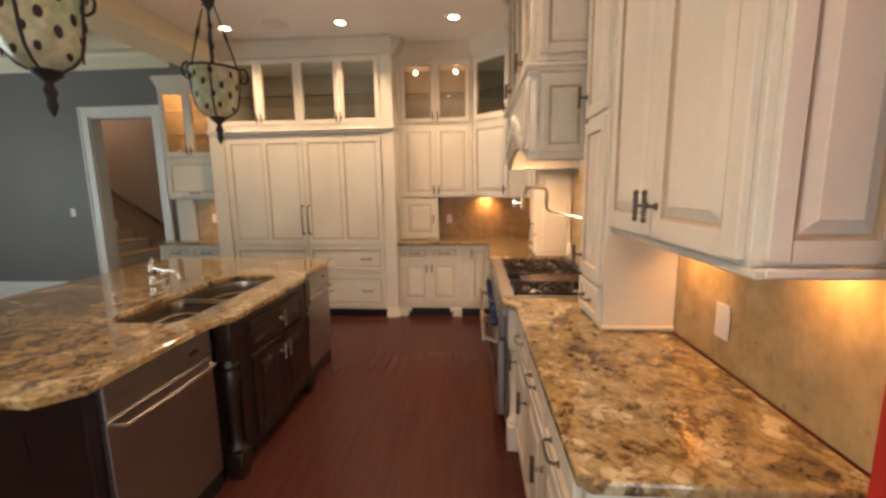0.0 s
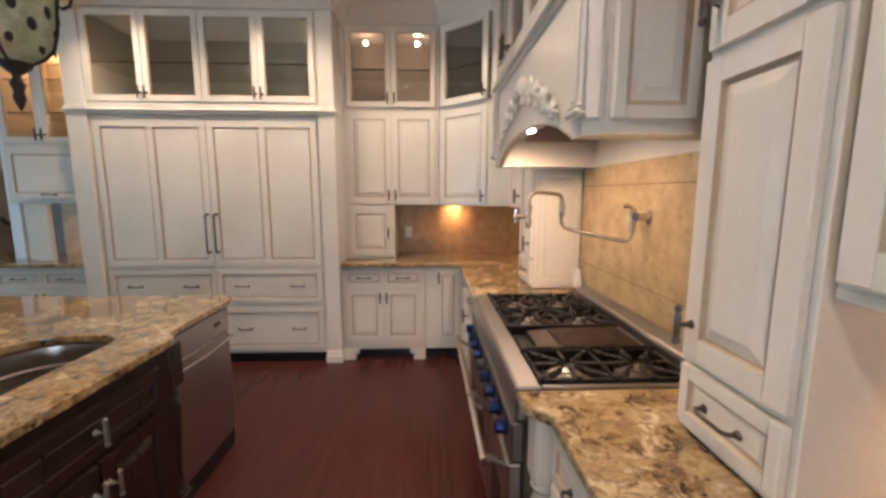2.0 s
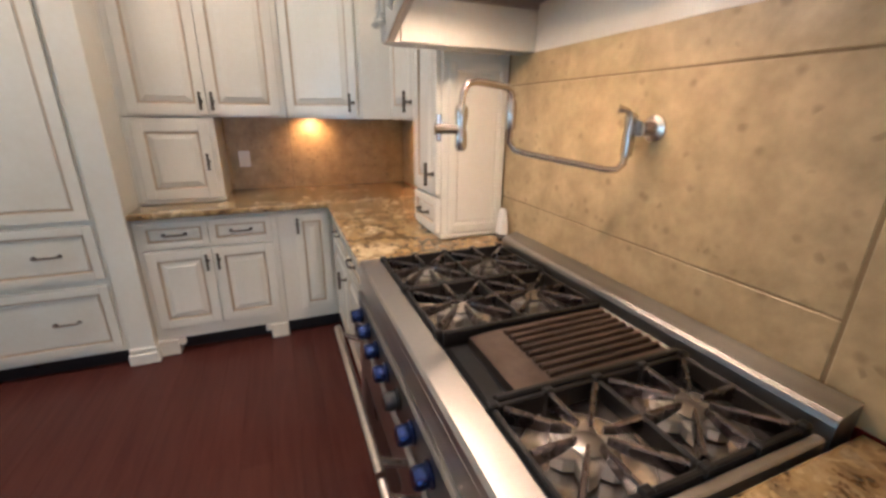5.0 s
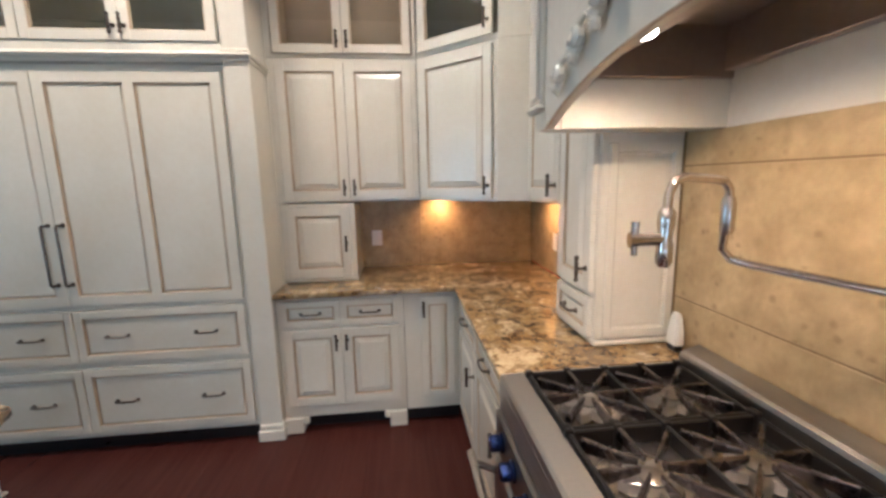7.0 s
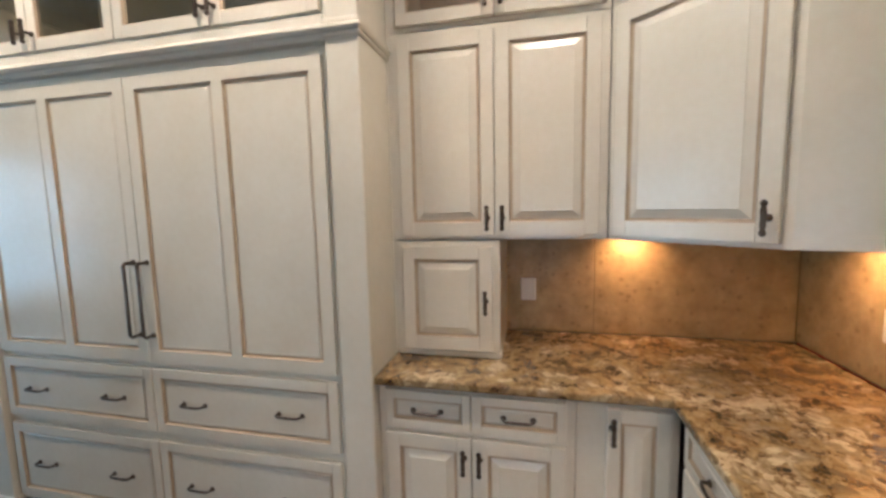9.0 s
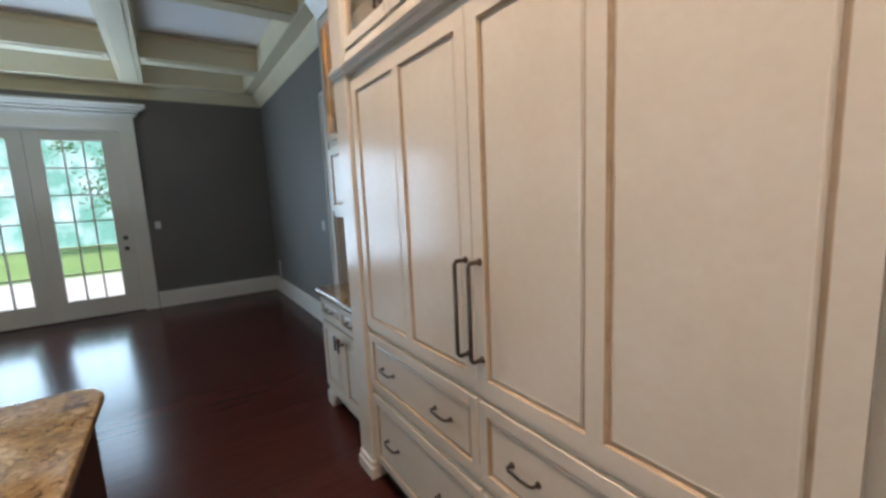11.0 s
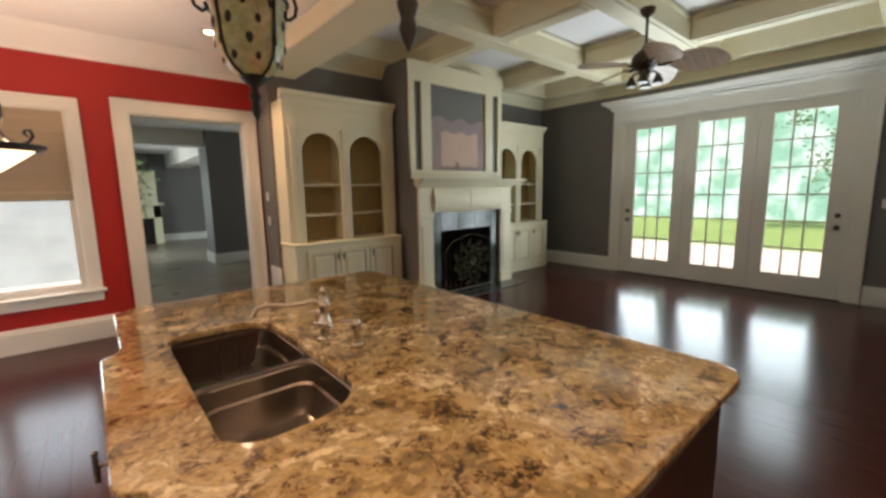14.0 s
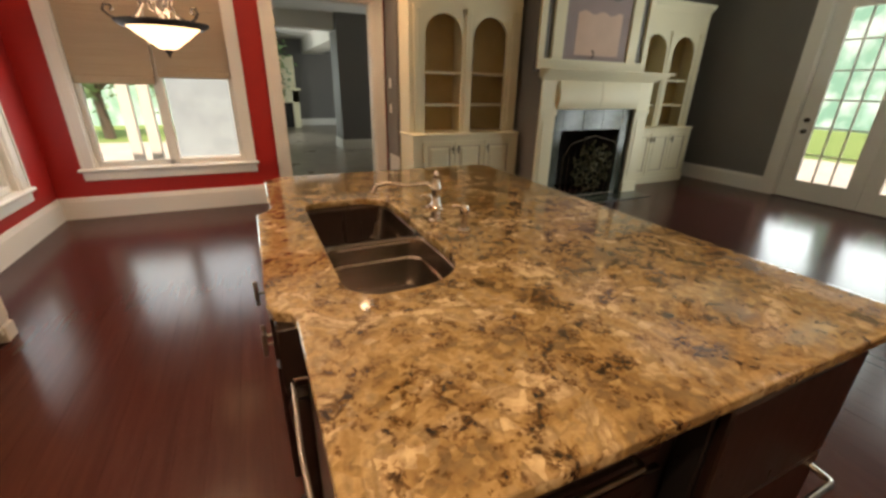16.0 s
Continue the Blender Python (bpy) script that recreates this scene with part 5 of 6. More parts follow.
# glass cabinet above the hood
t = thing("glass_wall_cabinet", "cream glass-door cabinet above the range hood", "cabinet", HX + 0.02, HY1, 0, -90)
carcass(t, HW, HD - 0.02, 2.196, 3.03, True, shelves=(2.6,))
for i in range(4):
    door(t, 0.012 + i * (HW - 0.024) / 4, 2.205, (HW - 0.03) / 4, 0.80, 0.0, "glass", [("cross", (HW - 0.03) / 4 - 0.026 if i % 2 == 0 else 0.026, 0.07)], 0.05)
d = door(t, 0, 0, HD - 0.29, 0.78, 0, "raised", [], 0.045, name="side_panel")
d.matrix_local = pose(HW, 0.02, 2.215, 0, 0, 90)

# ---------------- bar beside the stair door ----------------
BX0, BX1 = -3.24, -2.372
t = thing("base_cabinet", "cream bar base cabinet with bracket feet", "cabinet", BX0, 5.21, 0)
w = BX1 - BX0
carcass(t, w, NY - 5.21 - 0.003, 0.105, 0.883)
for i in (0, 1):
    door(t, 0.03 + i * 0.405, 0.705, 0.40, 0.155, 0.0, "flat", [("bail", 0.20, 0.078)], 0.035, name="drawer")
    door(t, 0.03 + i * 0.405, 0.165, 0.40, 0.52, 0.0, "raised", [("cross", 0.37 if i == 0 else 0.03, 0.44)])
feet(t, w)
t = thing("granite_counter", "gold and brown granite bar top", "countertop")
part("slab", Geo().prism([(BX0 - 0.03, NY - 0.004), (BX0 - 0.03, 5.18), (BX0, 5.165), (BX1 - 0.002, 5.165), (BX1 - 0.002, NY - 0.004)], 0.884, 0.92, 0.008), GRANITE, t)
UY = 5.315
t = thing("wall_cabinet", "cream bar cabinet with a lift-up door and glass doors", "cabinet", BX0 + 0.13, UY, 0)
w = BX1 - BX0 - 0.13
carcass(t, w, NY - UY - 0.003, 1.96, 2.80, True, shelves=(2.24, 2.52))
part("lift_box", Geo().box(0, w, 0, NY - UY - 0.003, 1.45, 1.958, 0.003), CREAM, t)
door(t, 0.03, 1.49, w - 0.06, 0.44, 0.0, "flat", [("bail", (w - 0.06) / 2, 0.035)], 0.05, name="lift_door")
for i in (0, 1):
    door(t, 0.02 + i * (w - 0.04) / 2, 1.975, (w - 0.04) / 2, 0.80, 0.0, "glass", [("cross", (w - 0.04) / 2 - 0.026 if i == 0 else 0.026, 0.07)], 0.05)
part("crown", Geo().profile((0, 0), (w, 0), [(-0.05, 2.80), (0.01, 2.80), (0.06, 2.87), (0.09, 2.90), (0.09, 2.92), (-0.05, 2.92)], (0, -1)), CREAM, t)
t = thing("bar_post", "cream upright post between bar top and cabinet", "cabinet post", BX0 + 0.29, UY + 0.01, 0)
part("post", Geo().box(0, 0.14, 0, 0.05, 0.92, 1.449, 0.006), CREAM, t)
part("side_panel", Geo().box(-0.16, 0.0, 0.10, 0.115, 0.92, 1.449, 0.003), CREAM, t)
part("knob", Geo().lathe([(0.012, 0), (0.015, 0.02), (0.010, 0.03)], 10, (-0.04, 0.085, 1.18)), BRONZE, t, "dark knob", True)
part("niche_back", Geo().box(-0.16, BX1 - BX0 - 0.292, NY - UY - 0.03, NY - UY - 0.014, 0.921, 1.449), SPLASH, t, "tan stone niche back")

# ---------------- fireplace ----------------
CX0, CX1, CY, UYF = -5.95, -3.97, -0.13, -0.33
t = thing("fireplace", "cream painted fireplace with marble surround and overmantel", "fireplace")
for nm, x0, x1, y1, z0, z1 in (("breast_side", CX0, CX0 + 0.26, CY - 0.03, 0, 1.24), ("breast_side", CX1 - 0.26, CX1, CY - 0.03, 0, 1.24), ("breast_lintel", CX0, CX1, CY - 0.03, 1.24, 1.70), ("breast_upper", CX0, CX1, UYF - 0.03, 1.70, 3.355)):
    part(nm, Geo().box(x0, x1, LY + 0.002, y1, z0, z1), GREY, t, "grey painted chimney breast")
part("firebox", Geo().box(CX0 + 0.26, CX1 - 0.26, LY + 0.003, LY + 0.08, 0.01, 1.24).box(CX0 + 0.26, CX0 + 0.44, LY + 0.08, CY - 0.12, 0.01, 1.24).box(CX1 - 0.44, CX1 - 0.26, LY + 0.08, CY - 0.12, 0.01, 1.24)
     .box(CX0 + 0.44, CX1 - 0.44, LY + 0.08, CY - 0.12, 1.0, 1.24), SOOT, t, "black sooty firebox")
for x0, x1, z0, z1 in ((CX0 + 0.262, CX0 + 0.44, 0.012, 1.236), (CX1 - 0.44, CX1 - 0.262, 0.012, 1.236), (CX0 + 0.442, CX0 + 0.81, 0.96, 1.236), (CX0 + 0.814, CX1 - 0.814, 0.96, 1.236), (CX1 - 0.81, CX1 - 0.442, 0.96, 1.236)):
    part("marble_slip", Geo().box(x0, x1, CY - 0.12, CY - 0.06, z0, z1, 0.002), SLATE, t, "dark green polished marble")
for x in (CX0, CX1 - 0.26):
    g = Geo().box(x, x + 0.26, CY - 0.03, CY, 0, 1.24, 0.004).box(x - 0.015, x + 0.275, CY - 0.03, CY + 0.025, 0, 0.16, 0.006)
    g.box(x + 0.05, x + 0.21, CY, CY + 0.012, 0.24, 1.10, 0.006).box(x - 0.012, x + 0.272, CY - 0.03, CY + 0.02, 1.17, 1.24, 0.008)
    part("leg", g, COFFER, t)
g = Geo().box(CX0, CX1, CY - 0.03, CY, 1.24, 1.60, 0.004)
g.rings([[(u, CY + o, z) for o, z in ((-0.02, 1.245), (0.006, 1.25), (0.030, 1.30), (0.045, 1.38), (0.045, 1.45), (0.030, 1.53), (0.010, 1.595), (-0.02, 1.598))] for u in (CX0 + 0.27, -4.965)])
g.rings([[(u, CY + o, z) for o, z in ((-0.02, 1.245), (0.006, 1.25), (0.030, 1.30), (0.045, 1.38), (0.045, 1.45), (0.030, 1.53), (0.010, 1.595), (-0.02, 1.598))] for u in (-4.955, CX1 - 0.27)])
part("frieze", g, COFFER, t, "swelling cream frieze", True)
g = Geo()
for k, (o, z) in enumerate(((0.03, 1.60), (0.06, 1.625), (0.10, 1.65), (0.15, 1.675), (0.19, 1.70))):
    g.box(CX0 - o, CX1 + min(o, 0.06) + 0.0, CY - 0.03, CY + o, z, z + 0.027, 0.01)
part("mantel_shelf", g, COFFER, t, "moulded cream mantel shelf")
g = Geo()
for x0, x1 in ((CX0 + 0.02, CX0 + 0.12), (CX0 + 0.24, CX0 + 0.42), (CX1 - 0.42, CX1 - 0.24), (CX1 - 0.12, CX1 - 0.02)):
    g.box(x0, x1, UYF - 0.03, UYF + 0.012, 1.75, 3.20, 0.005)
g.box(CX0 + 0.02, CX1 - 0.02, UYF - 0.03, UYF + 0.014, 1.73, 1.86, 0.005).box(CX0 + 0.02, CX1 - 0.02, UYF - 0.03, UYF + 0.013, 3.08, 3.36, 0.005)
part("overmantel_frame", g, COFFER, t)
part("overmantel_panel", Geo().box(CX0 + 0.42, CX1 - 0.42, UYF - 0.03, UYF - 0.022, 1.86, 3.08), GREY, t, "grey painted recess")
# bare patches with wavy upper edges
def patch(name, x0, x1, z0, z1, wave, y, m, label):
    n = 14
    top = [(x0 + (x1 - x0) * i / n, z1 + wave * math.sin(i * 1.15 + 0.4)) for i in range(n + 1)]
    ring = [(x1, z0), (x0, z0)] + top
    part(name, Geo().rings([[(x, y, z) for x, z in ring], [(x, y + 0.003, z) for x, z in ring]]), m, t, label)


patch("undercoat_patch", CX0 + 0.425, CX1 - 0.425, 1.865, 2.62, 0.035, UYF - 0.022, MAUVE, "faded mauve undercoat")
patch("bare_plaster", CX0 + 0.58, CX1 - 0.62, 1.92, 2.43, 0.022, UYF - 0.0185, PINK, "unpainted pink plaster patch")
g = Geo().tube([(-4.90, UYF - 0.018, 1.98), (-4.90, UYF + 0.01, 1.97), (-4.905, UYF + 0.015, 1.91), (-4.88, UYF + 0.01, 1.885)], 0.008, 6)
part("cable_end", g, BLACK, t, "dark cable stub")
structure("trim_hearth", Geo().box(CX0 + 0.02, CX1 - 0.02, CY - 0.16, CY + 0.36, 0.0, 0.012, 0.003), SLATE, "flush dark marble hearth")
# fire screen with a round ornament
t = thing("fire_screen", "black wrought-iron fire screen with a round floral ornament", "fire screen", -4.93, CY + 0.05, 0.012)
g = Geo().tube([(-0.52, 0, 0.0), (-0.52, 0, 0.62), (-0.40, 0, 0.78), (0, 0, 0.88), (0.40, 0, 0.78), (0.52, 0, 0.62), (0.52, 0, 0.0)], 0.007, 8)
g.tube([(-0.52, 0, 0.03), (0.52, 0, 0.03)], 0.010, 8)
part("frame", g, BRONZE, t)
for k in range(9):
    x = -0.42 + k * 0.105
    part("bar", Geo().tube([(x, 0, 0.03), (x, 0, 0.80 - 0.25 * (x / 0.5) ** 2)], 0.004, 6), BRONZE, t)
g = Geo()
rg = random.Random(21)
for k in range(11):  # scrolling stems with flowers and leaves
    a0 = 2 * math.pi * k / 11
    pts, rad = [], []
    for i in range(9):
        q = i / 8
        a, d = a0 + 1.5 * q + rg.uniform(-0.04, 0.04), 0.05 + 0.27 * q
        pts.append((d * math.cos(a) * 1.1, 0.018 + 0.012 * math.sin(3 * q), 0.44 + d * math.sin(a)))
        rad.append(0.009 - 0.004 * q)
    g.tube(pts, rad, 6)
    for i in (3, 5, 7, 8):
        x, y, z = pts[i]
        for j in range(3):
            a, d = a0 + 2.1 * j + rg.uniform(-0.5, 0.5), rg.uniform(0.045, 0.075)
            g.tube([(x, y, z), (x + 0.55 * d * math.cos(a), y + 0.014, z + 0.55 * d * math.sin(a)), (x + d * math.cos(a), y + 0.004, z + d * math.sin(a))], [0.006, rg.uniform(0.014, 0.022), 0.003], 6)
for k in range(7):
    a = 2 * math.pi * k / 7
    g.tube([(0, 0.03, 0.44), (0.05 * math.cos(a), 0.042, 0.44 + 0.05 * math.sin(a)), (0.095 * math.cos(a), 0.03, 0.44 + 0.095 * math.sin(a))], [0.008, 0.026, 0.008], 6)
part("ornament", g, VERDIGRIS, t, "aged metal flower ornament", True)


# ---------------- bookcases ----------------
def bookcase(x_left, label):
    """Built-in bookcase facing north; x_left is its left end as seen from the room (the greater x)."""
    t = thing("bookcase", label, "bookcase", x_left, -0.60, 0, 180, "bookcases beside the fireplace")
    W_ = 1.56
    D = 0.347
    part("base", Geo().box(0, W_, -0.13, D, 0.0, 0.90, 0.004), COFFER, t)
    part("base_top", Geo().box(-0.02, W_ + 0.0, -0.155, D, 0.90, 0.935, 0.01), COFFER, t)
    part("plinth", Geo().box(-0.006, W_, -0.145, -0.13, 0, 0.12, 0.005), COFFER, t)
    for i in range(3):
        door(t, 0.14 + i * 0.44, 0.16, 0.425, 0.68, -0.13, "raised", [("cross", 0.395 if i == 0 else 0.03, 0.58)], 0.06, mats=(COFFER, GLAZE))
    ox = ((0.21, 0.71), (0.86, 1.36))
    # face frame with two arches
    g = Geo()
    z0, zs, z1, zt = 0.935, 2.05, 2.30, 2.62
    g.box(0, ox[0][0], -0.0, 0.03, z0, zs).box(ox[0][1], ox[1][0], 0, 0.03, z0, zs).box(ox[1][1], W_, 0, 0.03, z0, zs)
    g.box(0, ox[0][0], 0, 0.03, zs, zt).box(ox[0][1], ox[1][0], 0, 0.03, zs, zt).box(ox[1][1], W_, 0, 0.03, zs, zt)
    for a, b in ox:
        n, r = 14, (b - a) / 2
        for i in range(n):
            p, q = (math.pi * (1 - k / n) for k in (i, i + 1))
            xa, xb = (a + b) / 2 + r * math.cos(p), (a + b) / 2 + r * math.cos(q)
            za, zb = zs + r * math.sin(p), zs + r * math.sin(q)
            g.add([(xa, 0, za), (xb, 0, zb), (xb, 0, zt), (xa, 0, zt), (xa, 0.03, za), (xb, 0.03, zb), (xb, 0.03, zt), (xa, 0.03, zt)], [(0, 1, 2, 3), (7, 6, 5, 4), (0, 4, 5, 1)])
    part("face_frame", g, COFFER, t)
    for a in (0.06, 0.745, 1.42):
        part("fluted_strip", Geo().box(a, a + 0.08, -0.016, 0.0, 0.95, 2.36, 0.008).box(a - 0.008, a + 0.088, -0.026, 0, 2.30, 2.36, 0.008), COFFER, t)
    part("side", Geo().box(0, 0.02, 0.03, D, 0.935, 2.62), COFFER, t)
    part("side", Geo().box(W_ - 0.02, W_, 0.03, D, 0.935, 2.62), COFFER, t)
    part("back_panel", Geo().box(0.02, W_ - 0.02, D - 0.012, D - 0.002, 0.935, 2.62), TANWOOD, t, "tan painted back")
    part("divider", Geo().box(0.755, 0.80, 0.03, D - 0.013, 0.935, 2.6), COFFER, t)
    for z in (1.255, 1.64):
        for a, b in ((0.02, 0.755), (0.80, W_ - 0.02)):
            part("shelf", Geo().box(a, b, 0.035, D - 0.013, z, z + 0.028, 0.004), COFFER, t)
    part("crown", Geo().box(-0.0, W_, -0.01, D, 2.60, 2.66, 0.004).profile((-0.03, 0), (W_, 0), [(-0.02, 2.64), (0.015, 2.64), (0.03, 2.68), (0.075, 2.72), (0.085, 2.76), (-0.02, 2.76)], (0, -1)), COFFER, t)
    return t


bookcase(-2.34, "cream built-in bookcase with arched shelves, empty")
bookcase(-5.955, "cream arched bookcase in the corner by the french doors")


# ---------------- hanging lamps ----------------
def pendant(x, y):
    t = thing("pendant_lamp", "wrought-iron pendant with a mottled art-glass jar", "pendant lamp", x, y, 0, group="pendants over the island")
    prof = [(0.005, 2.10), (0.05, 2.105), (0.10, 2.135), (0.135, 2.18), (0.152, 2.25), (0.158, 2.33), (0.166, 2.42), (0.172, 2.45)]
    part("glass_jar", Geo().lathe(prof, 28), AMBERGLASS, t, "mottled green and cream glass jar", True)
    g = Geo()
    rg = random.Random(7)
    for row, z in enumerate((2.175, 2.25, 2.325, 2.40)):
        for k in range(8):
            a = 2 * math.pi * (k + 0.5 * (row % 2)) / 8 + rg.uniform(-0.1, 0.1)
            zz = z + rg.uniform(-0.012, 0.012)
            r = np.interp(zz, [p[1] for p in prof], [p[0] for p in prof]) + 0.001
            c, s = math.cos(a), math.sin(a)
            g.m = Matrix.Translation((r * c, r * s, zz)) @ Matrix.Rotation(a, 4, "Z") @ Matrix.Rotation(radians(90), 4, "Y") @ Matrix.Diagonal((1.6, 1.0, 1.0, 1.0))
            q = rg.uniform(0.013, 0.018)
            g.lathe([(q * 0.6, -0.003), (q, 0.0), (q * 0.7, 0.005)], 8)
    part("bead", g, WROUGHT, t, "dark round glass jewels", True)["kind"] = "stuff"
    g = Geo()
    for k in range(4):
        a = math.pi / 2 * k + 0.4
        g.tube([((r + 0.004) * math.cos(a), (r + 0.004) * math.sin(a), z) for r, z in prof], 0.007, 6)
    g.tube([(0.174 * math.cos(a * math.pi / 12), 0.174 * math.sin(a * math.pi / 12), 2.45) for a in range(25)], 0.009, 6)
    part("cage", g, WROUGHT, t)
    for k in range(3):
        a = 2 * math.pi * k / 3 + 0.15
        c, s = math.cos(a), math.sin(a)
        part("scroll", Geo().tube([(r * c, r * s, z) for r, z in ((0.172, 2.45), (0.21, 2.455), (0.235, 2.43), (0.245, 2.395), (0.235, 2.36), (0.205, 2.345), (0.185, 2.36), (0.19, 2.385))], 0.008, 6), WROUGHT, t)
        g = Geo().tube([(0.17 * c, 0.17 * s, 2.45), (0.10 * c, 0.10 * s, 2.69), (0.03 * c, 0.03 * s, 2.93)], 0.006, 6)
        g.tube([(0.118 * c, 0.118 * s, 2.63), (0.10 * c, 0.10 * s, 2.69), (0.083 * c, 0.083 * s, 2.75)], [0.007, 0.014, 0.007], 7)
        part("arm_rod", g, WROUGHT, t)
    g = Geo().lathe([(0.002, 1.905), (0.014, 1.93), (0.024, 1.96), (0.018, 1.985), (0.028, 2.02), (0.016, 2.045), (0.018, 2.06), (0.055, 2.09), (0.06, 2.11)], 14)
    part("finial", g, WROUGHT, t, "", True)
    g = Geo().lathe([(0.012, 2.86), (0.03, 2.89), (0.05, 2.94), (0.055, 2.97), (0.03, 2.99), (0.012, 3.02)], 16).tube([(0, 0, 2.50), (0, 0, 2.88)], 0.008, 6)
    for z in (2.62, 2.76):
        g.lathe([(0.008, z - 0.03), (0.02, z), (0.008, z + 0.03)], 10)
    part("hub", g, WROUGHT, t, "", True)
    part("stem", Geo().tube([(0, 0, 3.0), (0, 0, 3.18)], 0.007, 8), WROUGHT, t)
    part("canopy", Geo().lathe([(0.02, 3.16), (0.06, 3.175), (0.065, 3.198)], 18), WROUGHT, t, "", True)
    return t


pendant(-1.185, 3.47)
pendant(-1.185, 2.22)

t = thing("chandelier", "black wrought-iron bowl chandelier with a lit alabaster shade", "chandelier", -0.02, 0.20, 0)
part("bowl", Geo().lathe([(0.03, 1.725), (0.06, 1.73), (0.12, 1.775), (0.19, 1.83), (0.245, 1.875), (0.25, 1.885)], 32), SHADEGLOW, t, "glowing cream alabaster bowl", True)
g = Geo()
g.rings([[(r * math.cos(a * math.pi / 18), r * math.sin(a * math.pi / 18), z) for a in range(36)] for r, z in ((0.25, 1.875), (0.27, 1.87), (0.315, 1.90), (0.315, 1.915), (0.27, 1.905), (0.25, 1.90), (0.25, 1.875))], False, False)
part("rim", g, WROUGHT, t, "", True)
for k in range(6):
    a = 2 * math.pi * k / 6 + 0.3
    c, s = math.cos(a), math.sin(a)
    P = lambda r, z: (r * c, r * s, z)
    if k % 2 == 0:
        part("scroll", Geo().tube([P(0.28, 1.91), P(0.33, 1.93), P(0.36, 1.965), P(0.345, 2.0), P(0.31, 2.0), P(0.30, 1.975), P(0.318, 1.965)], 0.011, 6), WROUGHT, t)
        part("arm", Geo().tube([P(0.24, 1.91), P(0.16, 1.95), P(0.11, 2.03), P(0.16, 2.10), P(0.155, 2.17), P(0.09, 2.27), P(0.03, 2.35)], 0.012, 6), WROUGHT, t)
    part("inner_scroll", Geo().tube([P(0.02, 1.98), P(0.07, 2.0), P(0.085, 2.05), P(0.06, 2.08), P(0.045, 2.06)], 0.007, 6), WROUGHT, t)
part("column", Geo().lathe([(0.012, 1.88), (0.018, 1.95), (0.030, 2.0), (0.016, 2.06), (0.026, 2.12), (0.034, 2.2), (0.018, 2.28), (0.03, 2.34), (0.05, 2.37), (0.026, 2.40), (0.034, 2.44), (0.012, 2.50)], 16), WROUGHT, t, "", True)
part("finial", Geo().lathe([(0.002, 1.665), (0.012, 1.69), (0.024, 1.705), (0.03, 1.725)], 12), WROUGHT, t, "", True)
part("chain", Geo().tube([(0, 0, 2.48), (0.004, 0, 2.8), (0, 0, 3.17)], 0.006, 6), WROUGHT, t)
part("canopy", Geo().lathe([(0.02, 3.16), (0.06, 3.175), (0.066, 3.198)], 18), BRONZE, t, "", True)
lamp("chandelier_lamp", "AREA", look((-0.02, 0.20, 1.892), (-0.02, 0.20, 3.0)), 17, WARM, 0.34)

# ceiling fan
t = thing("ceiling_fan", "bronze ceiling fan with broad carved leaf blades", "ceiling fan", -5.0, 2.42, 0)
part("canopy", Geo().lathe([(0.02, 3.26), (0.06, 3.29), (0.075, 3.343)], 18), BRONZE, t, "", True)
part("downrod", Geo().tube([(0, 0, 2.98), (0, 0, 3.28)], 0.013, 10), BRONZE, t)
part("motor", Geo().lathe([(0.04, 2.74), (0.09, 2.76), (0.13, 2.80), (0.135, 2.86), (0.11, 2.91), (0.05, 2.95), (0.02, 3.0)], 24), BRONZE, t, "", True)
for k in range(5):
    a = 2 * math.pi * k / 5 + 1.98
    g = Geo()
    g.m = Matrix.Rotation(a, 4, "Z") @ Matrix.Translation((0, 0, 2.80)) @ Matrix.Rotation(radians(-24), 4, "X")
    prof = [(0.18, 0.02), (0.24, 0.07), (0.34, 0.14), (0.48, 0.17), (0.60, 0.15), (0.69, 0.09), (0.74, 0.01)]
    up = [(x, w_, 0.004 - 0.05 * ((x - 0.18) / 0.54) ** 2) for x, w_ in prof] + [(x, -w_, 0.004 - 0.05 * ((x - 0.18) / 0.54) ** 2) for x, w_ in prof[::-1]]
    m = len(prof)
    top_, low = up, [(x, y, z - 0.010) for x, y, z in up]
    faces = [(i, i + 1, 2 * m - 2 - i, 2 * m - 1 - i) for i in range(m - 1)]
    g.add(top_ + low, faces + [tuple(2 * m + i for i in f[::-1]) for f in faces] + [(i, (i + 1) % (2 * m), 2 * m + (i + 1) % (2 * m), 2 * m + i) for i in range(2 * m)])
    b = part("blade", g, FANBLADE, t, "broad tan carved blade", True)
    g = Geo()
    g.m = Matrix.Rotation(a, 4, "Z")
    g.tube([(0.10, 0, 2.79), (0.16, 0, 2.785), (0.26, 0, 2.805)], [0.012, 0.02, 0.012], 8)
    part("blade_arm", g, BRONZE, b)
for k in range(4):
    a = math.pi / 2 * k + 0.3
    c, s = math.cos(a), math.sin(a)
    g = Geo().tube([(0.03 * c, 0.03 * s, 2.72), (0.09 * c, 0.09 * s, 2.73), (0.12 * c, 0.12 * s, 2.70)], 0.010, 7)
    g.lathe([(0.055, 2.60), (0.05, 2.63), (0.03, 2.675), (0.015, 2.70)], 12, (0.125 * c, 0.125 * s, 0))
    part("light_cup", g, BRONZE, t, "small bronze lamp cup", True)
part("light_hub", Geo().lathe([(0.01, 2.62), (0.03, 2.64), (0.05, 2.70), (0.06, 2.745)], 16), BRONZE, t, "", True)

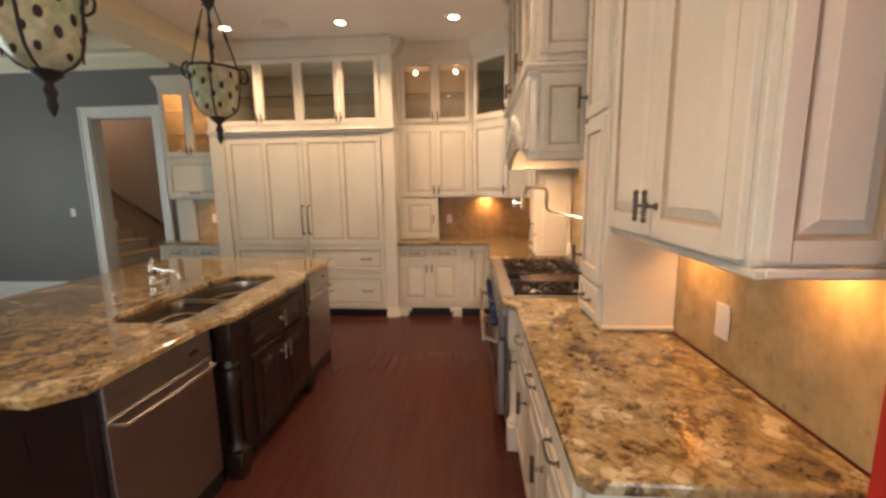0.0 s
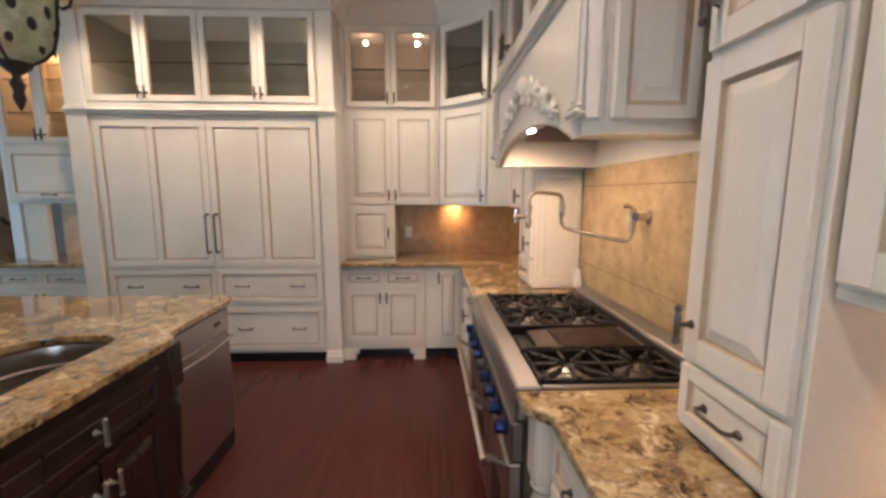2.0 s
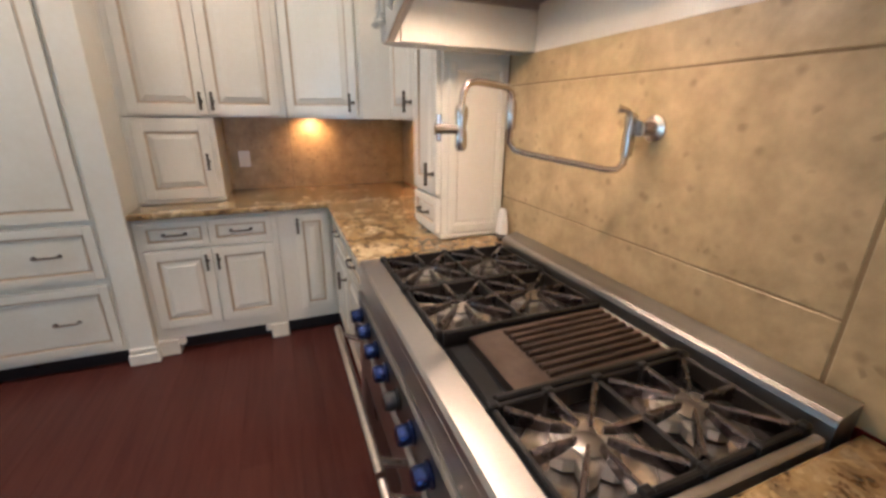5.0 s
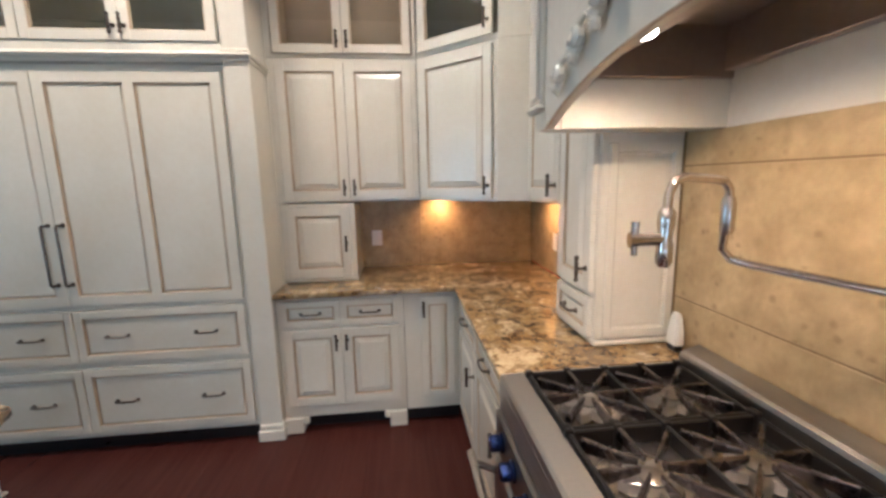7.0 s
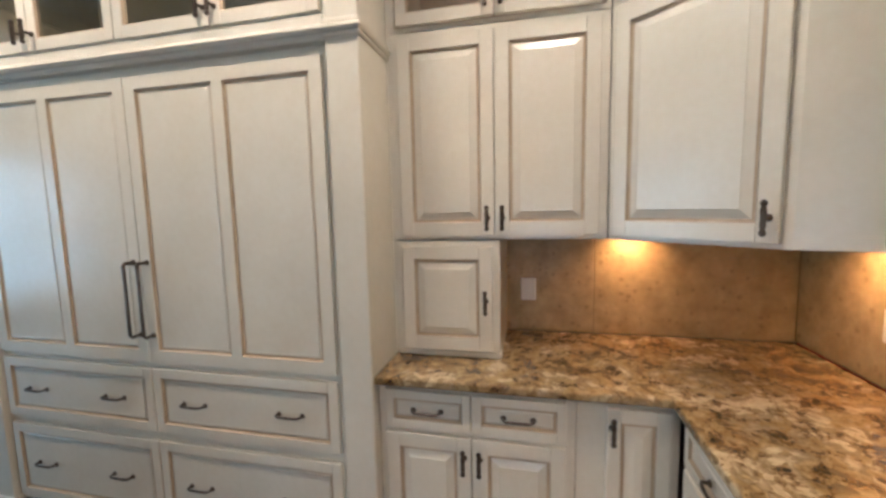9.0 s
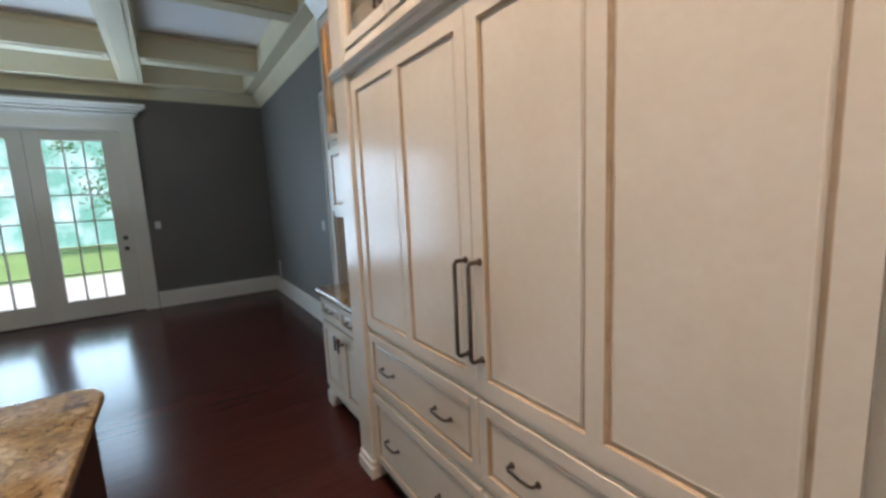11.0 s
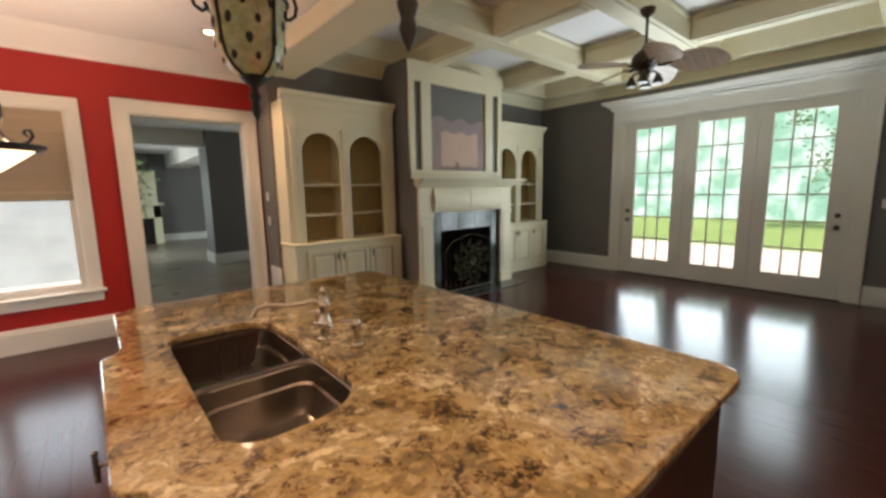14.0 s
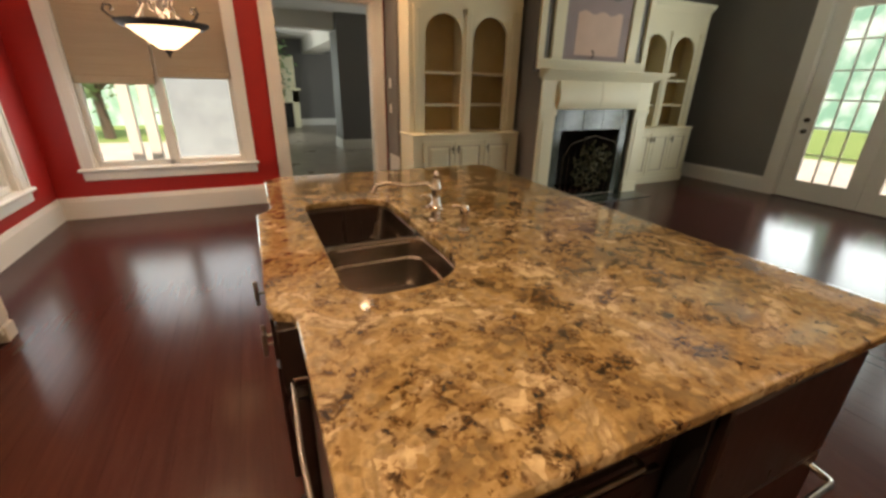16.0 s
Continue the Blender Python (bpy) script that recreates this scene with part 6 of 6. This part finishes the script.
# ---------------- ceiling fittings ----------------
# last two are unseen, added at guessed places to light the aisle
for x, y in ((-0.58, 4.66), (0.555, 4.655), (-1.79, 4.67), (-1.63, -0.51), (0.30, 2.60), (0.30, 0.80)):
    t = thing("recessed_downlight", "lit round recessed ceiling light with a white ring", "ceiling light", x, y, KC, group="recessed ceiling lights")
    g = Geo()
    g.rings([[(r * math.cos(a * math.pi / 14), r * math.sin(a * math.pi / 14), z) for a in range(28)] for r, z in ((0.050, -0.001), (0.052, -0.008), (0.085, -0.006), (0.088, -0.0005))], False, False)
    part("ring", g, TRIM, t, "", True)
    part("lens", Geo().lathe([(0.047, -0.004), (0.050, -0.001)], 24), BULB, t, "glowing lens")
    lamp("downlight_lamp", "SPOT", look((x, y, KC - 0.02), (x, y, 0)), 55, WARM, 0.05, spread=125, blend=0.8)
t = thing("ceiling_speaker", "round white speaker grille in the ceiling", "speaker", -1.238, 4.635, KC)
part("grille", Geo().lathe([(0.10, -0.006), (0.115, -0.004), (0.118, -0.0005)], 28), mat("grey_grille", (0.55, 0.53, 0.50), 0.7, fine=300), t, "", True)
part("rim", Geo().lathe([(0.117, -0.007), (0.13, -0.005), (0.132, -0.0003)], 28), TRIM, t, "", True)

# lamps under cabinets and in the hood
for x, y, z, p, e, s in ((1.53, 1.42, 1.385, 4.0, 1, 0), (1.53, 2.0, 1.385, 7.0, 1, 0), (0.90, 5.71, 1.43, 7, 0, 1), (1.50, 5.33, 1.43, 8, 1, 0), (1.48, 4.76, 1.43, 8, 1, 0), (-2.62, 5.70, 1.445, 14, 0, 1)):
    lamp("under_cabinet_lamp", "SPOT", look((x, y, z), (x + 0.12 * e, y + 0.12 * s, z - 0.20)), p, WARMER, 0.03, spread=145, blend=0.9)
for y in (3.654, 3.32):
    lamp("hood_spot", "SPOT", look((1.14, y, 1.850), (1.19, y, 0.9)), 12, (1.0, 0.64, 0.37), 0.012, spread=170, blend=0.75)
for x in (0.05, 0.53):
    lamp("cabinet_puck_lamp", "POINT", pose(x, 5.55, 2.93), 0.5, (1.0, 0.58, 0.36), 0.02)
lamp("bar_puck_lamp", "POINT", pose(-2.8, 5.66, 2.75), 4, WARMER, 0.02)
t = thing("puck_light", "small round lit puck light inside a glass cabinet", "cabinet light", 0.53, 5.55, 3.01)
part("lens", Geo().lathe([(0.016, -0.008), (0.020, -0.002), (0.020, 0.0)], 16), BULB, t, "", True)


# ---------------- plates, outlets and small things ----------------
def plate(name, label, m, w=0.075, h=0.115, toggles=1, sockets=False):
    t = thing(name, label, "outlet" if sockets else "light switch")
    t.matrix_world = m
    part("plate", Geo().box(-w / 2, w / 2, -0.007, 0, -h / 2, h / 2, 0.003), WHITEPLASTIC, t)
    for k in range(toggles):
        x = (k - (toggles - 1) / 2) * 0.046
        if sockets:
            for z in (-0.02, 0.02):
                part("socket", Geo().box(x - 0.014, x + 0.014, -0.009, -0.007, z - 0.013, z + 0.013, 0.003), WHITEPLASTIC, t)
        else:
            part("rocker", Geo().box(x - 0.014, x + 0.014, -0.010, -0.007, -0.032, 0.032, 0.002), WHITEPLASTIC, t)


plate("wall_outlet", "white outlet plate on the stone splash", pose(EX - 0.021, 1.858, 1.085, 0, 0, -90), 0.075, 0.125, 1, True)
plate("wall_outlet", "white outlet plate in the bar niche", pose(-2.86, NY - 0.021, 1.17), 0.075, 0.115, 1, True)
plate("wall_outlet", "white outlet plate on the corner splash", pose(0.42, NY - 0.021, 1.14), 0.075, 0.115, 1, True)
plate("wall_outlet", "white outlet plate near the corner splash", pose(EX - 0.021, 5.30, 1.14, 0, 0, -90), 0.075, 0.115, 1, True)
plate("wall_outlet", "white outlet plate in the bar niche", pose(-2.62, NY - 0.021, 1.12), 0.075, 0.115, 1, True)
plate("light_switch", "white light switch beside the french doors", pose(WX, 4.16, 1.30, 0, 0, 90))
plate("light_switch", "white light switch on the grey wall", pose(-5.0, NY, 1.27))
plate("light_switch", "white light switch above another on the grey wall", pose(RX, -1.20, 1.52, 0, 0, 90))
plate("light_switch", "white lower light switch on the grey wall", pose(RX, -1.20, 1.20, 0, 0, 90))
plate("wall_outlet", "white low wall plate near the room corner", pose(-7.6, NY, 0.42), 0.10, 0.28, 1, True)
t = thing("return_grille", "white low wall grille beside the hall door", "wall vent", RX, -1.02, 0, 0)
part("panel", Geo().box(0, 0.02, -0.22, 0.16, 0.24, 0.60, 0.006), TRIM, t)
t = thing("plug_in_freshener", "small white plug-in freshener behind the range", "air freshener", 1.595, 4.06, 0.92)
part("body", Geo().rings([[(-0.004 + a * q, b * q, z) for a, b in ((-0.020, -0.022), (-0.012, -0.030), (0.014, -0.030), (0.014, 0.030), (-0.012, 0.030), (-0.020, 0.022))] for q, z in ((0.9, 0.024), (1.0, 0.034), (0.92, 0.075), (0.66, 0.125), (0.45, 0.142))]), WHITEPLASTIC, t, "", True)
part("base", Geo().box(-0.02, 0.012, -0.024, 0.024, 0.0, 0.026, 0.004), BLACK, t)

# ---------------- stair hall behind the north wall ----------------
SYB = 7.30
structure("wall_stair_back", Geo().box(-8.0, -2.9, SYB, SYB + 0.12, 0, 4.2), TAN, "tan stair hall wall")
structure("wall_stair_east", Geo().box(-3.0, -2.88, NY + 0.16, SYB, 0, 4.2), TAN, "tan stair hall wall")
structure("wall_stair_west", Geo().box(-8.1, -8.0, NY + 0.16, SYB, 0, 4.2), TAN, "tan stair hall wall")
structure("ceiling_stair", Geo().box(-8.0, -2.9, NY + 0.16, SYB, 4.1, 4.2), CEIL, "white stair hall ceiling")
t = thing("staircase", "carpetless wooden stairs with white risers", "staircase")
for k in range(11):
    x1 = -4.35 - k * 0.27
    part("riser", Geo().box(x1 - 0.27, x1 - 0.004, 6.36, SYB - 0.004, 0.001, 0.18 * (k + 1) - 0.03), TRIM, t)
    part("tread", Geo().box(x1 - 0.28, x1 + 0.02, 6.33, SYB - 0.004, 0.18 * (k + 1) - 0.03, 0.18 * (k + 1), 0.008), TANWOOD, t)
t = thing("newel_post", "cream boxed newel post at the stair foot", "newel post", -4.95, 6.27, 0)
part("post", Geo().box(-0.06, 0.06, -0.06, 0.06, 0, 0.82, 0.006).box(-0.08, 0.08, -0.08, 0.08, 0.82, 0.87, 0.01), TRIM, t)
t = thing("wall_handrail", "dark wooden handrail on the stair wall", "handrail")
part("rail", Geo().tube([(-4.70, SYB - 0.07, 0.92), (-4.78, SYB - 0.07, 0.95), (-6.9, SYB - 0.07, 2.36)], 0.028, 10), ESPRESSO, t, "", True)
for k in range(3):
    x = -4.95 - k * 0.8
    z = 0.95 + (-4.78 - x) * 0.665
    part("bracket", Geo().tube([(x, SYB - 0.07, z - 0.02), (x, SYB - 0.05, z - 0.06), (x, SYB, z - 0.07)], 0.008, 6), BRONZE, t)
# unseen fill light, added to brighten the stair hall
lamp("stair_hall_lamp", "POINT", pose(-6.2, 6.6, 3.6), 24, WARM, 0.15)

# ---------------- hall seen through the far doorway ----------------
HF, HE = -12.5, -0.75
structure("wall_hall_back", Geo().box(-8.0, HE, HF - 0.15, HF, 0, 3.2), GREY, "blue-grey hall wall")
# openings in both side walls are added, to let daylight into the hall
g = Geo()
for y0, y1, z0, z1 in ((SY - 0.161, -7.5, 0, 3.2), (-7.5, -9.5, 0, 0.5), (-7.5, -9.5, 2.5, 3.2), (-9.5, HF, 0, 3.2)):
    g.box(HE, HE + 0.12, y0, y1, z0, z1)
structure("wall_hall_east", g, TRIM, "pale hall wall with an added opening for daylight")
g = Geo()
for y0, y1, z0, z1 in ((LY - 0.141, -4.0, 0, 3.2), (-4.0, -9.0, 0, 0.7), (-4.0, -9.0, 2.5, 3.2), (-9.0, HF, 0, 3.2)):
    g.box(-8.15, -8.0, y0, y1, z0, z1)
structure("wall_hall_west", g, GREY, "grey hall wall with an added opening for daylight")
structure("ceiling_hall", Geo().box(-8.0, HE, HF, SY - 0.161, 2.95, 3.05), CEIL, "white hall ceiling")
structure("floor_hall", Geo().box(-8.15, HE + 0.12, HF - 0.15, SY - 0.161, -0.06, -0.001), mat("pale_hall_floor", (0.24, 0.20, 0.15), 0.3, scale=2), "pale polished hall floor")
structure("column_hall", Geo().box(-3.40, -2.55, -6.60, -5.80, 0, 2.95), GREY, "square grey pier")
structure("baseboard_pier", Geo().box(-3.43, -2.52, -6.63, -5.77, 0, 0.24, 0.008), TRIM, "white pier base")
structure("trim_hall_beam", Geo().box(-3.3, -2.6, HF, -6.6, 2.5, 2.949).box(-2.549, HE, -6.4, -6.0, 2.62, 2.949), TRIM, "white boxed hall beam")
structure("baseboard_hall", Geo().box(-8.0, HE, HF, HF + 0.03, 0, 0.24, 0.006), TRIM, "white hall baseboard")
t = thing("hall_fireplace", "pale green painted fireplace at the end of the hall", "fireplace", -1.83, -11.6, 0)
part("surround", Geo().box(-0.42, -0.20, -0.3, 0, 0, 1.25, 0.01).box(0.20, 0.42, -0.3, 0, 0, 1.25, 0.01).box(-0.42, 0.42, -0.3, 0, 0.85, 1.25, 0.01), COFFER, t)
part("firebox", Geo().box(-0.20, 0.20, -0.3, -0.12, 0, 0.849), SOOT, t, "black firebox")
part("mantel", Geo().box(-0.50, 0.50, -0.32, 0.10, 1.25, 1.32, 0.015), COFFER, t)
part("overmantel", Geo().box(-0.36, 0.36, -0.3, -0.05, 1.32, 2.35, 0.01), COFFER, t)
# fill lamps added in those openings, standing in for the hall's daylight
lamp("daylight_hall", "AREA", look((HE - 0.02, -8.5, 1.5), (-5, -8.5, 0.8)), 32, DAY, 1.8, 1.8)
lamp("daylight_hall_west", "AREA", look((-7.98, -6.5, 1.6), (5, -6, 1.6)), 75, DAY, 4.8, 1.7)

# ---------------- outside ----------------
structure("ground", Geo().box(-80, 80, -80, 80, -0.32, -0.20), GRASS, "green lawn")
structure("pavement", Geo().box(-13.5, -8.09, -4.5, 9.5, -0.20, -0.06, 0.01), PAVING, "pale paved terrace")
structure("porch", Geo().box(HE + 0.121, 3.2, -3.6, SY - 0.16 - 0.7, -0.2, -0.07, 0.01), PAVING, "pale porch floor")

for x in (0.84, 1.09):
    t = thing("porch_column", "square white porch column outside the window", "column", x, -3.35, -0.07, group="porch columns")
    part("shaft", Geo().box(-0.07, 0.07, -0.07, 0.07, 0.14, 2.899, 0.006), TRIM, t)
    part("plinth", Geo().box(-0.09, 0.09, -0.09, 0.09, 0, 0.14, 0.01), TRIM, t)
structure("wall_wing", Geo().box(-0.62, 0.98, -6.7, -6.5, -0.2, 3.4), STUCCO, "pale stucco wall of a house wing")
structure("driveway", Geo().box(-0.6, 9, -9.5, -3.61, -0.2, -0.10, 0.01), PAVING, "pale driveway")


def tree(x, y, h, r, seed, label="leafy green tree beyond the terrace"):
    t = thing("tree", label, "tree", x, y, -0.2, group="garden trees")
    rg = random.Random(seed)
    g = Geo().tube([(0, 0, 0), (0.05, 0.03, h * 0.35), (-0.03, 0.06, h * 0.7)], [0.16, 0.11, 0.05], 8)
    for k in range(7):
        a, z = rg.uniform(0, 6.28), h * rg.uniform(0.3, 0.65)
        L = r * rg.uniform(0.5, 0.9)
        g.tube([(0, 0.03, z), (L * 0.5 * math.cos(a), L * 0.5 * math.sin(a), z + h * 0.08), (L * math.cos(a), L * math.sin(a), z + h * 0.2)], [0.05, 0.035, 0.012], 6)
    part("trunk", g, BARK, t)
    v, f = [], []
    nl = 2600
    cl = [(rg.gauss(0, r * 0.45), rg.gauss(0, r * 0.45), h * (0.35 + 0.6 * rg.random())) for _ in range(26)]
    for k in range(nl):
        c = cl[k % len(cl)]
        p = Vector((c[0] + rg.gauss(0, r * 0.2), c[1] + rg.gauss(0, r * 0.2), max(0.15, c[2] + rg.gauss(0, r * 0.2))))
        d = Vector((rg.gauss(0, 1), rg.gauss(0, 1), rg.gauss(0, 0.6))).normalized()
        e = d.orthogonal().normalized()
        s = rg.uniform(0.06, 0.13)
        n = len(v)
        v += [tuple(p - d * s), tuple(p + e * s * 0.45), tuple(p + d * s), tuple(p - e * s * 0.45)]
        f.append((n, n + 1, n + 2, n + 3))
    gg = Geo()
    gg.v, gg.f, gg.k = v, f, [0] * len(f)
    part("crown", gg, LEAF, t)["kind"] = "stuff"


k = 0
for x, y, h, r in ((-16.5, 9.5, 6.0, 2.0), (-16.0, -8.0, 5.5, 1.9), (-23.5, 3.4, 5, 1.8),
                  (3.4, -11.5, 4.0, 1.5), (-0.4, -12.0, 3.6, 1.4), (6.5, -3.0, 5.5, 2.1), (7.0, 1.0, 6.0, 2.2)):
    k += 1
    tree(x, y, h, r, 40 + k)

# added glowing boards behind the trees: daylight and haze put into their colour
m = bpy.data.materials.new("glowing_green_haze")
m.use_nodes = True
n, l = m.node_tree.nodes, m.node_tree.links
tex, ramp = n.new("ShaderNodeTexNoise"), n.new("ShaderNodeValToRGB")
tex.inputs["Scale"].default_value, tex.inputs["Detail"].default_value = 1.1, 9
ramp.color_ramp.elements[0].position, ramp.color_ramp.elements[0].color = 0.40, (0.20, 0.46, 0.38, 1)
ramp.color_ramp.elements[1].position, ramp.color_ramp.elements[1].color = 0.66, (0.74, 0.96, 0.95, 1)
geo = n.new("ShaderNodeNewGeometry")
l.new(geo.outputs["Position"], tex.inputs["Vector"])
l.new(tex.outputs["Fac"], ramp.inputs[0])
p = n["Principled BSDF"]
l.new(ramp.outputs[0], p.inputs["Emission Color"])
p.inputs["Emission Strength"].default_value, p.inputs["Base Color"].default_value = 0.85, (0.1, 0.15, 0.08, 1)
structure("backdrop", Geo().box(-27.2, -27, -30, 36, -0.2, 13).box(-10, 40, -16.2, -16, -0.2, 7).box(40, 40.2, -16, 40, -0.2, 14), m, "glowing backdrop painted as hazy sunlit woods")

# ---------------- floor boards ----------------
structure("floor_bed", Geo().box(WX - 0.16, EX + 0.16, SY - 0.16, NY + 0.16 + 1.35, -0.08, -0.012), BLACK, "dark floor bed")
fl = tagged(new("floor"), "dark red-brown polished wooden floor boards", "", "", "structure")
rg = random.Random(11)
BW = 0.128
cols = int((EX + 0.16 - WX + 0.16) / BW) + 1
shared, rest, nparts = {}, Geo(), 0
for i in range(cols):
    x = WX - 0.16 + i * BW
    y = SY - 0.16 - rg.choice([0.0, 0.4, 0.8, 1.2])
    while y < SYB:
        L = rg.choice([1.5, 1.8, 2.1, 2.4])
        y0, y1 = max(y, SY - 0.16), min(y + L, SYB)
        if y1 - y0 > 0.05:
            near = -0.75 < x < 1.1 and y1 > 0.8 and y0 < 5.2
            wide = -3.9 < x < -0.7 and y1 > 3.9 and y0 < 5.3
            if (near or wide) and nparts < 290:
                key = round(y1 - y0, 3)
                if key not in shared:
                    shared[key] = Geo().box(0.0002, BW - 0.0002, 0.0002, key - 0.0002, -0.012, 0.0, 0.0005).mesh("board", BOARDS)
                ob = new("board", shared[key])
                ob.parent = fl
                ob.matrix_local = pose(x, y0, 0)
                nparts += 1
            else:
                rest.box(x + 0.0002, x + BW - 0.0002, y0 + 0.0002, y1 - 0.0002, -0.012, 0.0, 0.0005)
        y += L
part("far_boards", rest, BOARDS, fl)["kind"] = "stuff"
